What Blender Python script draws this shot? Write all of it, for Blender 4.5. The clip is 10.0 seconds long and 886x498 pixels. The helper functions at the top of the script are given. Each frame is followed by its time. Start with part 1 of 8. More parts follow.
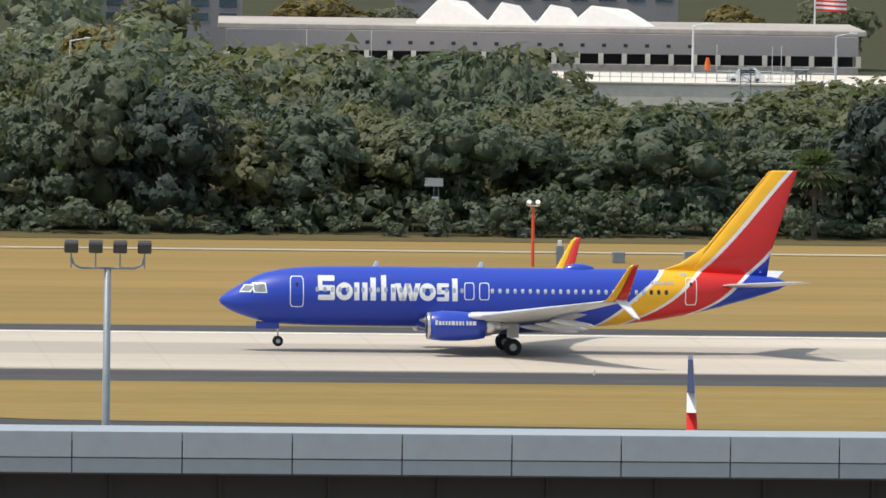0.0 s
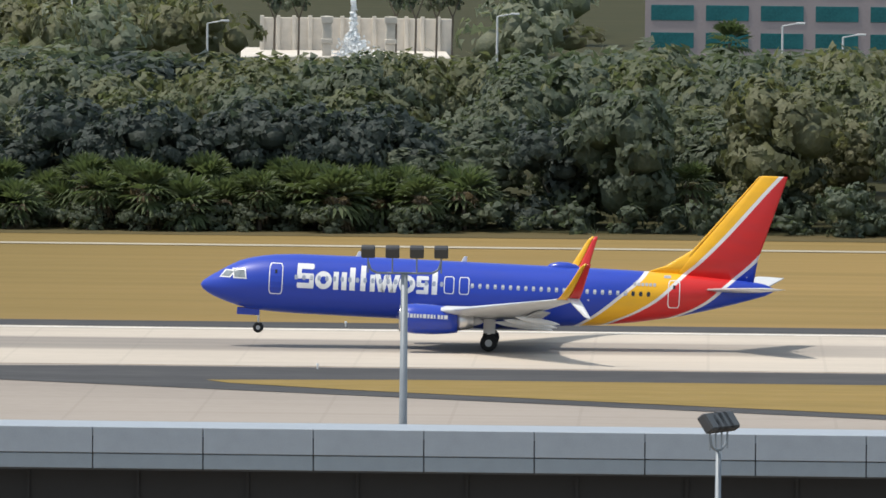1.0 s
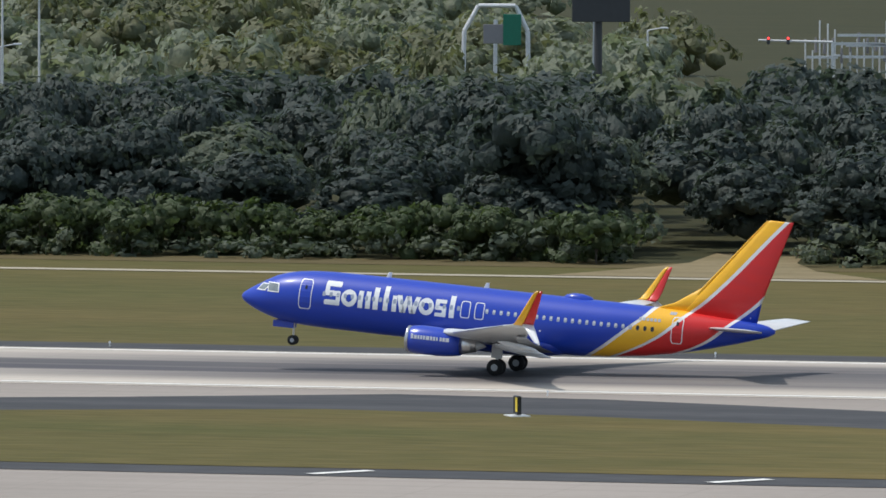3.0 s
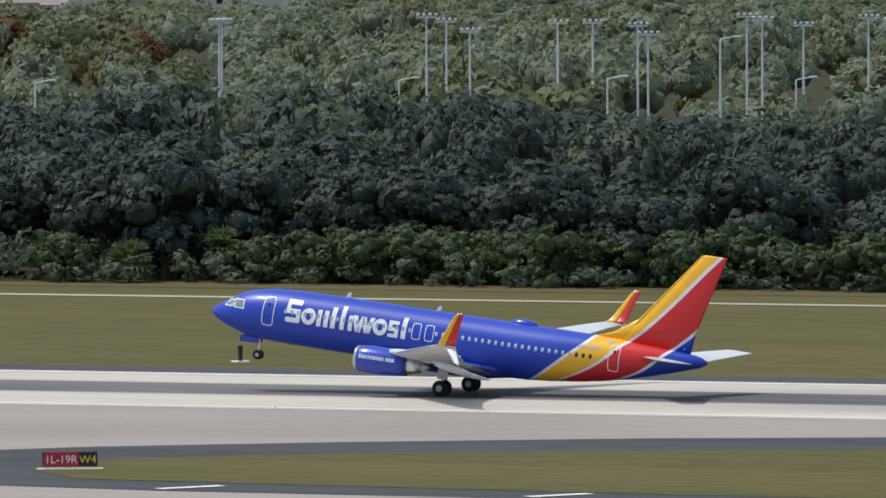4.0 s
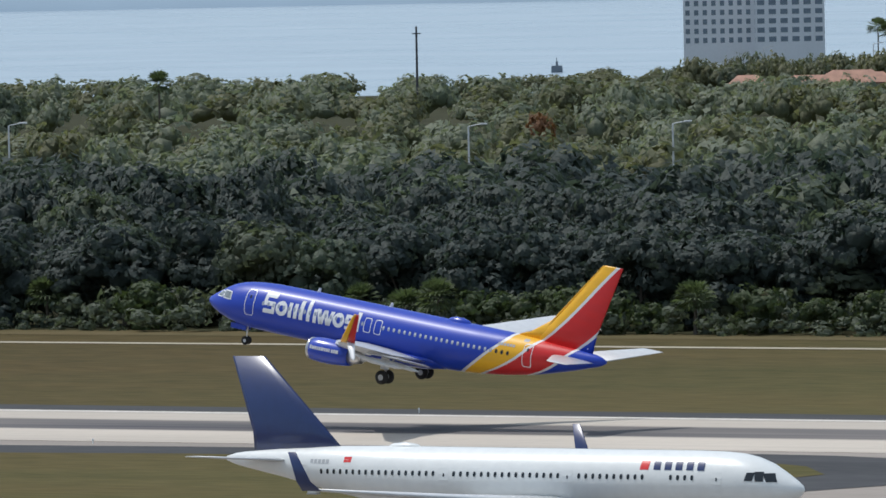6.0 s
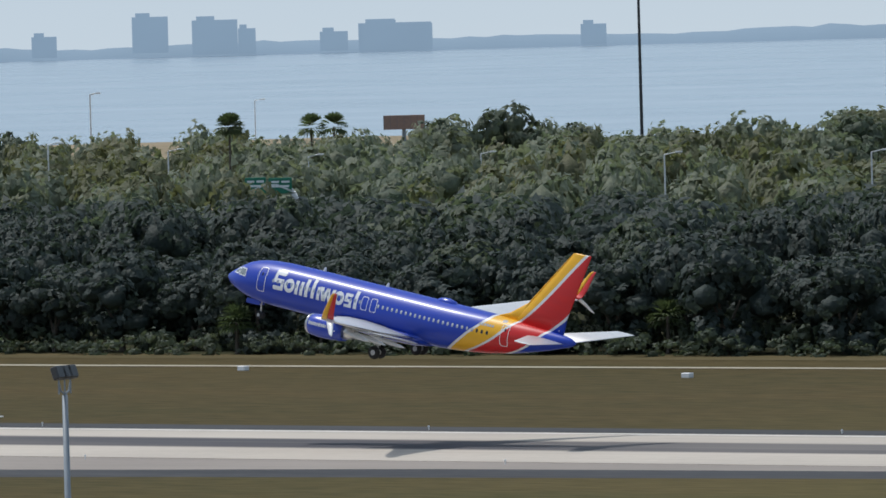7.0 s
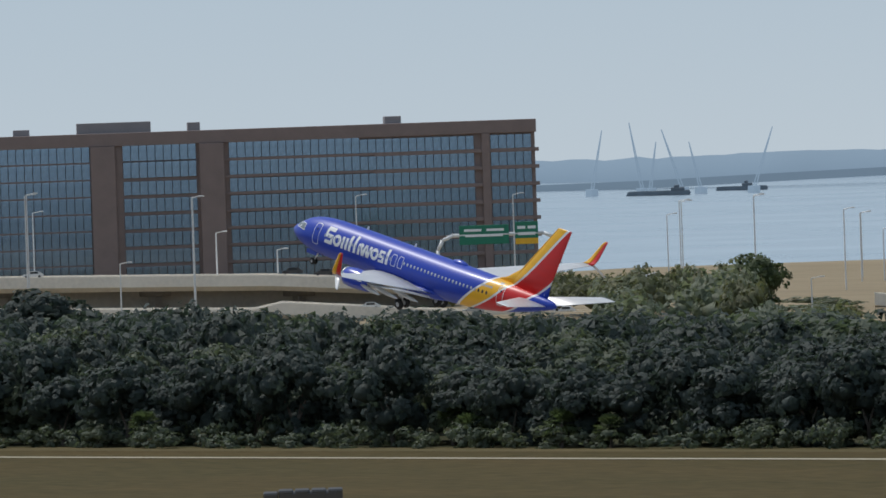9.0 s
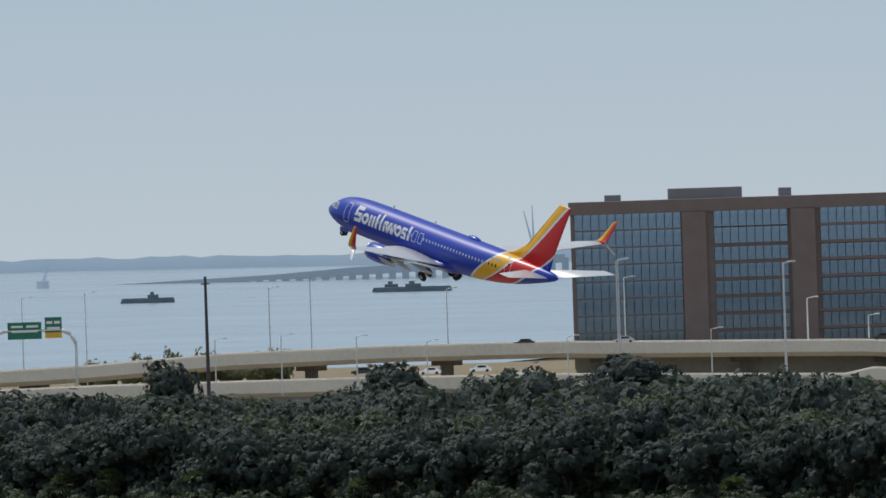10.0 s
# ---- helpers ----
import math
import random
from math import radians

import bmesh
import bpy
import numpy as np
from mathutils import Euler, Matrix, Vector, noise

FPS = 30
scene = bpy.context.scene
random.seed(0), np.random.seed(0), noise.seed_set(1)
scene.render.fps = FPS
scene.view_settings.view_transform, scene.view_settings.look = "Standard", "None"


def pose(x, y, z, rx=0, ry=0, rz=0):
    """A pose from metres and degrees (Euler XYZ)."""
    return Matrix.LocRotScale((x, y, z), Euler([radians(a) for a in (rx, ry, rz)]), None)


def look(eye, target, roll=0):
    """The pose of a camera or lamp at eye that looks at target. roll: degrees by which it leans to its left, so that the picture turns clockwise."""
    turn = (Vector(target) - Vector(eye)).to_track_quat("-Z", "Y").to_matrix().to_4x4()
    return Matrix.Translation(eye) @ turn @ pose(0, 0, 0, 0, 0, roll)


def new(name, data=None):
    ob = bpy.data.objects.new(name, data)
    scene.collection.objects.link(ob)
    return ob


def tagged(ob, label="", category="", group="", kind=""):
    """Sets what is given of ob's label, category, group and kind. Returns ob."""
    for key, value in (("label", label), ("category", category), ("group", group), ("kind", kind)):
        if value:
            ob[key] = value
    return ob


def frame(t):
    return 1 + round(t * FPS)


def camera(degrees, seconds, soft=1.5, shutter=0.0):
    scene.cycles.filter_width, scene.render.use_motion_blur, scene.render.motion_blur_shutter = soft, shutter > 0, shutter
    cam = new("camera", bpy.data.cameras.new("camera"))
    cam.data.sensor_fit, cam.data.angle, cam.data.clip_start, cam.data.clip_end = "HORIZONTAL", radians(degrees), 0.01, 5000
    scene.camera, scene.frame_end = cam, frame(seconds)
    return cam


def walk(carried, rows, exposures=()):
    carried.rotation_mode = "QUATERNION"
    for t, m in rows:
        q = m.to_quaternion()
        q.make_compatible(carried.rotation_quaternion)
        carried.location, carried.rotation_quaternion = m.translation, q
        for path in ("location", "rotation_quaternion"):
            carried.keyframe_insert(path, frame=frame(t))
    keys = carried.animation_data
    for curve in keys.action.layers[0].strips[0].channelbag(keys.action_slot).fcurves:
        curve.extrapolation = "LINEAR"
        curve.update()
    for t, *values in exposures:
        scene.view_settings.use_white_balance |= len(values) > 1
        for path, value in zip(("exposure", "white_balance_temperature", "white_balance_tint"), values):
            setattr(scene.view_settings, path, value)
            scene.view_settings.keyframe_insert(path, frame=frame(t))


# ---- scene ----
EYE_Z = 38.5
RUNWAY_Y = 627.8

cam = camera(5.36, 10.0, soft=1.6)
# seconds, heading (degrees, + to the right of the runway's normal), downward tilt, lean
PAN = [
    (0.0, 5.209, 2.868, 0.836),
    (0.5, 1.848, 2.884, 0.699),
    (1.0, -1.614, 2.903, 0.567),
    (1.5, -4.967, 2.939, 0.608),
    (2.0, -8.583, 2.890, 0.585),
    (2.5, -12.093, 2.769, 0.395),
    (2.7, -13.500, 2.711, 0.274),
    (3.8, -20.223, 2.444, -0.151),
    (4.1, -22.060, 2.355, -0.342),
    (4.5, -24.484, 2.247, -0.532),
    (5.0, -27.517, 2.110, -0.766),
    (5.5, -30.583, 1.942, -0.904),
    (5.7, -31.674, 1.897, -0.995),
    (6.8, -37.490, 1.624, -1.484),
    (7.1, -39.000, 1.515, -1.625),
    (7.5, -40.944, 1.370, -1.805),
    (8.0, -43.182, 1.163, -1.902),
    (8.5, -45.186, 0.946, -2.018),
    (9.0, -47.093, 0.704, -1.993),
    (9.5, -48.965, 0.447, -1.948),
    (10.0, -50.655, 0.189, -1.905),
]


def aim(heading, tilt, lean):
    return pose(0, 0, EYE_Z, 90 - tilt, 0, -heading) @ pose(0, 0, 0, 0, 0, lean)


walk(cam, [(t, aim(h, p, r)) for t, h, p, r in PAN],
     [(0, 0.55, 6750, 10), (1.5, 0.45, 6550, 10), (2.5, 0.34, 6300, 10), (4.5, 0.28, 6150, 10), (7.0, 0.0, 6100, 10), (10.0, -0.19, 6250, 10)])

# ---- world and sun ----
SUN = Vector((-6.1, -1.0, 12.3)).normalized()
world = bpy.data.worlds.new("world")
scene.world = world
world.use_nodes = True
wn = world.node_tree
sky = wn.nodes.new("ShaderNodeTexSky")
sky.sky_type, sky.sun_disc = "NISHITA", False
sky.sun_elevation = math.asin(SUN.z)
sky.sun_rotation = math.atan2(SUN.x, SUN.y)
sky.air_density, sky.dust_density, sky.ozone_density = 1.0, 3.0, 1.0
bg = wn.nodes["Background"]
# thick bright haze low in the sky, thinning upwards
wtc = wn.nodes.new("ShaderNodeTexCoord")
wsep = wn.nodes.new("ShaderNodeSeparateXYZ")
wn.links.new(wtc.outputs["Generated"], wsep.inputs[0])
wmr = wn.nodes.new("ShaderNodeMapRange")
wmr.interpolation_type = "SMOOTHSTEP"
wmr.inputs[1].default_value, wmr.inputs[2].default_value = -0.02, 0.42
wmr.inputs[3].default_value, wmr.inputs[4].default_value = 0.97, 0.55
wn.links.new(wsep.outputs[2], wmr.inputs[0])
wgr = wn.nodes.new("ShaderNodeMapRange")
wgr.inputs[1].default_value, wgr.inputs[2].default_value = -0.006, 0.035
wn.links.new(wsep.outputs[2], wgr.inputs[0])
whz = wn.nodes.new("ShaderNodeMix")
whz.data_type = "RGBA"
whz.inputs[6].default_value, whz.inputs[7].default_value = (5.9, 6.6, 7.0, 1), (4.6, 5.7, 6.6, 1)
wn.links.new(wgr.outputs[0], whz.inputs[0])
wmx = wn.nodes.new("ShaderNodeMix")
wmx.data_type = "RGBA"
wn.links.new(wmr.outputs[0], wmx.inputs[0])
wn.links.new(sky.outputs[0], wmx.inputs[6])
wn.links.new(whz.outputs[2], wmx.inputs[7])
wn.links.new(wmx.outputs[2], bg.inputs[0])
bg.inputs[1].default_value = 0.10
sun = new("sun", bpy.data.lights.new("sun", "SUN"))
sun.data.energy, sun.data.angle, sun.data.color = 2.6, radians(0.6), (1.0, 0.95, 0.87)
sun.matrix_world = look(SUN * 100, (0, 0, 0))

# ---- materials ----


def material(name, rough=0.8, metal=0.0):
    m = bpy.data.materials.new(name)
    m.use_nodes = True
    b = m.node_tree.nodes["Principled BSDF"]
    b.inputs["Roughness"].default_value = rough
    b.inputs["Metallic"].default_value = metal
    return m, m.node_tree, b


def rgb(c):
    return (c[0], c[1], c[2], 1.0)


def mixed(nt, fac, a, b, mode="MIX"):
    n = nt.nodes.new("ShaderNodeMix")
    n.data_type, n.blend_type = "RGBA", mode
    for sock, val in ((n.inputs[0], fac), (n.inputs[6], a), (n.inputs[7], b)):
        if isinstance(val, bpy.types.NodeSocket):
            nt.links.new(val, sock)
        elif isinstance(val, (int, float)):
            sock.default_value = val
        else:
            sock.default_value = rgb(val)
    return n.outputs[2]


def coords(nt, kind="Object", scale=(1, 1, 1)):
    tc = nt.nodes.new("ShaderNodeTexCoord")
    mp = nt.nodes.new("ShaderNodeMapping")
    mp.inputs["Scale"].default_value = scale
    nt.links.new(tc.outputs[kind], mp.inputs[0])
    return mp.outputs[0]


def fbm(nt, vec, scale, detail=4, lo=0.3, hi=0.7):
    n = nt.nodes.new("ShaderNodeTexNoise")
    n.inputs["Scale"].default_value, n.inputs["Detail"].default_value = scale, detail
    nt.links.new(vec, n.inputs["Vector"])
    r = nt.nodes.new("ShaderNodeMapRange")
    r.inputs[1].default_value, r.inputs[2].default_value = lo, hi
    nt.links.new(n.outputs[0], r.inputs[0])
    return r.outputs[0]


def calc(nt, op, a, b=None, c=None):
    n = nt.nodes.new("ShaderNodeMath")
    n.operation = op
    for sock, val in zip(n.inputs, (a, b, c)):
        if val is None:
            continue
        if isinstance(val, bpy.types.NodeSocket):
            nt.links.new(val, sock)
        else:
            sock.default_value = val
    return n.outputs[0]


def bump(nt, bsdf, height, strength=0.3, dist=0.05):
    n = nt.nodes.new("ShaderNodeBump")
    n.inputs["Strength"].default_value, n.inputs["Distance"].default_value = strength, dist
    nt.links.new(height, n.inputs["Height"])
    nt.links.new(n.outputs[0], bsdf.inputs["Normal"])


def plain(name, col, rough=0.6, metal=0.0, vary=0.12, scale=1.5, coat=0.0):
    """A painted, cast or woven surface: one colour with stains and grain."""
    m, nt, b = material(name, rough, metal)
    v = coords(nt)
    big = fbm(nt, v, scale, 3)
    fine = fbm(nt, v, scale * 14, 2)
    dark = [c * (1 - vary * 1.6) for c in col]
    c1 = mixed(nt, big, dark, col)
    c2 = mixed(nt, calc(nt, "MULTIPLY", fine, 0.5), c1, [min(1, c * (1 + vary)) for c in col])
    nt.links.new(c2, b.inputs["Base Color"])
    if coat:
        b.inputs["Coat Weight"].default_value = coat * 0.5
        b.inputs["Coat Roughness"].default_value = 0.15
    return m


def surface(name, cols, scales, rough=0.9, stretch=(1, 1, 1), relief=0.0, mark=0.0):
    """Ground: three colours mixed by noise of two scales in world metres."""
    m, nt, b = material(name, rough)
    b.inputs["Specular IOR Level"].default_value = 0.08
    v = coords(nt, "Object", stretch)
    a = fbm(nt, v, scales[0], 5)
    s = fbm(nt, v, scales[1], 3)
    c = mixed(nt, a, cols[0], cols[1])
    c = mixed(nt, calc(nt, "MULTIPLY", s, 0.6), c, cols[2])
    mow = fbm(nt, coords(nt, "Object", (0.03, 1, 1)), 0.22, 4, 0.3, 0.7)
    c = mixed(nt, calc(nt, "MULTIPLY", mow, 0.5), c, [k * 0.72 for k in cols[1]])
    nt.links.new(c, b.inputs["Base Color"])
    if relief:
        bump(nt, b, s, 0.6, relief)
    return m


def foliage(name, cols, rough=0.6):
    """Leaves: tints that change from tree to tree, bough to bough and leaf to leaf, with shade between clumps put in as
    darker noise, and a waxy sheen.
    """
    m, nt, b = material(name, rough)
    info = nt.nodes.new("ShaderNodeObjectInfo")
    geo = nt.nodes.new("ShaderNodeNewGeometry")
    v = coords(nt, "Object")
    cell = nt.nodes.new("ShaderNodeTexVoronoi")
    cell.voronoi_dimensions = "2D"
    cell.inputs["Scale"].default_value = 0.085
    nt.links.new(v, cell.inputs["Vector"])
    one = nt.nodes.new("ShaderNodeSeparateColor")
    nt.links.new(cell.outputs["Color"], one.inputs[0])
    big = fbm(nt, v, 0.09, 3)
    c = mixed(nt, big, cols[0], cols[1])
    c = mixed(nt, calc(nt, "MULTIPLY", one.outputs[0], 0.55), c, cols[2])
    c = mixed(nt, calc(nt, "MULTIPLY", info.outputs["Random"], 0.45), c, cols[3])
    c = mixed(nt, calc(nt, "MULTIPLY", geo.outputs["Random Per Island"], 0.35), c, cols[2])
    # Darker noise at two scales stands for shaded gaps among the leaves.
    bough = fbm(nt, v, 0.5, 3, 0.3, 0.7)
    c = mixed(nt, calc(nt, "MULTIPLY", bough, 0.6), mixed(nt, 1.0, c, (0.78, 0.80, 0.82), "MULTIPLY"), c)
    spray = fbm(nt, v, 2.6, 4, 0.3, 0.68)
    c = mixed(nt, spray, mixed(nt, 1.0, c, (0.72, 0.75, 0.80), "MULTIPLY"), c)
    bump(nt, b, spray, 0.5, 0.2)
    nt.links.new(c, b.inputs["Base Color"])
    b.inputs["Specular IOR Level"].default_value = 0.5
    tr = nt.nodes.new("ShaderNodeBsdfTranslucent")
    nt.links.new(mixed(nt, 1.0, c, (0.95, 1.0, 0.75), "MULTIPLY"), tr.inputs[0])
    mx = nt.nodes.new("ShaderNodeMixShader")
    mx.inputs[0].default_value = 0.45
    nt.links.new(b.outputs[0], mx.inputs[1])
    nt.links.new(tr.outputs[0], mx.inputs[2])
    nt.links.new(mx.outputs[0], nt.nodes["Material Output"].inputs[0])
    return m


GRASS = surface("dry_grass", [(0.28, 0.190, 0.066), (0.205, 0.155, 0.052), (0.31, 0.215, 0.090)], (0.05, 0.9), stretch=(0.35, 1, 1), relief=0.1)
SCRUB_SOIL = surface("sandy_verge", [(0.12, 0.092, 0.045), (0.085, 0.075, 0.034), (0.15, 0.115, 0.06)], (0.08, 1.1), stretch=(0.4, 1, 1), relief=0.1)
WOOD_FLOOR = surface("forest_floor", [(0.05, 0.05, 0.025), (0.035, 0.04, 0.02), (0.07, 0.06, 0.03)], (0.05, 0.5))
ASPHALT = surface("shoulder_asphalt", [(0.075, 0.075, 0.08), (0.055, 0.056, 0.06), (0.10, 0.10, 0.10)], (0.06, 0.8), stretch=(0.4, 1, 1))
TRACK = surface("perimeter_track", [(0.42, 0.37, 0.28), (0.34, 0.30, 0.22), (0.46, 0.42, 0.34)], (0.08, 0.9))
PATH_SOIL = surface("path_sand", [(0.24, 0.19, 0.11), (0.17, 0.14, 0.075), (0.29, 0.23, 0.14)], (0.15, 1.2), relief=0.05)
YELLOW_PAINT = plain("marking_yellow", (0.62, 0.40, 0.05), 0.7, vary=0.25)
WHITE_PAINT = plain("marking_white", (0.75, 0.73, 0.68), 0.7, vary=0.2)
RED_PAINT = plain("marking_red", (0.30, 0.12, 0.10), 0.75, vary=0.35)


def concrete(name, col, slab, rubber=0.0):
    """Slab paving with dark joints; rubber: depth of the tyre deposits along the runway's centre line."""
    m, nt, b = material(name, 0.85)
    b.inputs["Specular IOR Level"].default_value = 0.15
    tc = nt.nodes.new("ShaderNodeTexCoord")
    v = tc.outputs["Object"]
    a = fbm(nt, v, 0.04, 5)
    s = fbm(nt, v, 0.9, 3)
    c = mixed(nt, a, [k * 0.86 for k in col], col)
    c = mixed(nt, calc(nt, "MULTIPLY", s, 0.4), c, [k * 1.08 for k in col])
    sep = nt.nodes.new("ShaderNodeSeparateXYZ")
    nt.links.new(v, sep.inputs[0])
    fx = calc(nt, "PINGPONG", sep.outputs[0], slab / 2)
    fy = calc(nt, "PINGPONG", sep.outputs[1], slab / 2)
    joint = calc(nt, "LESS_THAN", calc(nt, "MINIMUM", fx, calc(nt, "MULTIPLY", fy, 0.6)), 0.10)
    c = mixed(nt, calc(nt, "MULTIPLY", joint, 0.14), c, [k * 0.4 for k in col])
    if rubber:
        off = calc(nt, "ABSOLUTE", calc(nt, "SUBTRACT", sep.outputs[1], RUNWAY_Y + 1.6))
        streak = fbm(nt, coords(nt, "Object", (0.01, 1.0, 1)), 0.8, 4, 0.25, 0.75)

        def upto(a, b, x):
            """1 below a, falling to 0 at b."""
            n = nt.nodes.new("ShaderNodeMapRange")
            n.inputs[1].default_value, n.inputs[2].default_value = a, b
            n.inputs[3].default_value, n.inputs[4].default_value = 1.0, 0.0
            nt.links.new(x, n.inputs[0])
            return n.outputs[0]

        dense = calc(nt, "ADD", calc(nt, "MULTIPLY", upto(-150.0, 20.0, sep.outputs[0]), 0.55), 0.25)
        core = calc(nt, "MULTIPLY", upto(5.2, 7.6, off), dense)
        wide = calc(nt, "MULTIPLY", upto(11.0, 17.0, off), calc(nt, "MULTIPLY", upto(-110.0, -55.0, sep.outputs[0]), calc(nt, "SUBTRACT", 1.0, upto(-240.0, -180.0, sep.outputs[0]))))
        k = calc(nt, "MAXIMUM", core, calc(nt, "MULTIPLY", wide, 0.62))
        k = calc(nt, "MULTIPLY", k, calc(nt, "ADD", calc(nt, "MULTIPLY", streak, 0.3), 0.9))
        c = mixed(nt, calc(nt, "MINIMUM", calc(nt, "MULTIPLY", k, rubber), 0.95), c, (0.062, 0.06, 0.07))
    stain = fbm(nt, coords(nt, "Object", (0.35, 1, 1)), 0.035, 6, 0.42, 0.66)
    c = mixed(nt, calc(nt, "MULTIPLY", stain, 0.38), c, [k * 0.62 for k in col])
    trail = fbm(nt, coords(nt, "Object", (0.03, 1, 1)), 0.5, 4, 0.5, 0.75)
    c = mixed(nt, calc(nt, "MULTIPLY", trail, 0.3), c, [k * 0.6 for k in col])
    nt.links.new(c, b.inputs["Base Color"])
    return m


RUNWAY = concrete("runway_concrete", (0.53, 0.47, 0.40), 7.6, 1.3)
TAXIWAY = concrete("taxiway_concrete", (0.32, 0.28, 0.245), 7.6)
APRON = concrete("apron_concrete", (0.30, 0.26, 0.21), 7.6)

ALU = plain("painted_aluminium", (0.30, 0.335, 0.38), 0.45, vary=0.08)
RIB = plain("ribbed_metal", (0.27, 0.31, 0.35), 0.45, 0.2, vary=0.08)
# Near-black: the shade in recesses and openings is put into this colour.
DARK = plain("interior_shade", (0.012, 0.012, 0.014), 0.6)
STEEL = plain("galvanised_steel", (0.23, 0.26, 0.29), 0.5, 0.2)
LAMP_BODY = plain("floodlight_housing", (0.045, 0.045, 0.047), 0.5)
LAMP_GLASS = plain("floodlight_glass", (0.055, 0.055, 0.055), 0.3)
BLUE = (0.016, 0.052, 0.42)
RED = (0.62, 0.022, 0.02)
GOLD = (0.86, 0.45, 0.018)
WHITE = plain("gloss_white", (0.78, 0.78, 0.78), 0.3, vary=0.04, coat=0.4)
SILVER = plain("bare_metal", (0.62, 0.62, 0.62), 0.28, 0.9, vary=0.1)
WING_GREY = plain("wing_grey", (0.58, 0.59, 0.60), 0.35, vary=0.08)
UNDER_GREY = plain("flap_grey", (0.42, 0.43, 0.44), 0.45, vary=0.15)
TYRE = plain("tyre_rubber", (0.02, 0.02, 0.021), 0.8)
GLASS = plain("dark_glass", (0.02, 0.025, 0.03), 0.08, vary=0.1)
CABIN_PANE = plain("cabin_pane", (0.36, 0.40, 0.50), 0.25, vary=0.2, scale=3)
# Grey base colour stands for sky reflected in the cockpit glass.
COCKPIT_PANE = plain("cockpit_pane", (0.25, 0.29, 0.31), 0.08, vary=0.4, scale=2)
BLUE_PAINT = plain("gloss_blue", BLUE, 0.28, vary=0.05, coat=0.5)
RED_GLOSS = plain("gloss_red", RED, 0.3, vary=0.06, coat=0.4)
GOLD_GLOSS = plain("gloss_gold", GOLD, 0.3, vary=0.06, coat=0.4)


def livery():
    """Blue body; gold and red sweep up the tail between white pinstripes. Coordinates: x aft of the nose, z up from its tip."""
    m, nt, b = material("tail_livery", 0.4)
    b.inputs["Specular IOR Level"].default_value = 0.35
    b.inputs["Coat Weight"].default_value = 0.1
    b.inputs["Coat Roughness"].default_value = 0.16
    tc = nt.nodes.new("ShaderNodeTexCoord")
    sep = nt.nodes.new("ShaderNodeSeparateXYZ")
    nt.links.new(tc.outputs["Object"], sep.inputs[0])
    t = calc(nt, "DIVIDE", calc(nt, "ADD", sep.outputs[2], 3.0), 13.0)

    def edge(points):
        fc = nt.nodes.new("ShaderNodeFloatCurve")
        cv = fc.mapping.curves[0]
        pts = [((z + 3) / 13, (x - 20) / 20) for x, z in points]
        cv.points[0].location, cv.points[1].location = pts[0], pts[-1]
        for p in pts[1:-1]:
            cv.points.new(*p)
        fc.mapping.update()
        nt.links.new(t, fc.inputs["Value"])
        return calc(nt, "SUBTRACT", sep.outputs[0], calc(nt, "ADD", calc(nt, "MULTIPLY", fc.outputs[0], 20.0), 20.0))

    e1 = edge([(21.5, -3), (25.0, -1.45), (27.9, 0.79), (29.4, 2.3), (29.7, 3.2), (31.6, 7.0), (33.0, 10)])
    e2 = edge([(22.5, -3), (26.6, -1.4), (29.8, 0.25), (31.9, 2.2), (32.9, 3.1), (38.05, 9.07), (38.9, 10)])
    e3 = edge([(24.0, -3), (29.0, -1.4), (30.8, -0.8), (33.2, 0.3), (34.7, 1.6), (37.2, 4.1), (40.0, 10)])
    c = mixed(nt, calc(nt, "GREATER_THAN", e1, 0.0), BLUE, (0.75, 0.74, 0.74))
    c = mixed(nt, calc(nt, "GREATER_THAN", e1, 0.32), c, GOLD)
    c = mixed(nt, calc(nt, "GREATER_THAN", e2, 0.0), c, (0.75, 0.74, 0.74))
    c = mixed(nt, calc(nt, "GREATER_THAN", e2, 0.32), c, RED)
    c = mixed(nt, calc(nt, "GREATER_THAN", e3, 0.0), c, (0.75, 0.74, 0.74))
    c = mixed(nt, calc(nt, "GREATER_THAN", e3, 0.32), c, BLUE)
    grime = fbm(nt, coords(nt, "Object", (0.4, 1, 1.5)), 1.2, 4)
    c = mixed(nt, calc(nt, "MULTIPLY", grime, 0.10), c, (0.05, 0.05, 0.09))
    nt.links.new(c, b.inputs["Base Color"])
    return m


LIVERY = livery()

# ---- mesh helpers ----


def mesh_part(name, verts, faces, mat, parent=None, label="", smooth=False):
    me = bpy.data.meshes.new(name)
    me.from_pydata([tuple(v) for v in verts], [], faces)
    me.materials.append(mat)
    if smooth:
        me.polygons.foreach_set("use_smooth", [True] * len(me.polygons))
    me.update()
    ob = new(name, me)
    if parent is not None:
        ob.parent = parent
    if label:
        ob["label"] = label
    return ob


def part(name, bm, mat, parent=None, label="", smooth=False):
    bmesh.ops.recalc_face_normals(bm, faces=bm.faces)
    me = bpy.data.meshes.new(name)
    bm.to_mesh(me)
    bm.free()
    me.materials.append(mat)
    if smooth:
        me.polygons.foreach_set("use_smooth", [True] * len(me.polygons))
    ob = new(name, me)
    if parent is not None:
        ob.parent = parent
    if label:
        ob["label"] = label
    return ob


def thing(name, m, label, category, group=""):
    ob = new(name)
    ob.matrix_basis = m
    return tagged(ob, label, category, group)


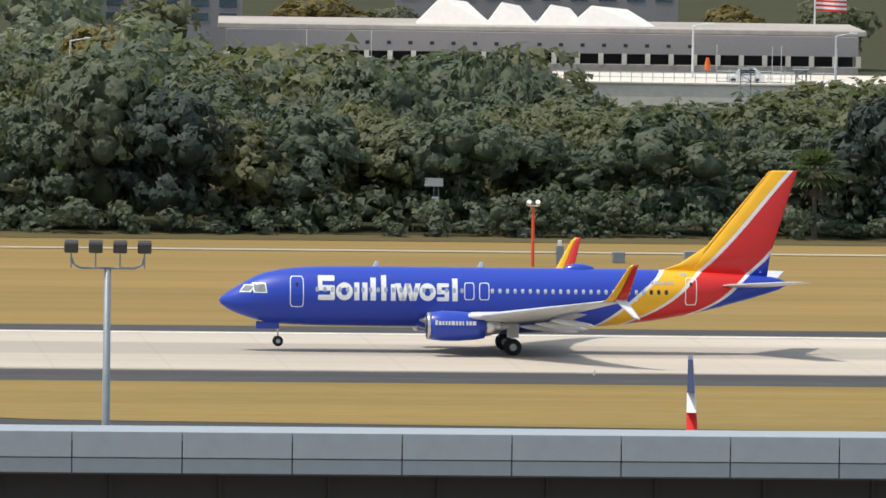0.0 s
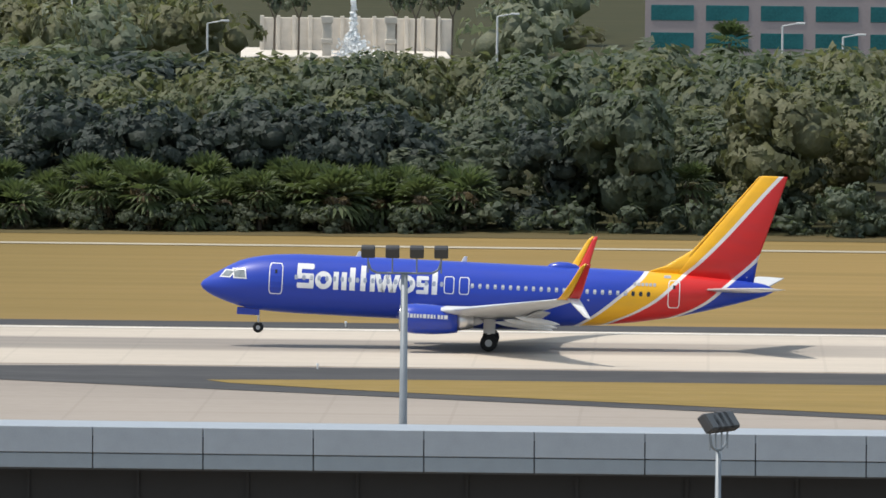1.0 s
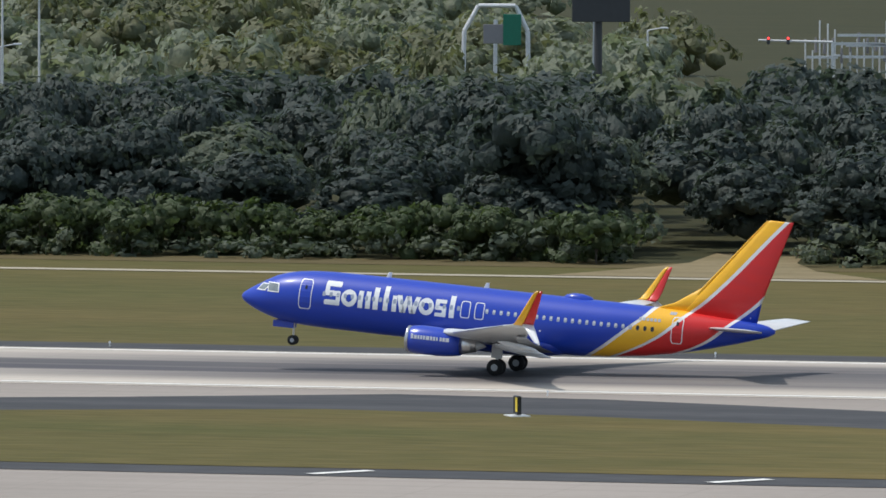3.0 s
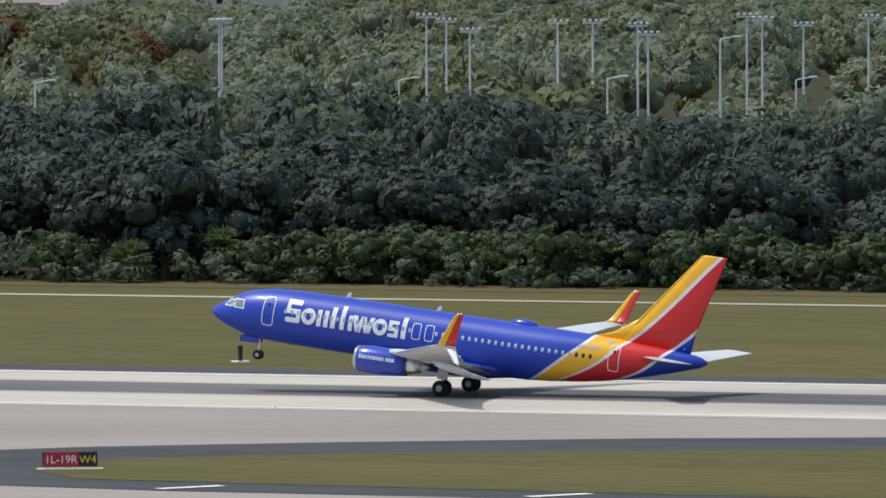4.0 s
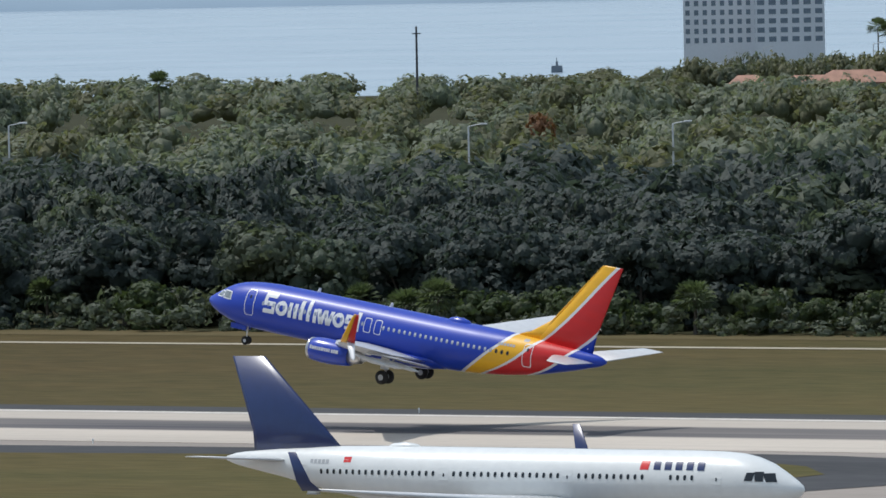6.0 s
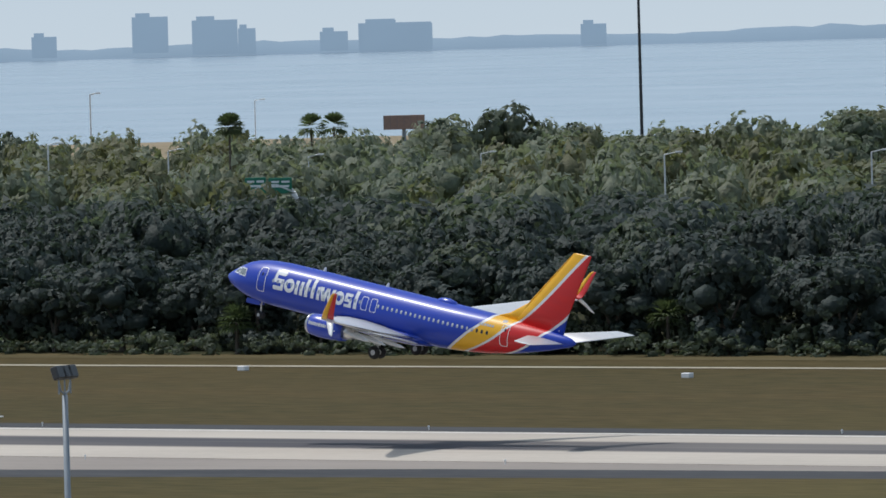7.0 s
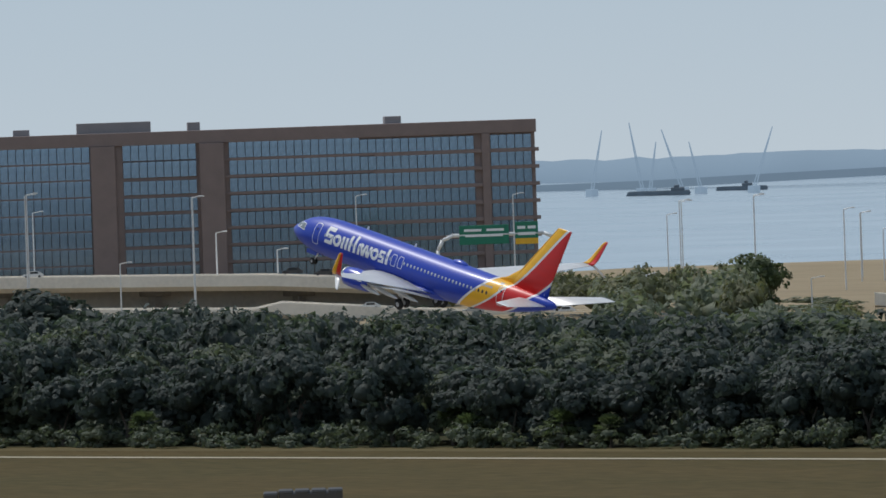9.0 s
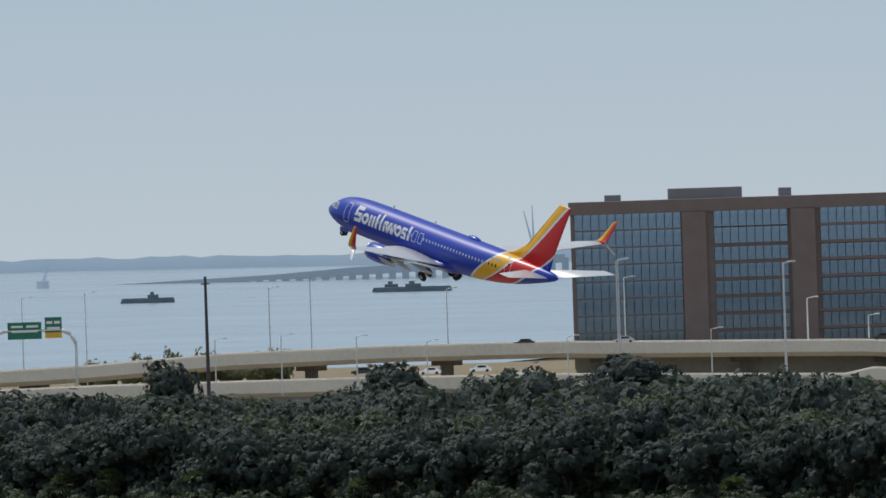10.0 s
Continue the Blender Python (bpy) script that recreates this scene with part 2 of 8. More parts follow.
def boxes(*specs, bevel=0.0):
    """A bmesh of boxes: each (x0, x1, y0, y1, z0, z1)."""
    bm = bmesh.new()
    for x0, x1, y0, y1, z0, z1 in specs:
        mat = Matrix.LocRotScale(((x0 + x1) / 2, (y0 + y1) / 2, (z0 + z1) / 2), None, (x1 - x0, y1 - y0, z1 - z0))
        bmesh.ops.create_cube(bm, size=1, matrix=mat)
    if bevel:
        bmesh.ops.bevel(bm, geom=bm.edges[:], offset=bevel, segments=1, affect="EDGES")
    return bm


def rods(*specs, n=10):
    """A bmesh of tapered rods: each (start, end, radius at start, radius at end)."""
    bm = bmesh.new()
    for a, b, r0, r1 in specs:
        a, b = Vector(a), Vector(b)
        d = b - a
        m = Matrix.Translation((a + b) / 2) @ d.to_track_quat("Z", "Y").to_matrix().to_4x4()
        bmesh.ops.create_cone(bm, cap_ends=True, segments=n, radius1=r0, radius2=r1, depth=d.length, matrix=m)
    return bm


def loft(rings, close=True):
    """Vertices and faces of a skin through rings of equal length."""
    n = len(rings[0])
    verts = [p for r in rings for p in r]
    faces = []
    for i in range(len(rings) - 1):
        for j in range(n if close else n - 1):
            k = (j + 1) % n
            faces.append((i * n + j, i * n + k, (i + 1) * n + k, (i + 1) * n + j))
    if close:
        faces.append(tuple(range(n))[::-1])
        faces.append(tuple((len(rings) - 1) * n + j for j in range(n)))
    return verts, faces


def sheet(name, outline, z, mat, label="", category="", kind="structure"):
    """A flat polygon of ground at the height z."""
    bm = bmesh.new()
    f = bm.faces.new([bm.verts.new((x, y, z)) for x, y in outline])
    f.normal_update()
    if f.normal.z < 0:
        f.normal_flip()
    bmesh.ops.triangulate(bm, faces=bm.faces[:])
    me = bpy.data.meshes.new(name)
    bm.to_mesh(me)
    bm.free()
    me.materials.append(mat)
    return tagged(new(name, me), label, category, kind=kind)


def polar(heading, r):
    a = radians(heading)
    return r * math.sin(a), r * math.cos(a)


def behind_wood(heading):
    """The distance at which a thing stands just behind the belt of trees."""
    return 1035 / math.cos(radians(heading))


def at_angle(heading, elev, r):
    """The point at the horizontal distance r from the eye, at that heading and elevation."""
    x, y = polar(heading, r)
    return Vector((x, y, EYE_Z + r * math.tan(radians(elev))))

# ---- ground, runway, taxiways ----


def field_material():
    """Mown airfield grass: straw-dry towards the east, greener along the runway's south part."""
    m, nt, b = material("airfield_grass", 0.95)
    b.inputs["Specular IOR Level"].default_value = 0.08
    v = coords(nt, "Object", (0.3, 1, 1))
    a, s = fbm(nt, v, 0.05, 5), fbm(nt, v, 0.8, 3)
    dry = mixed(nt, a, (0.31, 0.205, 0.080), (0.225, 0.158, 0.060))
    green = mixed(nt, a, (0.074, 0.076, 0.026), (0.108, 0.088, 0.034))
    olive = mixed(nt, a, (0.050, 0.043, 0.017), (0.070, 0.050, 0.020))
    sep = nt.nodes.new("ShaderNodeSeparateXYZ")
    tc = nt.nodes.new("ShaderNodeTexCoord")
    nt.links.new(tc.outputs["Object"], sep.inputs[0])
    mr = nt.nodes.new("ShaderNodeMapRange")
    mr.inputs[1].default_value, mr.inputs[2].default_value = 0.0, -120.0
    nt.links.new(calc(nt, "ADD", sep.outputs[0], calc(nt, "MULTIPLY", a, 40.0)), mr.inputs[0])
    c = mixed(nt, mr.outputs[0], dry, green)
    far = nt.nodes.new("ShaderNodeMapRange")
    far.inputs[1].default_value, far.inputs[2].default_value = -330.0, -520.0
    nt.links.new(sep.outputs[0], far.inputs[0])
    c = mixed(nt, far.outputs[0], c, olive)
    mow = fbm(nt, coords(nt, "Object", (0.03, 1, 1)), 0.2, 4, 0.3, 0.7)
    c = mixed(nt, calc(nt, "MULTIPLY", mow, 0.55), c, mixed(nt, 1.0, c, (0.62, 0.66, 0.6), "MULTIPLY"))
    c = mixed(nt, calc(nt, "MULTIPLY", s, 0.22), c, (0.24, 0.18, 0.08))
    nt.links.new(c, b.inputs["Base Color"])
    bump(nt, b, s, 0.6, 0.1)
    return m


FIELD = field_material()
sheet("ground", [(-4600, -300), (1800, -300), (1800, 2600), (-4600, 2600)], 0.0, FIELD, "dry mown airfield grass reaching the woods", "ground")
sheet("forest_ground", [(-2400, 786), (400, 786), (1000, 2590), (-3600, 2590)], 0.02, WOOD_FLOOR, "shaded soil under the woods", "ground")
sheet("verge", [(-1300, 777), (160, 777), (160, 787), (-1300, 787)], 0.03, SCRUB_SOIL, "sandy brown verge before the trees", "ground")
sheet("sandy_path", [(-202, 763), (-173, 763), (-182, 776), (-187, 790), (-190, 806), (-198, 806), (-196, 788), (-198, 776)], 0.06, PATH_SOIL, "sandy path leading into the wood", "path")
sheet("perimeter_road", [(-1300, 759.6), (160, 759.6), (160, 762.4), (-1300, 762.4)], 0.05, TRACK, "narrow pale perimeter track across the grass", "road")
sheet("runway_shoulder", [(-1500, 648.2), (260, 648.2), (260, 655.6), (-1500, 655.6)], 0.04, ASPHALT, "dark asphalt shoulder along the runway", "road")
sheet("taxiway", [(-700, 497), (260, 497), (260, 607.2), (-700, 607.2)], 0.03, TAXIWAY, "pale concrete taxiway and runway exits", "road")
sheet("apron", [(-900, 60), (260, 60), (260, 497), (-900, 497)], 0.025, APRON, "brownish concrete apron", "road")
sheet("runway", [(-1500, 607.2), (260, 607.2), (260, 648.4), (-1500, 648.4)], 0.05, RUNWAY, "pale concrete runway with dark tyre marks", "road")

EAST = [(-53.3, 597.5), (-51, 601.5), (-46, 604.5), (-38, 605.8), (255, 606.4), (255, 549.5), (76, 550), (24.6, 554.8), (10.6, 563), (-8, 572.5), (-22, 579.5), (-37, 587), (-49, 592.8), (-52, 595)]
EAST_GRASS = [(-31.5, 592.2), (-19, 594.3), (255, 594.8), (255, 553.5), (76, 553.5), (27, 558.5), (10.7, 567), (-8, 576.5), (-22, 584), (-30, 589.5)]
MID = [(-73.6, 553.7), (-76.9, 558.8), (-87.4, 568.6), (-101, 579), (-117, 587.5), (-135, 595), (-155, 601.5), (-170, 603), (-187, 594.5), (-215, 583.7), (-232.8, 574.2), (-246.4, 565.2), (-254, 557), (-254.8, 549), (-252.5, 539), (-248, 533.5), (-240, 529), (-225, 527), (-125, 527), (-105, 528.5), (-90.6, 535), (-78, 543), (-74.5, 548)]
MID_GRASS = [(-84.6, 550.3), (-98, 562), (-113.5, 570), (-135, 579), (-154, 584.5), (-170, 586), (-184, 581), (-202, 574.7), (-227.8, 563.5), (-239.6, 554), (-241.4, 543), (-234.7, 535.2), (-196, 532.4), (-155, 533.2), (-106, 533.9), (-94, 539.6), (-86.9, 544.7)]
SOUTH = [(-341.5, 591), (-345, 596), (-350.4, 599.6), (-361.4, 603), (-374, 604), (-419, 602.3), (-476, 597), (-505, 591), (-530, 587), (-690, 586), (-690, 528), (-380, 528), (-354, 542), (-341, 561), (-337.8, 572), (-337.8, 582)]
SOUTH_GRASS = [(-349.3, 581.4), (-356, 590), (-364, 595), (-413, 593.5), (-492, 582.5), (-520, 577), (-690, 575), (-690, 533), (-384, 533), (-360, 548), (-350, 566)]
for outline, lawn in ((EAST, EAST_GRASS), (MID, MID_GRASS), (SOUTH, SOUTH_GRASS)):
    sheet("island_shoulder", outline, 0.06, ASPHALT, "dark asphalt shoulder round a grass island", "road")
    sheet("island_grass", lawn, 0.085, GRASS if lawn is EAST_GRASS else FIELD, "dry yellow grass island between taxiway exits", "grass")


def outline_strip(name, pts, width, z, mat, label):
    """A painted line along points of the pavement."""
    verts, faces = [], []
    for i, p in enumerate(pts):
        a, b = Vector(pts[max(0, i - 1)]), Vector(pts[min(len(pts) - 1, i + 1)])
        d = (b - a).normalized()
        nrm = Vector((-d.y, d.x)) * width / 2
        p = Vector(p)
        verts += [(p.x + nrm.x, p.y + nrm.y, z), (p.x - nrm.x, p.y - nrm.y, z)]
        if i:
            k = 2 * i
            faces.append((k - 2, k - 1, k + 1, k))
    ob = mesh_part(name, verts, faces, mat)
    return tagged(ob, label, "road marking", kind="structure")


outline_strip("edge_line", [(-49.5, 592.6), (-53.6, 596), (-53.2, 599), (-49, 603.5)], 0.5, 0.1, YELLOW_PAINT, "yellow painted edge line round an island's tip")
outline_strip("edge_line", [(-79, 561), (-73.2, 555), (-72.8, 552), (-76, 545.5)], 0.5, 0.1, YELLOW_PAINT, "yellow painted edge line round an island's tip")
outline_strip("edge_line", [(-347, 598.5), (-341, 591.5), (-336.8, 583), (-336.8, 572)], 0.5, 0.1, YELLOW_PAINT, "yellow painted edge line round an island's tip")
outline_strip("edge_line", [(-253, 561), (-255.4, 552), (-253, 539), (-247, 532.4)], 0.5, 0.1, YELLOW_PAINT, "yellow painted edge line round an island's tip")
outline_strip("runway_edge_line", [(-1500, 646.6), (260, 646.6)], 0.9, 0.075, WHITE_PAINT, "white painted runway edge line")
outline_strip("runway_edge_line", [(-330, 609), (-60, 609)], 0.9, 0.075, WHITE_PAINT, "white painted runway edge line")
for x in range(-250, -80, 24):
    outline_strip("shoulder_bar", [(x, 527.9), (x + 2.6, 531.6)], 1.0, 0.11, WHITE_PAINT, "pale painted shoulder bar")
for x, x2 in ((-67, -59), (-291, -282), (-268, -260)):
    sheet("pavement_sign", [(x, 540.2), (x2, 540.2), (x2, 543.4), (x, 543.4)], 0.09, RED_PAINT, "red runway marking painted on the taxiway", "road marking")
def arc_line(cx, cy, r, a0, a1):
    pts = [(cx + r * math.cos(radians(a0 + (a1 - a0) * k / 14)), cy + r * math.sin(radians(a0 + (a1 - a0) * k / 14))) for k in range(15)]
    outline_strip("taxi_line", pts, 0.28, 0.075, YELLOW_PAINT, "curved yellow taxi line on concrete")


for cx in (-300, -82):
    arc_line(cx, 592, 26, -30, 70)
    arc_line(cx, 592, 27.2, -30, 70)
outline_strip("hold_line", [(-74, 545.5), (-56, 545.5)], 0.5, 0.085, YELLOW_PAINT, "worn yellow hold line")


# ---- water and the far side of the bay ----


def water_material():
    m, nt, b = material("bay_water", 0.22)
    b.inputs["IOR"].default_value = 1.33
    v = coords(nt, "Object", (1, 1, 1))
    swell = fbm(nt, v, 0.012, 4)
    fine = fbm(nt, v, 0.25, 3, 0.2, 0.8)
    c = mixed(nt, swell, (0.26, 0.33, 0.385), (0.33, 0.40, 0.455))
    nt.links.new(c, b.inputs["Base Color"])
    bump(nt, b, fine, 0.25, 0.3)
    return m


WATER = water_material()


def far_edge(heading):
    """Elevation of the bay's far edge."""
    k = min(1.0, max(0.0, (-45.0 - heading) / 8.0))
    return -0.345 + 0.10 * k


def bay_height(heading, r):
    near, far = EYE_Z - 2450 * math.tan(radians(0.9)), EYE_Z + 4900 * math.tan(radians(far_edge(heading)))
    return near + (far - near) * (r - 2450) / 2450


def near_shore(heading):
    if -50.2 < heading < -46.2:
        return 2520.0
    return 2450.0


def water():
    rings = []
    for i in range(0, 61):
        h = -57 + i * 0.5
        r0 = near_shore(h)
        row = []
        for j in range(0, 9):
            r = r0 + (4900 - r0) * j / 8
            x, y = polar(h, r)
            row.append((x, y, bay_height(h, r)))
        rings.append(row)
    v, f = loft(rings, close=False)
    ob = mesh_part("water", v, f, WATER, smooth=True)
    for p in ob.data.polygons:
        if p.normal.z < 0:
            p.flip()
    return tagged(ob, "calm grey-blue bay water with faint swell", "water", kind="structure")


water()

# ---- woods ----
rng = np.random.default_rng(7)

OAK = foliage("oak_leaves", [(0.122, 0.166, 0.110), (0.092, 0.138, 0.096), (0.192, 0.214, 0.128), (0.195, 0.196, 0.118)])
# Cloud shade and bluish haze are put into this darker leaf colour.
OAK_CLOUD_SHADED = foliage("cloud_shaded_oak_leaves", [(0.064, 0.090, 0.078), (0.050, 0.074, 0.067), (0.096, 0.118, 0.094), (0.086, 0.106, 0.083)])
# Lighter leaf colour that carries the sunlit look itself.
OLIVE_SUNLIT = foliage("sunlit_leaves", [(0.185, 0.212, 0.108), (0.140, 0.178, 0.092), (0.260, 0.245, 0.125), (0.270, 0.235, 0.115)])
SCRUB = foliage("scrub_leaves", [(0.083, 0.128, 0.042), (0.060, 0.099, 0.033), (0.128, 0.158, 0.060), (0.112, 0.135, 0.053)])
# Leaf colour raised and blued to stand for haze over the distance.
WOODLAND_HAZED = foliage("hazed_woodland_leaves", [(0.28, 0.315, 0.215), (0.21, 0.255, 0.17), (0.33, 0.33, 0.21), (0.30, 0.285, 0.18)])
YELLOWING = foliage("yellowing_leaves", [(0.257, 0.189, 0.047), (0.203, 0.155, 0.047), (0.324, 0.230, 0.068), (0.216, 0.176, 0.054)])
RUST = foliage("rust_leaves", [(0.260, 0.111, 0.039), (0.195, 0.091, 0.039), (0.325, 0.143, 0.052), (0.234, 0.117, 0.046)])
PALM = foliage("palm_fronds", [(0.112, 0.161, 0.063), (0.081, 0.126, 0.049), (0.190, 0.224, 0.101), (0.157, 0.190, 0.078)])
DEAD_FROND = foliage("dead_fronds", [(0.224, 0.168, 0.105), (0.168, 0.126, 0.077), (0.294, 0.224, 0.140), (0.210, 0.154, 0.098)])
BARK = plain("bark", (0.11, 0.09, 0.07), 0.9, vary=0.3)


def mesh_np(name, verts, faces, mat, normals=None):
    """A mesh from arrays of vertices and of equal-sided faces; normals, if given, soften the shading of leaves."""
    me = bpy.data.meshes.new(name)
    faces = np.ascontiguousarray(faces, dtype=np.int32)
    n, (q, k) = len(verts), faces.shape
    me.vertices.add(n)
    me.vertices.foreach_set("co", np.ascontiguousarray(verts, dtype=np.float32).ravel())
    me.loops.add(k * q)
    me.loops.foreach_set("vertex_index", faces.ravel())
    me.polygons.add(q)
    me.polygons.foreach_set("loop_start", np.arange(0, k * q, k, dtype=np.int32))
    me.polygons.foreach_set("use_smooth", np.ones(q, dtype=bool))
    me.update(calc_edges=True)
    if normals is not None:
        at = me.attributes.new("custom_normal", "FLOAT_VECTOR", "POINT")
        at.data.foreach_set("vector", np.ascontiguousarray(normals, dtype=np.float32).ravel())
    me.materials.append(mat)
    return me


def leaf_quads(points, normals, size, r, tilt=0.55):
    """One small bent-away quad at each point, facing outwards with a random tilt."""
    n = len(points)
    nr = normals + r.normal(0, tilt, (n, 3))
    nr /= np.linalg.norm(nr, axis=1)[:, None]
    t = np.cross(nr, r.normal(0, 1, (n, 3)))
    t /= np.linalg.norm(t, axis=1)[:, None]
    b = np.cross(nr, t)
    s = size * r.uniform(0.55, 1.3, (n, 1))
    w = s * r.uniform(0.5, 0.9, (n, 1))
    v = np.stack([points - t * s - b * w * 0.3, points + b * w - t * s * 0.1, points + t * s + b * w * 0.2, points - b * w + t * s * 0.15], 1)
    return v.reshape(-1, 3), np.arange(4 * n).reshape(n, 4)


ball_bm = bmesh.new()
bmesh.ops.create_icosphere(ball_bm, subdivisions=1, radius=1.0)
BALL = np.array([v.co[:] for v in ball_bm.verts])
BALL_FACES = np.array([[v.index for v in f.verts] for f in ball_bm.faces])
ball_bm.free()


def unit(v):
    return v / np.linalg.norm(v, axis=1)[:, None]


def crown_arrays(r, width, height, lobes, clumps, leaves, size, low=0.25, spread=0.62, under=-0.6):
    """A crown, its foot at z = 0: boughs set on a dome, each of leafy clumps, each of small leaf sprays."""
    half = width / 2
    cs, rs = [], []
    for i in range(lobes):
        a = 2.4 * i + r.uniform(-0.5, 0.5)
        u = (i + 0.5) / lobes
        rad = half * spread * math.sqrt(u) * r.uniform(0.8, 1.15)
        top = height * (0.80 - 0.30 * u * u)
        z = top if i % 3 else height * r.uniform(min(low, 0.6), 0.66)
        s = width * r.uniform(0.15, 0.25)
        cs.append((rad * math.cos(a), rad * math.sin(a), z * r.uniform(0.86, 1.06)))
        rs.append((s, s, s * r.uniform(0.7, 0.95)))
    cs, rs = np.array(cs), np.array(rs)
    # clumps on the boughs, kept where they are not buried
    n = clumps * 5
    pick = r.integers(0, lobes, n)
    d = r.normal(0, 1, (n, 3))
    d[:, 2] = d[:, 2] * 0.8 + 0.25
    d = unit(d)
    p = cs[pick] + d * rs[pick] * r.uniform(0.84, 1.02, (n, 1))
    keep = (p[:, 2] > height * low * 0.35) & (d[:, 2] > under)
    for c, q in zip(cs, rs):
        keep &= (((p - c) / (q * 0.80)) ** 2).sum(1) > 1
    p, d = p[keep][:clumps], d[keep][:clumps]
    per = max(1, leaves // len(p))
    reach = size * 1.25
    cd = unit(r.normal(0, 1, (len(p) * per, 3)) + np.repeat(d, per, 0) * 0.9 + np.array([0, 0, 0.2]))
    base = np.repeat(p, per, 0)
    out = np.repeat(d, per, 0)
    grow = np.repeat(r.uniform(0.6, 1.3, (len(p), 1)), per, 0)
    q = base + cd * reach * grow * r.uniform(0.3, 1.0, (len(base), 1)) * np.array([1.0, 1.0, 0.8])
    nr = unit(cd * 0.55 + out * 0.8 + r.normal(0, 0.28, cd.shape))
    t = unit(np.cross(nr, r.normal(0, 1, cd.shape)))
    b = np.cross(nr, t)
    s = size * r.uniform(0.7, 1.25, (len(q), 1))
    w = s * r.uniform(0.8, 1.15, (len(q), 1))
    v = np.stack([q - t * s * 0.6, q + t * s * 0.35 - b * w * 0.6, q + t * s * 0.5 + b * w * 0.55], 1).reshape(-1, 3)
    vn = np.repeat(unit(cd * 0.6 + out * 0.6 + nr * 0.35), 3, 0)
    f = np.arange(3 * len(q)).reshape(-1, 3)
    # the shaded inside of each bough
    vv, ff, nn, at = [v], [f], [vn], len(v)
    for c, q in zip(cs, rs):
        cv = c - np.array([0, 0, 0.1]) * q + BALL * q * r.uniform(0.5, 0.74, (12, 1))
        vv.append(cv)
        nn.append(BALL)
        ff.append(BALL_FACES + at)
        at += len(cv)
    v = np.concatenate(vv)
    v[:, 2] *= 0.96 * height / np.percentile(v[:, 2], 99.5)
    return v, np.concatenate(ff), np.concatenate(nn)


def palm_arrays(r, radius, fronds, droop=0.5):
    """A head of fan fronds about the origin, each frond folded from slim blades."""
    vv, qq, base = [], [], 0
    for i in range(fronds):
        a, el = r.uniform(0, 2 * math.pi), r.uniform(-0.55, 1.35)
        d = np.array([math.cos(a) * math.cos(el), math.sin(a) * math.cos(el), math.sin(el)])
        side = np.array([-math.sin(a), math.cos(a), 0.0])
        up = np.cross(d, side)
        for k in range(6):
            fan = (k - 2.5) * 0.34
            q = d * math.cos(fan) + side * math.sin(fan)
            p0 = d * radius * 0.35
            p1 = p0 + q * radius * 0.45
            p2 = p0 + q * radius * 0.72 + np.array([0, 0, -radius * droop * r.uniform(0.1, 0.4)])
            w = up * 0.02 + side * math.cos(fan) * radius * 0.055 - d * math.sin(fan) * radius * 0.055
            vv += [p0, p1 - w, p2, p1 + w]
            qq.append((base, base + 1, base + 2, base + 3))
            base += 4
    return np.array(vv), np.array(qq)


def joined_woods(name, variants, places, mat, label):
    """Many crowns in one mesh: places are rows of x, y, z, scale, height scale, turn, variant."""
    vv, qq, nn, base = [], [], [], 0
    for x, y, z, s, h, a, k in places:
        v, q, n = variants[int(k)]
        turn = np.array([[math.cos(a), math.sin(a), 0], [-math.sin(a), math.cos(a), 0], [0, 0, 1]])
        vv.append((v @ turn) * np.array([s, s, h]) + np.array([x, y, z]))
        nn.append(n @ turn)
        qq.append(q + base)
        base += len(v)
    ob = new(name, mesh_np(name, np.concatenate(vv), np.concatenate(qq), mat, np.concatenate(nn)))
    return tagged(ob, label, "trees", kind="stuff")


def scatter(x_of_y, ys, step, jitter=0.45):
    """Jittered points over rows of ground."""
    out, y = [], ys[0]
    while y < ys[1]:
        x0, x1 = x_of_y(y)
        x = x0
        while x < x1:
            out.append((x + rng.uniform(-jitter, jitter) * step, y + rng.uniform(-jitter, jitter) * step))
            x += step
        y += step * 0.9
    return out


def in_view(y):
    return y * math.tan(radians(-54.5)), y * math.tan(radians(8.6))


BELT = [crown_arrays(np.random.default_rng(20 + i), 13.5, 9.0, 9, 140, 1300, 0.58, 0.6, under=0.0) for i in range(8)]
BACK = [crown_arrays(np.random.default_rng(30 + i), 17.0, 9.0, 8, 100, 520, 0.95, 0.65, under=0.0) for i in range(6)]
FRONT = [crown_arrays(np.random.default_rng(40 + i), 10.0, 9.6, 13, 210, 1900, 0.55, 0.08) for i in range(8)]
BUSH = [crown_arrays(np.random.default_rng(60 + i), 7.0, 4.6, 10, 110, 850, 0.46, 0.03, 0.7) for i in range(4)]
FAR = [crown_arrays(np.random.default_rng(80 + i), 14.0, 9.0, 6, 70, 330, 0.95, 0.5, under=-0.1) for i in range(8)]

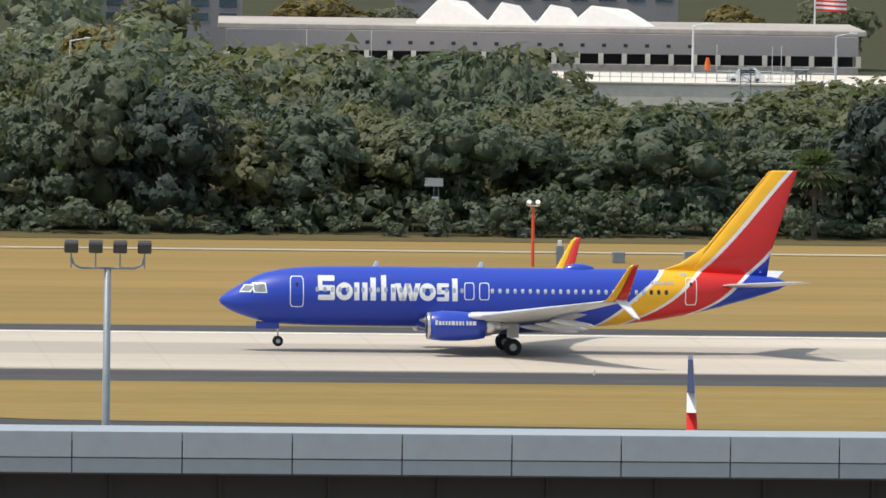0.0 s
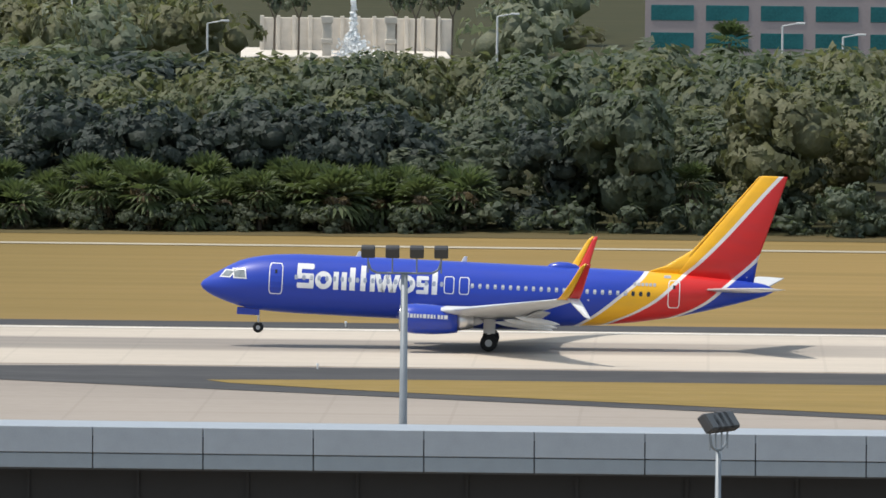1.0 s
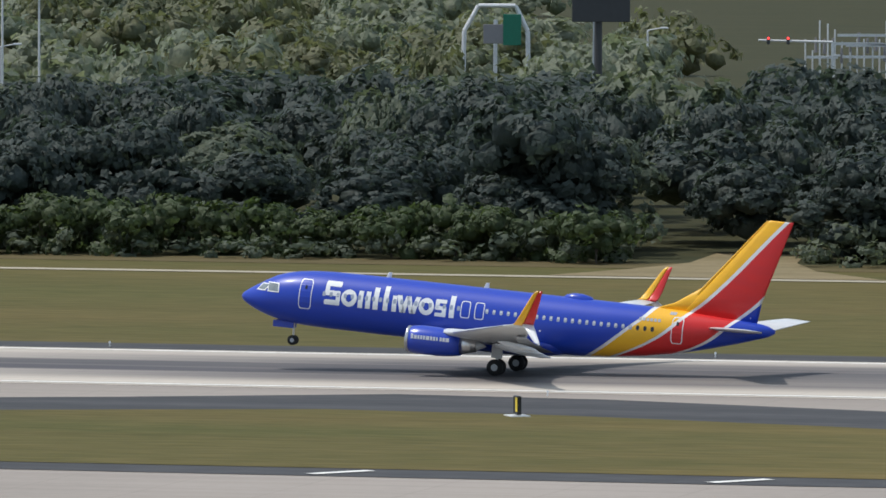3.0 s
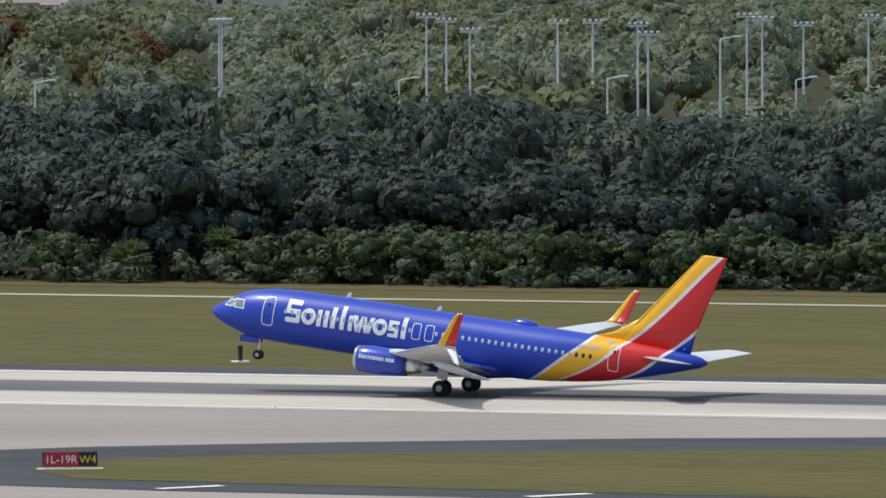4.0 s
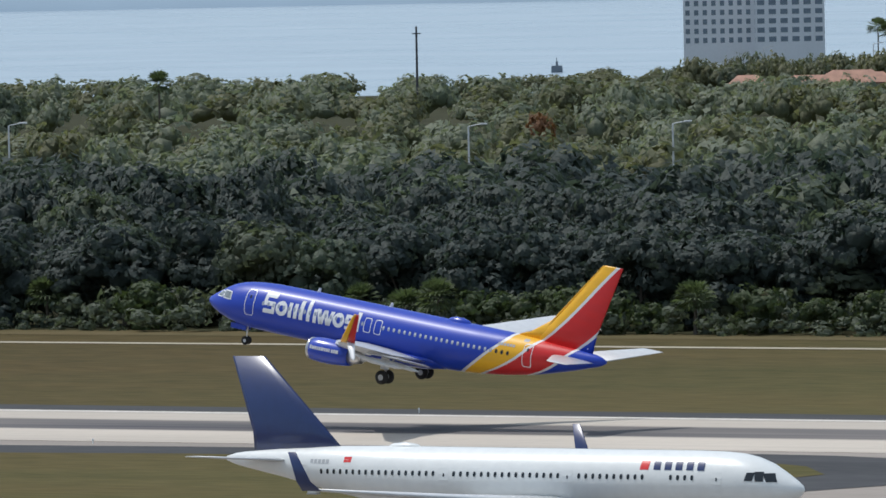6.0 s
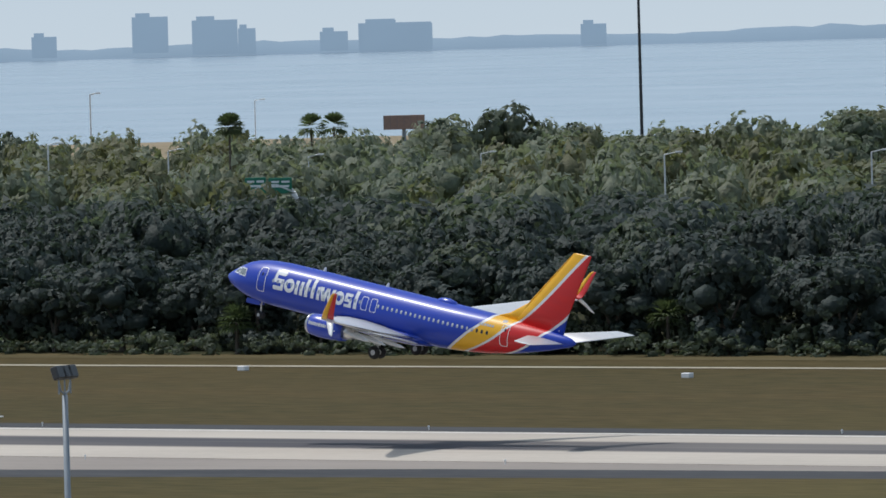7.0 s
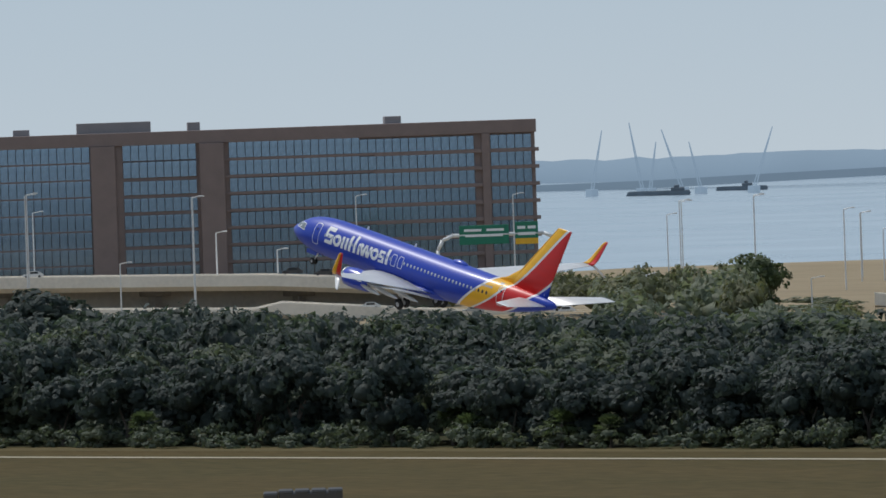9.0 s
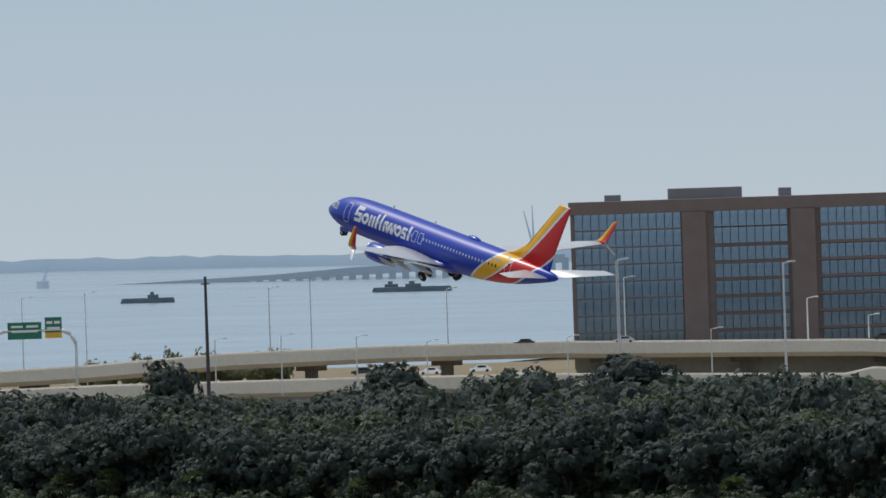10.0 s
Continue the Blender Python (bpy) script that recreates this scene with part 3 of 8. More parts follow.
# heading and elevation of the wood's skyline
SKYLINE = [(-53.4, -0.95), (-51.7, -1.07), (-49.8, -0.88), (-48.2, -1.03), (-46.5, -1.12), (-44.8, -1.16), (-42.4, -1.10), (-40.9, -1.20), (-38.5, -1.24), (-36.7, -1.28), (-33.3, -1.16), (-31.2, -1.28), (-28.8, -1.40), (-27.2, -1.36), (-24.8, -1.39), (-23.2, -1.31), (-20.8, -1.52), (-18.8, -1.62), (-16.2, -1.56), (-14.1, -1.58), (-12.4, -1.47), (-10.3, -1.56), (-8.2, -1.67), (-6.1, -1.65), (-4.3, -1.69), (-2.8, -1.75), (-1.2, -1.66), (0.5, -1.68), (2.2, -1.66), (4.2, -1.65), (4.7, -1.74), (5.6, -1.66), (6.0, -2.00), (6.6, -1.99), (7.3, -1.91), (7.9, -1.76)]


def tallest(x, y):
    """The height that a tree may reach at a place without rising over the wood's skyline."""
    head, r = math.degrees(math.atan2(x, y)), math.hypot(x, y)
    e = float(np.interp(head, [a for a, _ in SKYLINE], [b for _, b in SKYLINE]))
    return EYE_Z + r * math.tan(radians(e))


# the dense belt behind the verge, rising from its edge
edge_zone = {"dark": [], "mid": [], "light": []}
groups = {"dark": [], "mid": [], "light": []}
back = {"dark": [], "mid": [], "light": []}
for zone, kinds, y0, y1, step in ((edge_zone, 8, 799, 815, 10.5), (groups, 8, 817, 872, 12.5), (back, 6, 872, 1000, 19.5)):
    for x, y in scatter(in_view, (y0, y1), step):
        if zone is edge_zone and -200 < x < -186 and y < 804:
            continue
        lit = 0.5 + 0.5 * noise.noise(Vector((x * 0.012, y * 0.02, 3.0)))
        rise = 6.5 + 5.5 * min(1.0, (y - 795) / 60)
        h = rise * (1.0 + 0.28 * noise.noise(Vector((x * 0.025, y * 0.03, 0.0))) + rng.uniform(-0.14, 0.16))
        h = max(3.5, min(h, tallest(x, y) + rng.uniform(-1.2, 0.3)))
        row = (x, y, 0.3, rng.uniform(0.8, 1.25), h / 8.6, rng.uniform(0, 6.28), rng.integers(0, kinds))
        # West of about x = -75 the leaf colour carries a cloud's shade.
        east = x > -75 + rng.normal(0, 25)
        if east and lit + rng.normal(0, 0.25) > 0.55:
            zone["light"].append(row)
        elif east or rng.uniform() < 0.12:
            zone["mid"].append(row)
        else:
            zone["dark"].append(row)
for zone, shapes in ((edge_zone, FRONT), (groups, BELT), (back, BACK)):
    joined_woods("woods", shapes, zone["dark"], OAK_CLOUD_SHADED, "dense oak wood, leaves coloured as under cloud shade")
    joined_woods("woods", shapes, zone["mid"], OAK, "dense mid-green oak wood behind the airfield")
    joined_woods("woods", shapes, zone["light"], OLIVE_SUNLIT, "sunlit olive green trees in the wood")

# trees far beyond, with sun and haze put into their leaf colours
far_rows, far_dark = [], []
y = 1015.0
while y < 2300:
    x0, x1 = y * math.tan(radians(-46.0)), y * math.tan(radians(8.5 if y < 1380 else -15.0))
    step = 23.5 + (y - 1000) * 0.012
    x = x0
    while x < x1:
        px, py = x + rng.uniform(-6, 6), y + rng.uniform(-6, 6)
        r = math.hypot(px, py)
        head = math.degrees(math.atan2(px, py))
        open_ground = noise.noise(Vector((px * 0.006, py * 0.006, 9.0))) > 0.38
        limit = 2400 if head > -36 else 1950
        cap = EYE_Z + r * math.tan(radians(float(np.interp(head, [-46, -45.3, -45.0, -43.3, -43.0, -41.5, -35, -30, -27, -16, -12], [-0.88, -0.88, -1.12, -1.12, -0.84, -0.74, -0.74, -0.83, -0.84, -0.86, -1.25]))))
        if head > -14:
            cap = 16.0
            open_ground = open_ground or any(a < head < b for a, b in ((3.6, 8.2), (-3.1, -1.2), (-10.2, -7.6), (-14.3, -12.0))) or (-0.8 < head < 2.6 and r > 1090)
            if -0.8 < head < 2.6:
                cap = tallest(px, py) + 1.0
        if r < limit and not open_ground:
            row = (px, py, 0.3, rng.uniform(0.75, 1.25), min(rng.uniform(0.85, 1.45) if head > -36 else rng.uniform(1.15, 1.75), max(0.25, (cap - rng.uniform(0, 3.0)) / 8.6)), rng.uniform(0, 6.28), rng.integers(0, 6))
            (far_rows if rng.uniform() < 0.68 else far_dark).append(row)
        x += step
    y += step
for _ in range(44):
    head, r = rng.uniform(-47.0, -45.3), rng.uniform(1880, 1945)
    px, py = polar(head, r)
    cap = EYE_Z + r * math.tan(radians(rng.uniform(-0.98, -0.82)))
    far_dark.append((px, py, 0.3, rng.uniform(0.55, 0.85), cap / 8.6, rng.uniform(0, 6.28), rng.integers(0, 6)))
for _ in range(26):
    head, r = rng.uniform(-52.8, -51.6), rng.uniform(2120, 2180)
    px, py = polar(head, r)
    cap = EYE_Z + r * math.tan(radians(rng.uniform(-0.86, -0.72)))
    far_dark.append((px, py, 0.3, rng.uniform(0.5, 0.8), cap / 8.6, rng.uniform(0, 6.28), rng.integers(0, 6)))
joined_woods("woods", FAR, far_rows, WOODLAND_HAZED, "olive woodland stretching to the bay, paled for haze")
joined_woods("woods", FAR, far_dark, OLIVE_SUNLIT, "darker trees within the far woodland")

# low undergrowth that closes the wood's foot
low_rows = []
x = 130.0
while x > -1130:
    if not -200 < x < -186:
        low_rows.append((x, 785.5 + rng.uniform(-1.5, 2.5), -0.2, rng.uniform(0.45, 0.8), rng.uniform(0.35, 0.75), rng.uniform(0, 6.28), rng.integers(0, 4)))
        low_rows.append((x, 793 + rng.uniform(-2, 2), -0.2, rng.uniform(0.6, 0.9), rng.uniform(0.7, 1.1), rng.uniform(0, 6.28), rng.integers(0, 4)))
    x -= rng.uniform(2.8, 4.6)
LOW = [crown_arrays(np.random.default_rng(70 + i), 7.0, 4.6, 3, 40, 150, 0.75, 0.03, 0.7) for i in range(4)]
joined_woods("undergrowth", LOW, low_rows, OAK, "tangled green undergrowth along the wood's foot")

# single trees along the verge
trunk_bm = rods(((0, 0, -0.1), (0.1, 0.05, 1.6), 0.32, 0.24), ((0.1, 0.05, 1.6), (1.3, 0.3, 4.2), 0.2, 0.09), ((0.1, 0.05, 1.6), (-1.1, -0.5, 4.4), 0.2, 0.08), ((0.1, 0.05, 1.6), (0.2, 0.9, 4.8), 0.18, 0.08), n=7)
TRUNK = bpy.data.meshes.new("trunk")
trunk_bm.to_mesh(TRUNK)
trunk_bm.free()
TRUNK.materials.append(BARK)
stem_bm = rods(((0, 0, -0.1), (0.05, 0, 1.2), 0.24, 0.19), ((0.05, 0, 1.2), (0, 0.05, 3.4), 0.19, 0.17), n=8)
STEM = bpy.data.meshes.new("stem")
stem_bm.to_mesh(STEM)
stem_bm.free()
STEM.materials.append(BARK)
CROWNS = {}
for key, arrays, mat in (("oak", FRONT, OAK), ("dark", FRONT, OAK_CLOUD_SHADED), ("olive", FRONT, OLIVE_SUNLIT), ("gold", FRONT, YELLOWING), ("bush", BUSH, SCRUB), ("low", BUSH, OAK)):
    CROWNS[key] = [mesh_np("crown", v, q, mat, n) for v, q, n in arrays]
PALM_HEADS = [mesh_np("fronds", *palm_arrays(np.random.default_rng(90 + i), 2.3, 42), PALM) for i in range(3)]
PALM_SKIRTS = [mesh_np("dead_fronds", *(lambda v, q: (v * np.array([0.62, 0.62, 0.75]) - np.array([0, 0, 0.9]), q))(*palm_arrays(np.random.default_rng(95 + i), 2.0, 20, 1.5)), DEAD_FROND) for i in range(3)]


def tree(x, y, kind, s=1.0, h=1.0, label="oak tree with a dense dark green crown"):
    ob = thing("bush" if kind in ("bush", "low") else "tree", pose(x, y, 0, 0, 0, rng.uniform(0, 360)), label, "bush" if kind in ("bush", "low") else "tree", "trees along the verge")
    reach = 4.8 if kind in ("bush", "low") else 9.4
    h = min(h, max(0.45, tallest(x, y) / (reach * s)))
    ob.scale = (s, s, h * s)
    me = CROWNS[kind][rng.integers(0, len(CROWNS[kind]))]
    c = new("crown", me)
    c.parent = ob
    t = new("trunk", TRUNK)
    t.parent = ob
    if kind in ("bush", "low"):
        t.scale = (0.35, 0.35, 0.5)
    return ob


def palm(x, y, h, s=1.0, label="cabbage palm with a round head and dead fronds", skirt=True):
    ob = thing("palm_tree", pose(x, y, 0, 0, 0, rng.uniform(0, 360)), label, "palm", "palms along the verge")
    st = new("trunk", STEM)
    st.parent = ob
    st.scale = (1, 1, h / 3.4)
    hd = new("fronds", PALM_HEADS[rng.integers(0, 3)])
    hd.parent, hd.location, hd.scale = ob, (0, 0, h), (s, s, s)
    if skirt:
        sk = new("dead_fronds", PALM_SKIRTS[rng.integers(0, 3)])
        sk.parent, sk.location, sk.scale = ob, (0, 0, h), (s, s, s)
    return ob


x = 128.0
while x > -1120:
    y = 790 + rng.uniform(-2.5, 5)
    if -200 < x < -187:
        x -= 5
        continue
    u = rng.uniform()
    if x > -18:
        if u < 0.12:
            palm(x, y - 3, rng.uniform(3.2, 6.0), rng.uniform(0.9, 1.25))
        elif u < 0.30:
            tree(x, y - 2, "low", rng.uniform(0.7, 1.0), label="low green shrub before the wood")
        elif u < 0.42:
            tree(x, y, "olive", rng.uniform(0.8, 1.1), label="olive-green tree with a rounded sunlit crown")
        else:
            tree(x, y + 3, "oak" if u < 0.8 else "olive" if u < 0.93 else "dark", rng.uniform(0.9, 1.35), rng.uniform(0.9, 1.2))
        x -= rng.uniform(4.5, 7.5)
    elif x > -92:
        palm(x, y - 4, rng.uniform(1.6, 3.2), rng.uniform(1.0, 1.45))
        palm(x - 1.5, y - 1, rng.uniform(2.4, 4.6), rng.uniform(1.0, 1.4))
        tree(x - 1, y - 5.5, "low", rng.uniform(0.35, 0.6), label="low green shrub before the wood")
        if u < 0.5:
            tree(x, y + 5, "dark" if u < 0.3 else "oak", rng.uniform(0.9, 1.2))
        if u > 0.93:
            tree(x + 2, y + 3, "gold", 0.7, label="yellowing tree among the palms")
        x -= rng.uniform(2.6, 4.2)
    elif x > -190:
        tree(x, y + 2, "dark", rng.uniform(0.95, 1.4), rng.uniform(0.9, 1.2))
        if u < 0.25:
            tree(x, y - 3, "low", rng.uniform(0.6, 0.9), label="low green shrub before the wood")
        if 0.9 < u < 0.96:
            tree(x, y - 2, "gold", 0.9, 1.1, label="tree with browning yellow leaves")
        x -= rng.uniform(5, 8)
    elif x > -330:
        tree(x, y - 3, "bush", rng.uniform(0.85, 1.25), label="bright green vine-covered bush")
        if u < 0.5:
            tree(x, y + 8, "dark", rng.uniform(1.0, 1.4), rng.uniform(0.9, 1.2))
        x -= rng.uniform(3.8, 5.5)
    elif x > -560:
        if u < 0.3:
            palm(x, y - 2, rng.uniform(1.6, 3.6), rng.uniform(0.9, 1.2), skirt=False, label="short green palm at the wood's edge")
        elif u < 0.7:
            tree(x, y - 3, "bush", rng.uniform(0.7, 1.15), label="bright green vine-covered bush")
        tree(x, y + 6, "dark" if u < 0.8 else "oak", rng.uniform(0.9, 1.3))
        x -= rng.uniform(5, 7.5)
    else:
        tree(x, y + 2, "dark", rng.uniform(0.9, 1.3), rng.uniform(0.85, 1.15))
        if u < 0.3:
            tree(x, y - 3, "low", rng.uniform(0.5, 0.9), label="low dark shrub before the wood")
        if u > 0.9:
            palm(x, y - 2, rng.uniform(2, 4), 1.0, skirt=False, label="short green palm at the wood's edge")
        x -= rng.uniform(6, 9)

# ---- the blue airliner ----
# stations along the body: distance aft of the nose, top, bottom, half width
BODY = [(0.0, 0.03, -0.03, 0.03), (0.12, 0.24, -0.25, 0.26), (0.45, 0.5, -0.5, 0.55), (1.0, 0.85, -0.78, 0.9), (1.6, 1.2, -1.0, 1.2), (2.2, 1.58, -1.2, 1.42), (2.9, 1.86, -1.37, 1.6), (3.8, 2.08, -1.5, 1.74), (5.0, 2.24, -1.58, 1.84), (6.5, 2.33, -1.62, 1.88), (10, 2.36, -1.64, 1.88), (18, 2.36, -1.64, 1.88), (24.2, 2.36, -1.6, 1.88), (26.5, 2.36, -1.42, 1.82), (29, 2.34, -1.1, 1.65), (31.5, 2.28, -0.65, 1.36), (33.5, 2.18, -0.15, 1.06), (35.5, 2.05, 0.42, 0.72), (37.0, 1.92, 0.9, 0.45), (37.9, 1.75, 1.2, 0.24), (38.0, 1.6, 1.35, 0.1)]


def section(x):
    for a, b in zip(BODY, BODY[1:]):
        if a[0] <= x <= b[0]:
            k = (x - a[0]) / (b[0] - a[0])
            return [p + (q - p) * k for p, q in zip(a[1:], b[1:])]
    return BODY[-1][1:]


def skin(x, z, side=-1, proud=0.0):
    """The point of the body's side at the station x and the height z."""
    top, bot, w = section(x)
    c, h = (top + bot) / 2, (top - bot) / 2
    k = max(-0.99, min(0.99, (z - c) / h))
    return Vector((x, side * (w * math.sqrt(1 - k * k) + proud), z))


def patch(name, x0, x1, z0, z1, mat, parent, side=-1, proud=0.012, slant=0.0, label="", nx=3, nz=5, round_=0.0):
    """A panel that lies on the body's side; round_: how far its corners are cut."""
    verts, faces = [], []
    for i in range(nx + 1):
        for j in range(nz + 1):
            u, v = i / nx, j / nz
            cut = round_ * max(0.0, abs(2 * v - 1) - 0.55) / 0.45
            uu = 0.5 + (u - 0.5) * (1 - cut)
            z = z0 + (z1 - z0) * v
            verts.append(skin(x0 + (x1 - x0) * uu + slant * (v - 0.5), z, side, proud))
    for i in range(nx):
        for j in range(nz):
            k = i * (nz + 1) + j
            q = (k, k + nz + 1, k + nz + 2, k + 1)
            faces.append(q if side < 0 else q[::-1])
    return mesh_part(name, verts, faces, mat, parent, label)


def hoop(name, xc, zc, rx, rz, w, mat, parent, side=-1, proud=0.014, power=2.0, label="", n=28):
    """A ring or rounded frame on the body's side, w wide."""
    verts, faces = [], []
    for i in range(n):
        a = 2 * math.pi * i / n
        c, s = math.cos(a), math.sin(a)
        k = (abs(c) ** power + abs(s) ** power) ** (-1 / power)
        for d in (0, w):
            verts.append(skin(xc + c * k * (rx - d), zc + s * k * (rz - d), side, proud))
    for i in range(n):
        j = (i + 1) % n
        q = (2 * i, 2 * j, 2 * j + 1, 2 * i + 1)
        faces.append(q if side < 0 else q[::-1])
    return mesh_part(name, verts, faces, mat, parent, label)


def foil(chord_pts, n=14):
    """Rings of a wing: rows of leading x, trailing x, y, z, thickness."""
    rings = []
    for x0, x1, y, z, th in chord_pts:
        ring = []
        for i in range(n):
            a = 2 * math.pi * i / n
            u = 0.5 - 0.5 * math.cos(a)
            half = th * 1.5 * math.sqrt(max(u, 0)) * (1 - u) * 1.7
            ring.append((x0 + (x1 - x0) * u, y, z + (half if a < math.pi else -half * 0.7)))
        rings.append(ring)
    return loft(rings)


def fin_rings(rows, n=14):
    """Rings of an upright surface: rows of leading x, trailing x, height, thickness, y."""
    rings = []
    for x0, x1, z, th, y in rows:
        ring = []
        for i in range(n):
            a = 2 * math.pi * i / n
            u = 0.5 - 0.5 * math.cos(a)
            half = th * 1.5 * math.sqrt(max(u, 0)) * (1 - u) * 1.7
            ring.append((x0 + (x1 - x0) * u, y + (half if a < math.pi else -half), z))
        rings.append(ring)
    return loft(rings)


def round_body(name, rows, y, z, mat, parent, label="", n=24, flat=0.0):
    """A body of revolution along x: rows of x, radius."""
    rings = []
    for x, r in rows:
        rings.append([(x, y + r * math.cos(2 * math.pi * i / n), z + r * math.sin(2 * math.pi * i / n) * (1 - flat * (math.sin(2 * math.pi * i / n) < 0))) for i in range(n)])
    v, f = loft(rings)
    return mesh_part(name, v, f, mat, parent, label, True)


def wheel(parent, centre, r, w):
    x, y, z = centre
    bm = bmesh.new()
    bmesh.ops.create_cone(bm, cap_ends=True, segments=24, radius1=r, radius2=r, depth=w, matrix=Matrix.Translation((x, y, z)) @ Matrix.Rotation(radians(90), 4, "X"))
    bmesh.ops.bevel(bm, geom=[e for e in bm.edges if abs(e.calc_length()) < r * 0.5], offset=w * 0.25, segments=2, affect="EDGES")
    t = part("tyre", bm, TYRE, parent, "black rubber tyre", True)
    part("rim", rods(((x, y - w * 0.52, z), (x, y + w * 0.52, z), r * 0.42, r * 0.42), n=16), UNDER_GREY, t, "grey metal rim")
    return t


jet = thing("airliner", pose(42.3, RUNWAY_Y, 3.36), "blue twin-engine airliner with gold and red tail taking off", "airplane")
moving = []

rings = []
for i in range(0, 77):
    x = 38.0 * i / 76
    if i < 12:
        x = 38.0 * (i / 12) ** 2.2 * (12 / 76)
    top, bot, w = section(x)
    c, h = (top + bot) / 2, (top - bot) / 2
    rings.append([(x, w * math.cos(a), c + h * math.sin(a)) for a in [2 * math.pi * j / 40 for j in range(40)]])
v, f = loft(rings)
body = mesh_part("fuselage", v, f, LIVERY, jet, "glossy blue fuselage sweeping to gold and red", True)
# wing-to-body fairing
fair = []
for x, w, b in ((12.6, 0.9, -1.5), (14, 1.75, -1.85), (16, 2.05, -2.0), (19, 2.1, -2.05), (21.5, 1.9, -1.95), (23.4, 1.1, -1.62)):
    fair.append([(x, w * math.cos(a), -0.95 + abs(b + 0.95) * math.sin(a) * (1.0 if math.sin(a) < 0 else 0.35)) for a in [2 * math.pi * j / 20 for j in range(20)]])
v, f = loft(fair)
mesh_part("belly_fairing", v, f, BLUE_PAINT, jet, "", True)

v, f = fin_rings([(31.2, 36.7, 1.9, 0.28, 0), (32.3, 36.9, 3.4, 0.24, 0), (36.75, 38.6, 8.95, 0.1, 0), (36.95, 38.62, 9.05, 0.04, 0)])
fin = mesh_part("tail_fin", v, f, LIVERY, jet, "upright gold and red tail fin", True)
v, f = fin_rings([(29.3, 33.5, 2.2, 0.10, 0), (30.8, 33.5, 2.75, 0.09, 0), (32.6, 33.6, 3.95, 0.06, 0)])
mesh_part("dorsal_fin", v, f, LIVERY, jet, "", True)
part("fin_leading_edge", rods(((32.33, 0, 3.5), (36.78, 0, 9.0), 0.08, 0.05), n=8), GOLD_GLOSS, jet, "gold leading edge")
part("rudder_hinge", boxes((36.2, 36.24, -0.13, 0.13, 2.2, 2.3)), WHITE, jet)

for side in (-1, 1):
    v, f = foil([(33.3, 37.2, side * 0.55, 1.3, 0.16), (36.85, 38.75, side * 7.0, 1.92, 0.07), (37.1, 38.78, side * 7.17, 1.94, 0.02)])
    mesh_part("stabilizer", v, f, WING_GREY, jet, "pale grey horizontal stabilizer", True)

    rows = [(13.2, 22.2, 1.5, -1.12, 0.55), (15.4, 22.0, 4.9, -0.72, 0.42), (17.0, 22.2, 6.2, -0.56, 0.34), (22.9, 24.75, 15.6, 0.86, 0.12), (23.9, 25.3, 16.75, 1.08, 0.09)]
    v, f = foil([(a - 16, b - 16, side * (y - 1.6), z + 1.0, th) for a, b, y, z, th in rows])
    wing = mesh_part("wing", v, f, WING_GREY, jet, "pale grey swept wing", True)
    wing.location = (16, side * 1.6, -1.0)
    moving.append(("wing", wing, side))
    le = rods(((17.05 - 16, side * 4.6, 0.45), (22.95 - 16, side * 14.0, 1.87), 0.07, 0.05), n=8)
    part("slat", le, SILVER, wing, "polished metal slat")
    # winglet: gold leading band, red behind, white tip below
    for nm, mat, a0, a1, lab in (("winglet", RED_GLOSS, 0.45, 1.0, "red and gold blended winglet"), ("winglet_edge", GOLD_GLOSS, 0.0, 0.45, "gold winglet leading edge")):
        rr = []
        for x0, x1, y, z in ((23.9, 25.3, 16.75, 1.08), (24.15, 25.45, 17.1, 1.3), (24.45, 25.6, 17.35, 1.75), (25.35, 25.98, 17.82, 3.3), (25.62, 26.05, 17.9, 3.55)):
            xa, xb = x0 + (x1 - x0) * a0, x0 + (x1 - x0) * a1
            ring = []
            for i in range(8):
                a = 2 * math.pi * i / 8
                ring.append(((xa + xb) / 2 - 16 + (xb - xa) / 2 * math.cos(a), side * (y - 1.6 + 0.05 * math.sin(a)), z + 1.0 + 0.02 * math.sin(a)))
            rr.append(ring)
        v, f = loft(rr)
        mesh_part(nm, v, f, mat, wing, lab, True)
    rr = []
    for x0, x1, y, z in ((24.6, 25.4, 17.0, 1.2), (25.0, 25.7, 17.35, 0.8), (25.75, 26.15, 17.85, 0.12), (26.05, 26.2, 17.95, 0.0)):
        rr.append([((x0 + x1) / 2 - 16 + (x1 - x0) / 2 * math.cos(a), side * (y - 1.6) + side * 0.04 * math.sin(a), z + 1.0 + 0.03 * math.sin(a)) for a in [2 * math.pi * i / 8 for i in range(8)]])
    v, f = loft(rr)
    mesh_part("winglet_blade", v, f, WHITE, wing, "white lower winglet blade", True)
    # flaps set for take-off, and the fairings of their tracks
    v, f = foil([(21.5 - 16, 23.1 - 16, side * 0.4, -0.42, 0.13), (21.6 - 16, 22.9 - 16, side * 4.4, 0.2, 0.12), (22.6 - 16, 23.5 - 16, side * 9.2, 0.88, 0.09)])
    mesh_part("flap", v, f, UNDER_GREY, wing, "grey lowered flap", True)
    for y, x0, x1, z in ((2.9, 19.6, 23.6, 0.0), (6.0, 20.4, 23.9, 0.35), (8.6, 21.2, 24.1, 0.72)):
        rr = []
        for k, r in ((0, 0.03), (0.2, 0.17), (0.55, 0.22), (0.85, 0.14), (1, 0.03)):
            rr.append([(x0 - 16 + (x1 - x0) * k, side * y + r * 0.8 * math.cos(a), z - 0.28 - 0.35 * k + r * math.sin(a)) for a in [2 * math.pi * i / 10 for i in range(10)]])
        v, f = loft(rr)
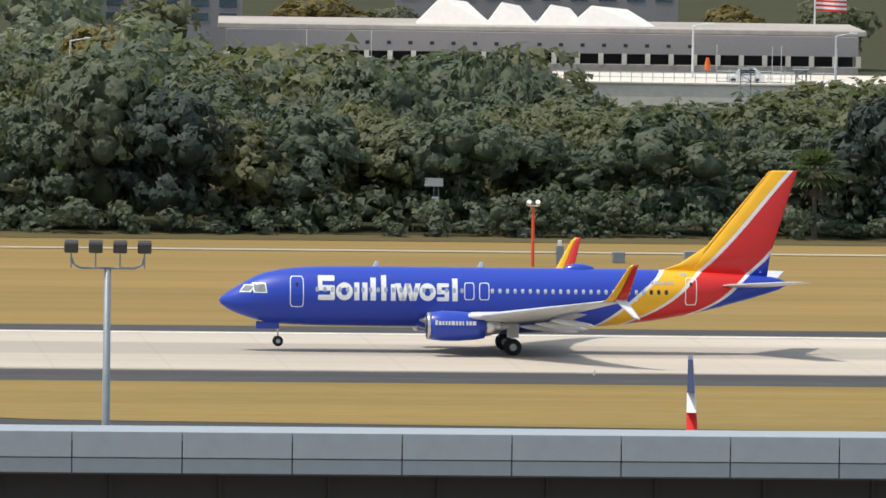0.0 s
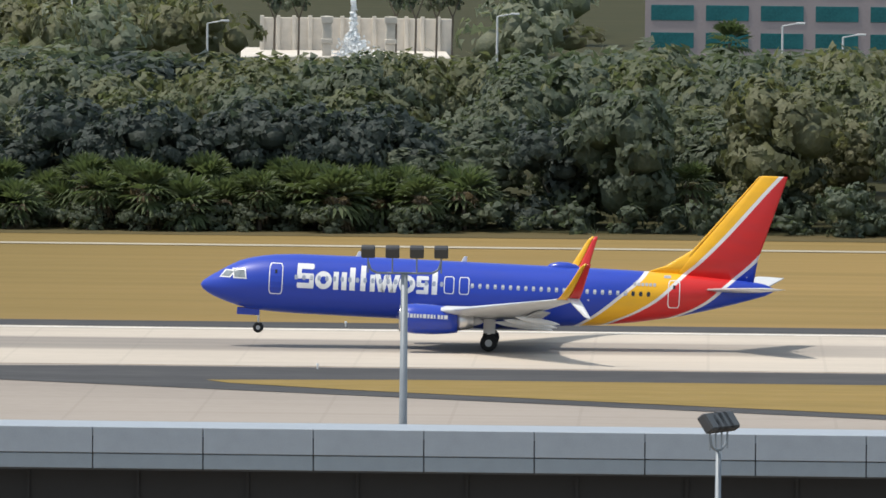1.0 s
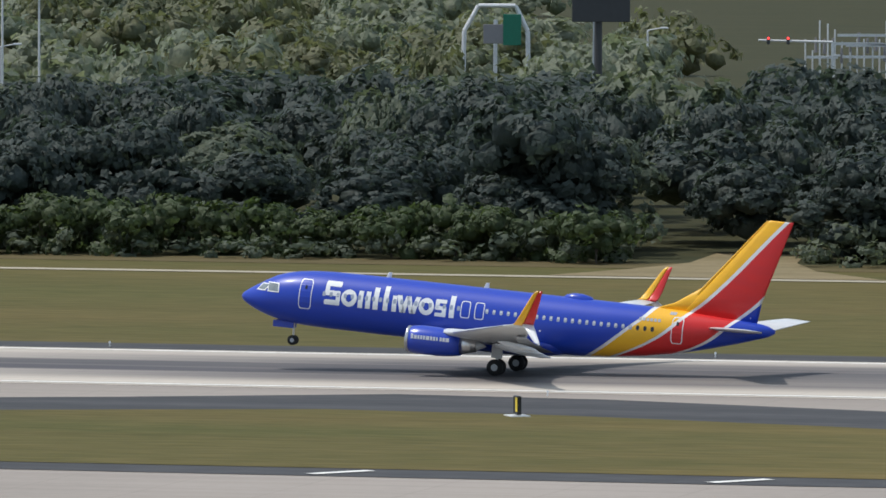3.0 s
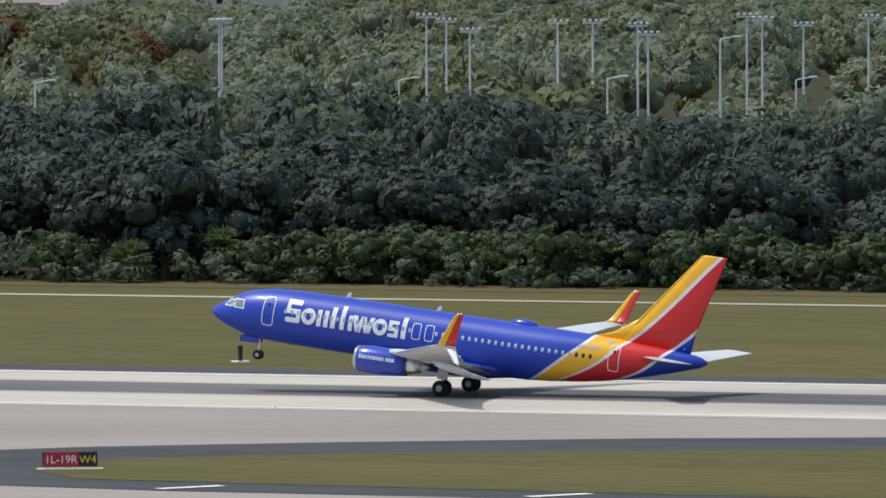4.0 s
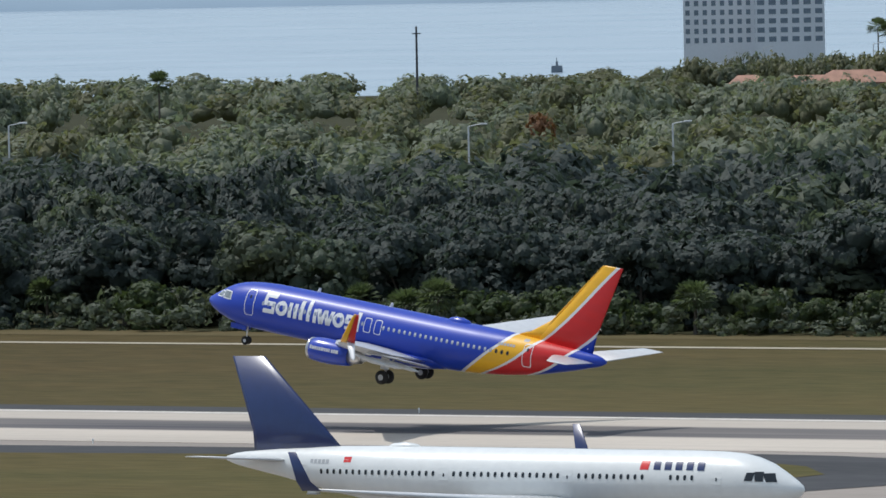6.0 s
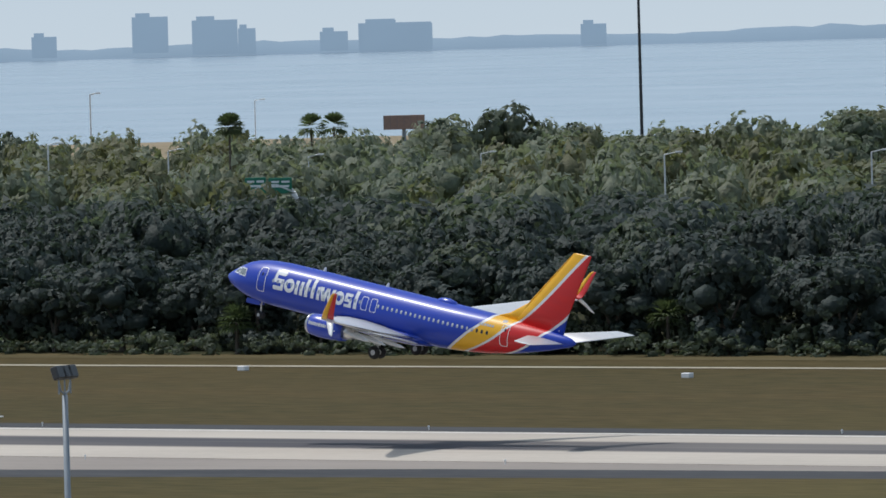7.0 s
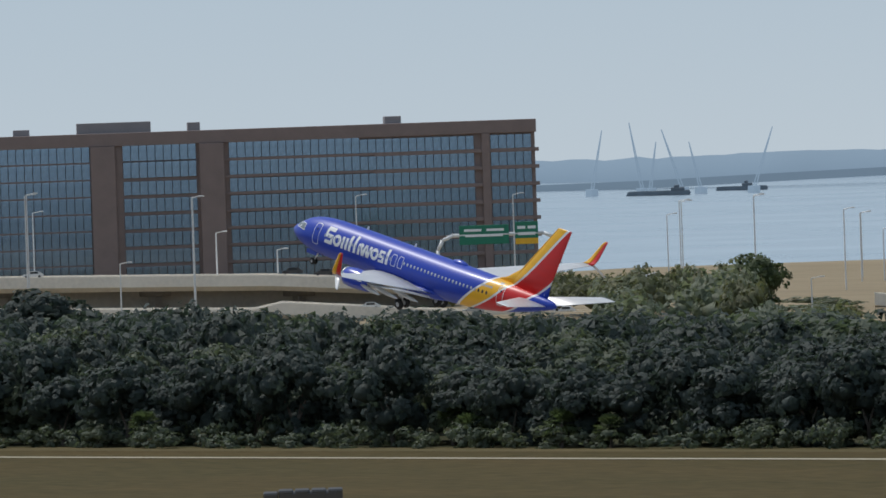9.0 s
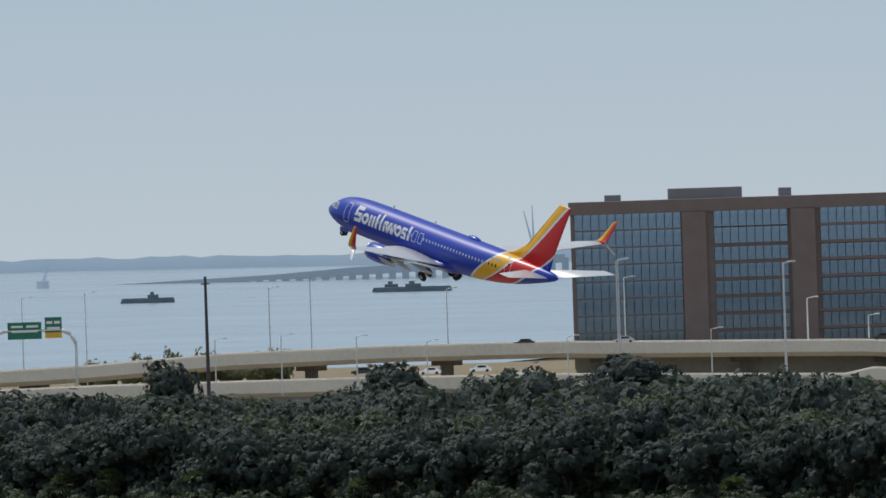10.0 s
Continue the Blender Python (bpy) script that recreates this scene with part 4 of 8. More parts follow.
        mesh_part("flap_track_fairing", v, f, WING_GREY, wing, "", True)
    # engine
    nac = round_body("engine_cowl", [(13.62, 0.86), (13.8, 0.95), (14.5, 1.03), (15.6, 1.02), (16.7, 0.92), (17.3, 0.82)], side * 4.83, -1.32, BLUE_PAINT, jet, "blue engine cowl", flat=0.06)
    round_body("inlet_lip", [(13.52, 0.80), (13.45, 0.87), (13.52, 0.92), (13.68, 0.935)], side * 4.83, -1.32, SILVER, nac, "polished inlet lip", flat=0.06)
    round_body("fan", [(13.50, 0.76), (13.515, 0.1)], side * 4.83, -1.32, DARK, nac, "dark fan face")
    round_body("nozzle", [(17.25, 0.72), (17.9, 0.56), (18.35, 0.46)], side * 4.83, -1.28, SILVER, nac, "bare metal exhaust nozzle")
    round_body("exhaust_cone", [(18.3, 0.34), (18.75, 0.2), (19.05, 0.03)], side * 4.83, -1.28, UNDER_GREY, nac, "grey exhaust cone")
    part("pylon", boxes((14.9, 19.2, side * 4.83 - 0.16, side * 4.83 + 0.16, -0.95, -0.42), bevel=0.1), WING_GREY, nac)
    # engine lettering as plain white bars
    if side < 0:
        for i, (a, b) in enumerate(((13.95, 14.1), (14.17, 14.36), (14.42, 14.55), (14.62, 14.75), (14.82, 14.95), (15.02, 15.25), (15.32, 15.46), (15.53, 15.68), (15.75, 15.85), (16.0, 16.14), (16.2, 16.36), (16.42, 16.66))):
            part("name_bar", boxes((a, b, -4.83 - 1.035, -4.83 - 0.98, -1.18, -1.18 + (0.26 if i else 0.32))), WHITE, nac, "small white bar of lettering")
    # main gear hangs from a hinge under the wing
    gear = part("main_gear", rods(((0, 0, 0), (0.05, 0, -1.55), 0.11, 0.1), ((0.05, -0.45, -1.6), (0.05, 0.45, -1.6), 0.08, 0.08), ((0, 0, -0.9), (0.3, -side * 0.9, -0.1), 0.05, 0.05), n=10), SILVER, jet, "bare metal main gear leg")
    gear.location = (19.33, side * 2.86, -1.14)
    part("gear_door", boxes((-0.35, 0.45, side * 0.16 - 0.02, side * 0.16 + 0.02, -1.0, -0.05), bevel=0.015), WING_GREY, gear)
    wheel(gear, (0.05, 0.43, -1.62), 0.565, 0.36)
    wheel(gear, (0.05, -0.43, -1.62), 0.565, 0.36)
    moving.append(("gear", gear, side))

    # doors, exits and windows
    for x, z, rx, rz, nm in ((5.05, 0.72, 0.46, 1.03, "door"), (31.45, 0.95, 0.40, 0.92, "door"), (16.55, 0.85, 0.34, 0.58, "exit_hatch"), (17.55, 0.85, 0.34, 0.58, "exit_hatch")):
        d = patch(nm, x - rx * 0.9, x + rx * 0.9, z - rz * 0.95, z + rz * 0.95, LIVERY, jet, side, 0.006)
        hoop("door_outline", x, z, rx, rz, 0.055, WHITE, d, side, power=8.0, label="white door outline")
        if nm == "door":
            patch("door_window", x - 0.08, x + 0.08, z + 0.35, z + 0.6, GLASS, d, side, 0.016, nx=1, nz=1)
    x = 6.4
    while x < 29.8:
        if not (16.1 < x < 18.0):
            wdw = patch("window", x - 0.115, x + 0.115, 0.73, 1.05, GLASS if x > 28.3 else CABIN_PANE, jet, side, 0.016, nx=1, nz=3, round_=0.35)
            if 18 <= x <= 28.3:
                patch("shade", x - 0.075, x + 0.075, 0.88, 1.02, WING_GREY, wdw, side, 0.02, nx=1, nz=2)
        x += 0.508

# cockpit glazing
for side in (-1, 1):
    for x0, x1, z0, z1, sl in ((1.5, 2.12, 0.68, 1.08, 0.34), (2.2, 3.0, 0.66, 1.2, -0.1)):
        fr = patch("cockpit_frame", x0 - 0.05, x1 + 0.05, z0 - 0.06, z1 + 0.05, WHITE, jet, side, 0.012, sl)
        patch("cockpit_window", x0 + 0.03, x1 - 0.03, z0 + 0.01, z1 - 0.01, COCKPIT_PANE, fr, side, 0.02, sl, "cockpit pane with the sky's reflection coloured in grey")

# airline name as plain white shapes on both sides
for side in (-1, 1):
    B0 = 0.18
    X0 = 6.45
    for kind, a, b, h in (("block", 0.0, 1.12, 1.62), ("ring", 1.2, 2.32, 1.18), ("bar", 2.42, 2.76, 1.18), ("bar", 2.96, 3.3, 1.18),
                          ("bar", 3.5, 3.86, 1.5), ("bar", 4.22, 4.56, 1.66), ("bar", 4.86, 5.18, 1.1),
                          ("lean", 5.3, 5.66, 1.16), ("rise", 5.66, 5.98, 1.16), ("lean", 5.98, 6.32, 1.16), ("rise", 6.36, 6.7, 1.16),
                          ("ring", 6.76, 7.86, 1.18), ("block", 7.94, 8.74, 1.18), ("bar", 8.96, 9.32, 1.5)):
        sx = (X0 + a, X0 + b) if side < 0 else (X0 + 9.6 - b, X0 + 9.6 - a)
        if kind == "ring":
            hoop("name_shape", sum(sx) / 2, B0 + h / 2, (b - a) / 2, h / 2, 0.33, WHITE, jet, side, label="white letter-sized ring")
        elif kind == "block":
            for k in (0.0, 0.39, 0.78):
                patch("name_shape", sx[0], sx[1], B0 + h * k, B0 + h * (k + 0.22), WHITE, jet, side, 0.014, label="white letter-sized bar", round_=0.1)
            patch("name_shape", sx[0] if side < 0 else sx[1] - 0.3, sx[0] + 0.3 if side < 0 else sx[1], B0 + h * 0.5, B0 + h * 0.9, WHITE, jet, side, 0.016, label="white letter-sized bar")
            patch("name_shape", sx[1] - 0.3 if side < 0 else sx[0], sx[1] if side < 0 else sx[0] + 0.3, B0 + h * 0.1, B0 + h * 0.5, WHITE, jet, side, 0.016, label="white letter-sized bar")
        elif kind == "cross":
            patch("name_shape", *sx, B0 + 0.86, B0 + h, WHITE, jet, side, 0.014, label="white letter-sized bar")
        elif kind == "head":
            patch("name_shape", *sx, B0 + 0.88, B0 + h, WHITE, jet, side, 0.014, label="white letter-sized bar")
        else:
            sl = {"lean": 0.3 * side, "rise": -0.3 * side}.get(kind, 0.0)
            patch("name_shape", *sx, B0, B0 + h, WHITE, jet, side, 0.014, sl, "white letter-sized bar")
    for i in range(6):
        x = 28.75 + i * 0.26
        patch("registration_bar", x, x + 0.19, 1.42, 1.62, UNDER_GREY, jet, side, 0.016, nx=1, nz=1, label="small grey bar of lettering")
    patch("flag", 30.75, 31.2, 1.98, 2.16, UNDER_GREY, jet, side, 0.02)

round_body("antenna_dome", [(22.9, 0.02), (23.15, 0.28), (23.7, 0.42), (24.3, 0.42), (24.9, 0.28), (25.2, 0.03)], 0, 2.25, BLUE_PAINT, jet, "low blue antenna dome")
for x in (10.2, 17.2):
    v, f = fin_rings([(x, x + 0.4, 2.3, 0.03, 0), (x + 0.2, x + 0.42, 2.72, 0.015, 0)])
    mesh_part("antenna_blade", v, f, WHITE, jet)
nose_gear = part("nose_gear", rods(((0, 0, 0), (0.02, 0, -1.2), 0.075, 0.065), ((0.02, -0.22, -1.22), (0.02, 0.22, -1.22), 0.05, 0.05), ((0, 0, -0.5), (-0.6, 0, -0.05), 0.04, 0.04), n=10), SILVER, jet, "bare metal nose gear leg")
nose_gear.location = (3.93, 0, -1.44)
wheel(nose_gear, (0.02, 0.2, -1.24), 0.345, 0.2)
wheel(nose_gear, (0.02, -0.2, -1.24), 0.345, 0.2)
moving.append(("nose", nose_gear, 1))
for s in (-1, 1):
    part("nose_gear_door", boxes((2.5, 4.0, s * 0.34 - 0.02, s * 0.34 + 0.02, -1.85, -1.4), bevel=0.02), BLUE_PAINT, jet)
for s in (-1, 1):
    round_body("beacon", [(25.9, 0.02), (25.95, 0.05), (26.05, 0.03)], s * 17.4, 1.2, WHITE, jet)


# ---- far buildings, highway, shore ----
BRICK_BROWN = plain("brown_granite", (0.235, 0.175, 0.16), 0.6, vary=0.1, scale=0.3)
CURTAIN = plain("tinted_glass", (0.27, 0.37, 0.48), 0.1, 0.85, vary=0.35, scale=0.05)
# Glass of the far towers, lightened in colour to stand for haze.
FAR_GLASS = plain("hazy_glass", (0.20, 0.25, 0.31), 0.25, 0.3, vary=0.2, scale=0.1)
BLUE_GLASS = plain("blue_glass", (0.17, 0.32, 0.43), 0.15, 0.5, vary=0.15, scale=0.05)
PALE_CONCRETE = plain("weathered_concrete", (0.62, 0.57, 0.50), 0.85, vary=0.15, scale=0.08)
# Darker copy of the concrete, its shade put into the colour.
WALL_CONCRETE = plain("shaded_concrete", (0.38, 0.345, 0.31), 0.85, vary=0.2, scale=0.08)
PINK_STUCCO = plain("pinkish_stucco", (0.40, 0.33, 0.33), 0.8, vary=0.06, scale=0.2)
TEAL_GLASS = plain("teal_glass", (0.035, 0.19, 0.21), 0.12, 0.2, vary=0.3, scale=0.3)
GREY_STUCCO = plain("grey_stucco", (0.26, 0.245, 0.25), 0.8, vary=0.08, scale=0.2)
TENT = plain("white_tent_fabric", (0.74, 0.70, 0.66), 0.7, vary=0.06)
# Brighter copy of the concrete; the colour stands for sun on the parapets.
DECK = plain("sunlit_concrete", (0.78, 0.71, 0.61), 0.8, vary=0.12, scale=0.08)
SIGN_GREEN = plain("sign_green", (0.012, 0.17, 0.10), 0.5, vary=0.1)
SIGN_YELLOW = plain("sign_yellow", (0.75, 0.42, 0.02), 0.5, vary=0.1)
PIPE_WHITE = plain("pale_steel", (0.68, 0.68, 0.68), 0.45, 0.1)
TAN = plain("tan_panel", (0.30, 0.20, 0.16), 0.8, vary=0.15)
ROOF_TILE = plain("tile_roof", (0.36, 0.20, 0.14), 0.8, vary=0.25, scale=0.5)
ROOF_GREY = plain("shingle_roof", (0.27, 0.23, 0.22), 0.85, vary=0.2, scale=0.5)
# Far wall colours raised so that they carry the haze before them.
APT_GREY = plain("hazed_grey_render", (0.50, 0.51, 0.55), 0.8, vary=0.05, scale=0.1)
HOTEL = plain("hazed_render", (0.76, 0.77, 0.80), 0.8, vary=0.05, scale=0.1)
BARGE = plain("barge_steel", (0.16, 0.19, 0.22), 0.7, vary=0.2, scale=0.2)


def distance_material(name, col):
    """Land seen through kilometres of sea haze: a plain backdrop, the haze put in as a glowing blue colour."""
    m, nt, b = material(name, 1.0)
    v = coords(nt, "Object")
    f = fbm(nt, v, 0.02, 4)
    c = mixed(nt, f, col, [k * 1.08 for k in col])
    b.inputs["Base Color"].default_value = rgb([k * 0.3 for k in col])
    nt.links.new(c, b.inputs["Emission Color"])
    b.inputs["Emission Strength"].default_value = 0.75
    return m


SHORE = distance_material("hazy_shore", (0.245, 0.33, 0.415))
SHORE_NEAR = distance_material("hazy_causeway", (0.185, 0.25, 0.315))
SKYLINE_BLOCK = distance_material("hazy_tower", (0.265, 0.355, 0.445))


def facing(heading, r, z=0.0):
    """A pose at that heading and distance whose x runs to the right and y away from the eye."""
    x, y = polar(heading, r)
    return pose(x, y, z, 0, 0, -heading)


def slab(name, bm, mat, m, label, category, kind="", group=""):
    ob = part(name, bm, mat)
    ob.matrix_basis = m
    return tagged(ob, label, category, group, kind)


# far shore: one low strip of land behind the water
verts, faces = [], []
N = 260
for i in range(N + 1):
    h = -57 + 27.0 * i / N
    base = far_edge(h) - 0.012
    hill = 0.085 + 0.03 * noise.noise(Vector((h * 0.9, 0, 0))) + 0.018 * noise.noise(Vector((h * 6.0, 5, 0))) + 0.007 * noise.noise(Vector((h * 30.0, 9, 0)))
    hill += 0.085 * math.exp(-((h + 44.6) / 1.6) ** 2) + 0.05 * math.exp(-((h + 47) / 1.2) ** 2)
    a, b = at_angle(h, base, 4880), at_angle(h, base + max(0.02, hill), 4885)
    verts += [a, b, at_angle(h, base, 4930)]
    if i:
        k = 3 * i
        faces += [(k - 3, k, k + 1, k - 2), (k - 2, k + 1, k + 2, k - 1)]
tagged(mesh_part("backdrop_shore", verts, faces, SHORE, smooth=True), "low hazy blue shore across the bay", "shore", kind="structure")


def far_block(h0, e_top, h1, e_base):
    w = 4860 * math.tan(radians(h1 - h0))
    z1, z0 = EYE_Z + 4860 * math.tan(radians(e_top)), EYE_Z + 4860 * math.tan(radians(e_base)) - 6
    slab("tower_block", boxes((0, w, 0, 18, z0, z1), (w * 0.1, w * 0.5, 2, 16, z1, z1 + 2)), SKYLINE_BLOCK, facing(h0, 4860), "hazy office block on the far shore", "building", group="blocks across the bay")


for h0, e1, h1, e0 in ((-40.346, -0.099, -40.128, -0.246), (-39.984, -0.128, -39.708, -0.266), (-39.706, -0.184, -39.599, -0.270), (-41.449, -0.147, -41.179, -0.258), (-38.977, -0.173, -38.536, -0.279), (-42.964, -0.147, -42.673, -0.224), (-39.211, -0.217, -39.041, -0.263), (-38.971, -0.180, -38.529, -0.266), (-37.632, -0.214, -37.476, -0.270), (-41.862, -0.209, -41.572, -0.245), (-40.955, -0.203, -40.803, -0.259)):
    far_block(h0, e1, h1, e0)

# causeway and bridge over the bay


def strip_far(name, pts, r, thick, mat, label, category):
    verts, faces = [], []
    for i, (h, e) in enumerate(pts):
        verts += [at_angle(h, e - thick, r), at_angle(h, e, r), at_angle(h, e, r + 14), at_angle(h, e - thick, r + 14)]
        if i:
            k = 4 * i
            faces += [(k - 4, k, k + 1, k - 3), (k - 3, k + 1, k + 2, k - 2), (k - 1, k - 2, k + 2, k + 3)]
    return tagged(mesh_part(name, verts, faces, mat), label, category, kind="structure")


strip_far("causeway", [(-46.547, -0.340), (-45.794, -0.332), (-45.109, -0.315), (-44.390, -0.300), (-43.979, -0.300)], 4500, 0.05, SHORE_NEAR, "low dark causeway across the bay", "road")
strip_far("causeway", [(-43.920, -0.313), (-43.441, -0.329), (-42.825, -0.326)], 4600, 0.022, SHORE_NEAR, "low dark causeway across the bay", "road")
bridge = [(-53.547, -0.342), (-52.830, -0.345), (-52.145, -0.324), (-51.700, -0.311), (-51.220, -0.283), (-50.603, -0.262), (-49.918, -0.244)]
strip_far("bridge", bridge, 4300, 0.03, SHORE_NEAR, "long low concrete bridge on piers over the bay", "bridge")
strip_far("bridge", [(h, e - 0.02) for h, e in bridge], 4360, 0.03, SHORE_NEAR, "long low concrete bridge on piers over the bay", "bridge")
for i in range(46):
    k = i / 45
    h = bridge[0][0] + (bridge[-1][0] - bridge[0][0]) * k
    e = float(np.interp(h, [a for a, _ in bridge], [b for _, b in bridge]))
    p = at_angle(h, e, 4308)
    z0 = bay_height(h, 4308) - 2
    slab("bridge_pier", boxes((-1.6, 1.6, -2, 2, z0, p.z - 1.5)), SHORE_NEAR, facing(h, 4308), "concrete bridge pier standing in the water", "pier", group="piers of the bridge")


def barge(h0, h1, e_water, deck):
    """A flat barge with a low deckhouse, afloat where the ray meets the water."""
    r = 3300.0
    for _ in range(12):
        h = (h0 + h1) / 2
        z = EYE_Z + r * math.tan(radians(e_water))
        r += (z - bay_height(h, r)) * 60
        r = max(2500, min(4800, r))
    w = r * math.tan(radians(h1 - h0))
    z = bay_height(h, r)
    m = facing(h0, r, z)
    ob = thing("barge", m, "flat dark work barge lying in the bay", "boat", "barges in the bay")
    bm = bmesh.new()
    hull = [(0.0, -0.2), (w * 0.03, 1.9), (w * 0.97, 1.9), (w, 0.6), (w * 0.97, -0.2)]
    ring0 = [bm.verts.new((x, -5, zz)) for x, zz in hull]
    ring1 = [bm.verts.new((x, 5, zz)) for x, zz in hull]
    bm.faces.new(ring0)
    bm.faces.new(ring1[::-1])
    for i in range(5):
        bm.faces.new((ring0[i], ring1[i], ring1[(i + 1) % 5], ring0[(i + 1) % 5]))
    part("hull", bm, BARGE, ob)
    part("deckhouse", boxes((w * deck, w * (deck + 0.2), -3, 3, 1.9, 3.2), (w * (deck + 0.05), w * (deck + 0.12), -2, 2, 3.2, 4.3), bevel=0.1), BARGE, ob)
    return ob


for h0, e, h1, _, d in ((-45.976, -0.425, -45.585, -0.415, 0.7), (-45.431, -0.410, -45.113, -0.414, 0.5), (-44.369, -0.396, -43.959, -0.407, 0.3), (-42.672, -0.402, -42.374, -0.405, 0.1), (-42.097, -0.393, -41.827, -0.398, 0.4), (-42.674, -0.404, -42.411, -0.410, 0.2), (-51.082, -0.439, -50.604, -0.442, 0.4), (-51.095, -0.437, -50.695, -0.444, 0.2), (-52.618, -0.455, -52.286, -0.459, 0.5), (-45.967, -0.422, -45.581, -0.421, 0.7)):
    barge(h0, h1, e, d)
for h, e in ((-42.465, -0.676), (-42.290, -0.671), (-32.575, -0.778)):
    barge(h - 0.03, h + 0.04, e, 0.4)


def crane(h0, e0, h1, e1):
    """A lattice boom crane on a barge far out."""
    r = 4250
    a, b = at_angle(h0, e0, r), at_angle(h1, e1, r)
    ob = thing("crane", pose(a.x, a.y, bay_height(h0, r)), "thin boom crane standing over the causeway", "crane", "cranes in the bay")
    o = Vector((a.x, a.y, bay_height(h0, r)))
    foot, tip = Vector((0, 0, 2.0)), b - o
    d = (tip - foot).normalized()
    side = Vector((d.z, 0, -d.x)).normalized() * 0.9
    rods_ = [(foot + side, tip, 0.3, 0.22), (foot - side, tip, 0.3, 0.22)]
    for k in range(7):
        q = k / 7
        rods_.append((foot + (tip - foot) * q + side * (1 - q), foot + (tip - foot) * (q + 0.12) - side * (0.88 - q), 0.14, 0.14))
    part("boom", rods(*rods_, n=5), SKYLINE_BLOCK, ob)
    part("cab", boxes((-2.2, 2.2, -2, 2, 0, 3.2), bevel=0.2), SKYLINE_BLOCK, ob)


for h0, e0, h1, e1 in ((-46.180, -0.298, -46.108, -0.020), (-45.873, -0.234, -45.943, 0.022), (-45.827, -0.297, -45.783, -0.100), (-45.630, -0.317, -45.749, -0.026), (-45.520, -0.321, -45.584, -0.107), (-45.199, -0.326, -45.075, -0.032), (-44.341, -0.363, -44.314, -0.193), (-43.074, -0.332, -43.141, -0.073), (-43.047, -0.333, -43.039, -0.101), (-50.074, -0.251, -50.160, 0.025), (-50.101, -0.251, -50.108, 0.058), (-53.082, -0.327, -53.036, -0.185)):
    crane(h0, e0, h1, e1)

# brown office building beside the highway
R_OFF = 2300.0
H0, E_TOP = -49.88, 0.066
OFF_W = R_OFF * math.tan(radians(49.88 - 46.515))
OFF_H = EYE_Z + R_OFF * math.tan(radians(E_TOP))
office = thing("office_building", facing(H0, R_OFF), "long brown granite office block with tinted glass bands", "building")
STOREY = 4.15
part("wall", boxes((0, OFF_W, 0.5, 24, 0, OFF_H - 0.5)), BRICK_BROWN, office, "brown granite walls")
part("parapet", boxes((-0.4, OFF_W + 0.4, -0.3, 24.3, OFF_H - 3.2, OFF_H), bevel=0.1), BRICK_BROWN, office)
for a, b in ((27.0, 33.0), (53.5, 59.5)):
    part("pier", boxes((a, b, -0.9, 0.5, 0, OFF_H - 3.2), bevel=0.1), BRICK_BROWN, office, "brown stair pier")
part("pier", boxes((OFF_W - 13.0, OFF_W - 11.0, -0.6, 0.5, 0, OFF_H - 3.2), bevel=0.1), BRICK_BROWN, office)
PANE = bpy.data.meshes.new("window")
pb = boxes((0.05, 1.92, 0.12, 0.4, 0, 3.3), bevel=0.03)
pb.to_mesh(PANE)
pb.free()
PANE.materials.append(CURTAIN)
WIDE = bpy.data.meshes.new("window")
pb = boxes((0.05, 1.92, 0.05, 0.4, 0, 3.8), bevel=0.03)
pb.to_mesh(WIDE)
pb.free()
WIDE.materials.append(CURTAIN)
for fl in range(9):
    z = OFF_H - 3.2 - (fl + 1) * STOREY
    if z < 0.5:
        break
    glassy = fl < 2
    x = 1.0
    while x + 2.5 < OFF_W:
        if not (26 < x + 1 < 34 or 52.5 < x + 1 < 60.5 or OFF_W - 14 < x + 1 < OFF_W - 10):
            w = new("window", WIDE if (x < 26 or (x < 92 and glassy)) else PANE)
            w.parent, w.location = office, (x, 0, z + 0.4)
        x += 1.99
    part("spandrel", boxes((96.0, OFF_W + 0.9, -0.35, 0.5, z - 0.5, z + 0.42), bevel=0.05), BRICK_BROWN, office, "brown spandrel band")
    part("spandrel", boxes((59.5, 96.0, -0.1, 0.5, z - 0.3, z + 0.38), bevel=0.05), BRICK_BROWN, office, "brown spandrel band")
    part("spandrel", boxes((0, 27.0, 0.1, 0.5, z - 0.2, z + 0.5)), BRICK_BROWN, office)
for a, b, c in ((8.5, 12.5, 1.5), (24, 42, 2.6), (51, 54, 2.0), (99, 103, 1.8)):
    part("plant_room", boxes((a, b, 4, 14, OFF_H - 0.5, OFF_H + c), bevel=0.1), GREY_STUCCO, office)

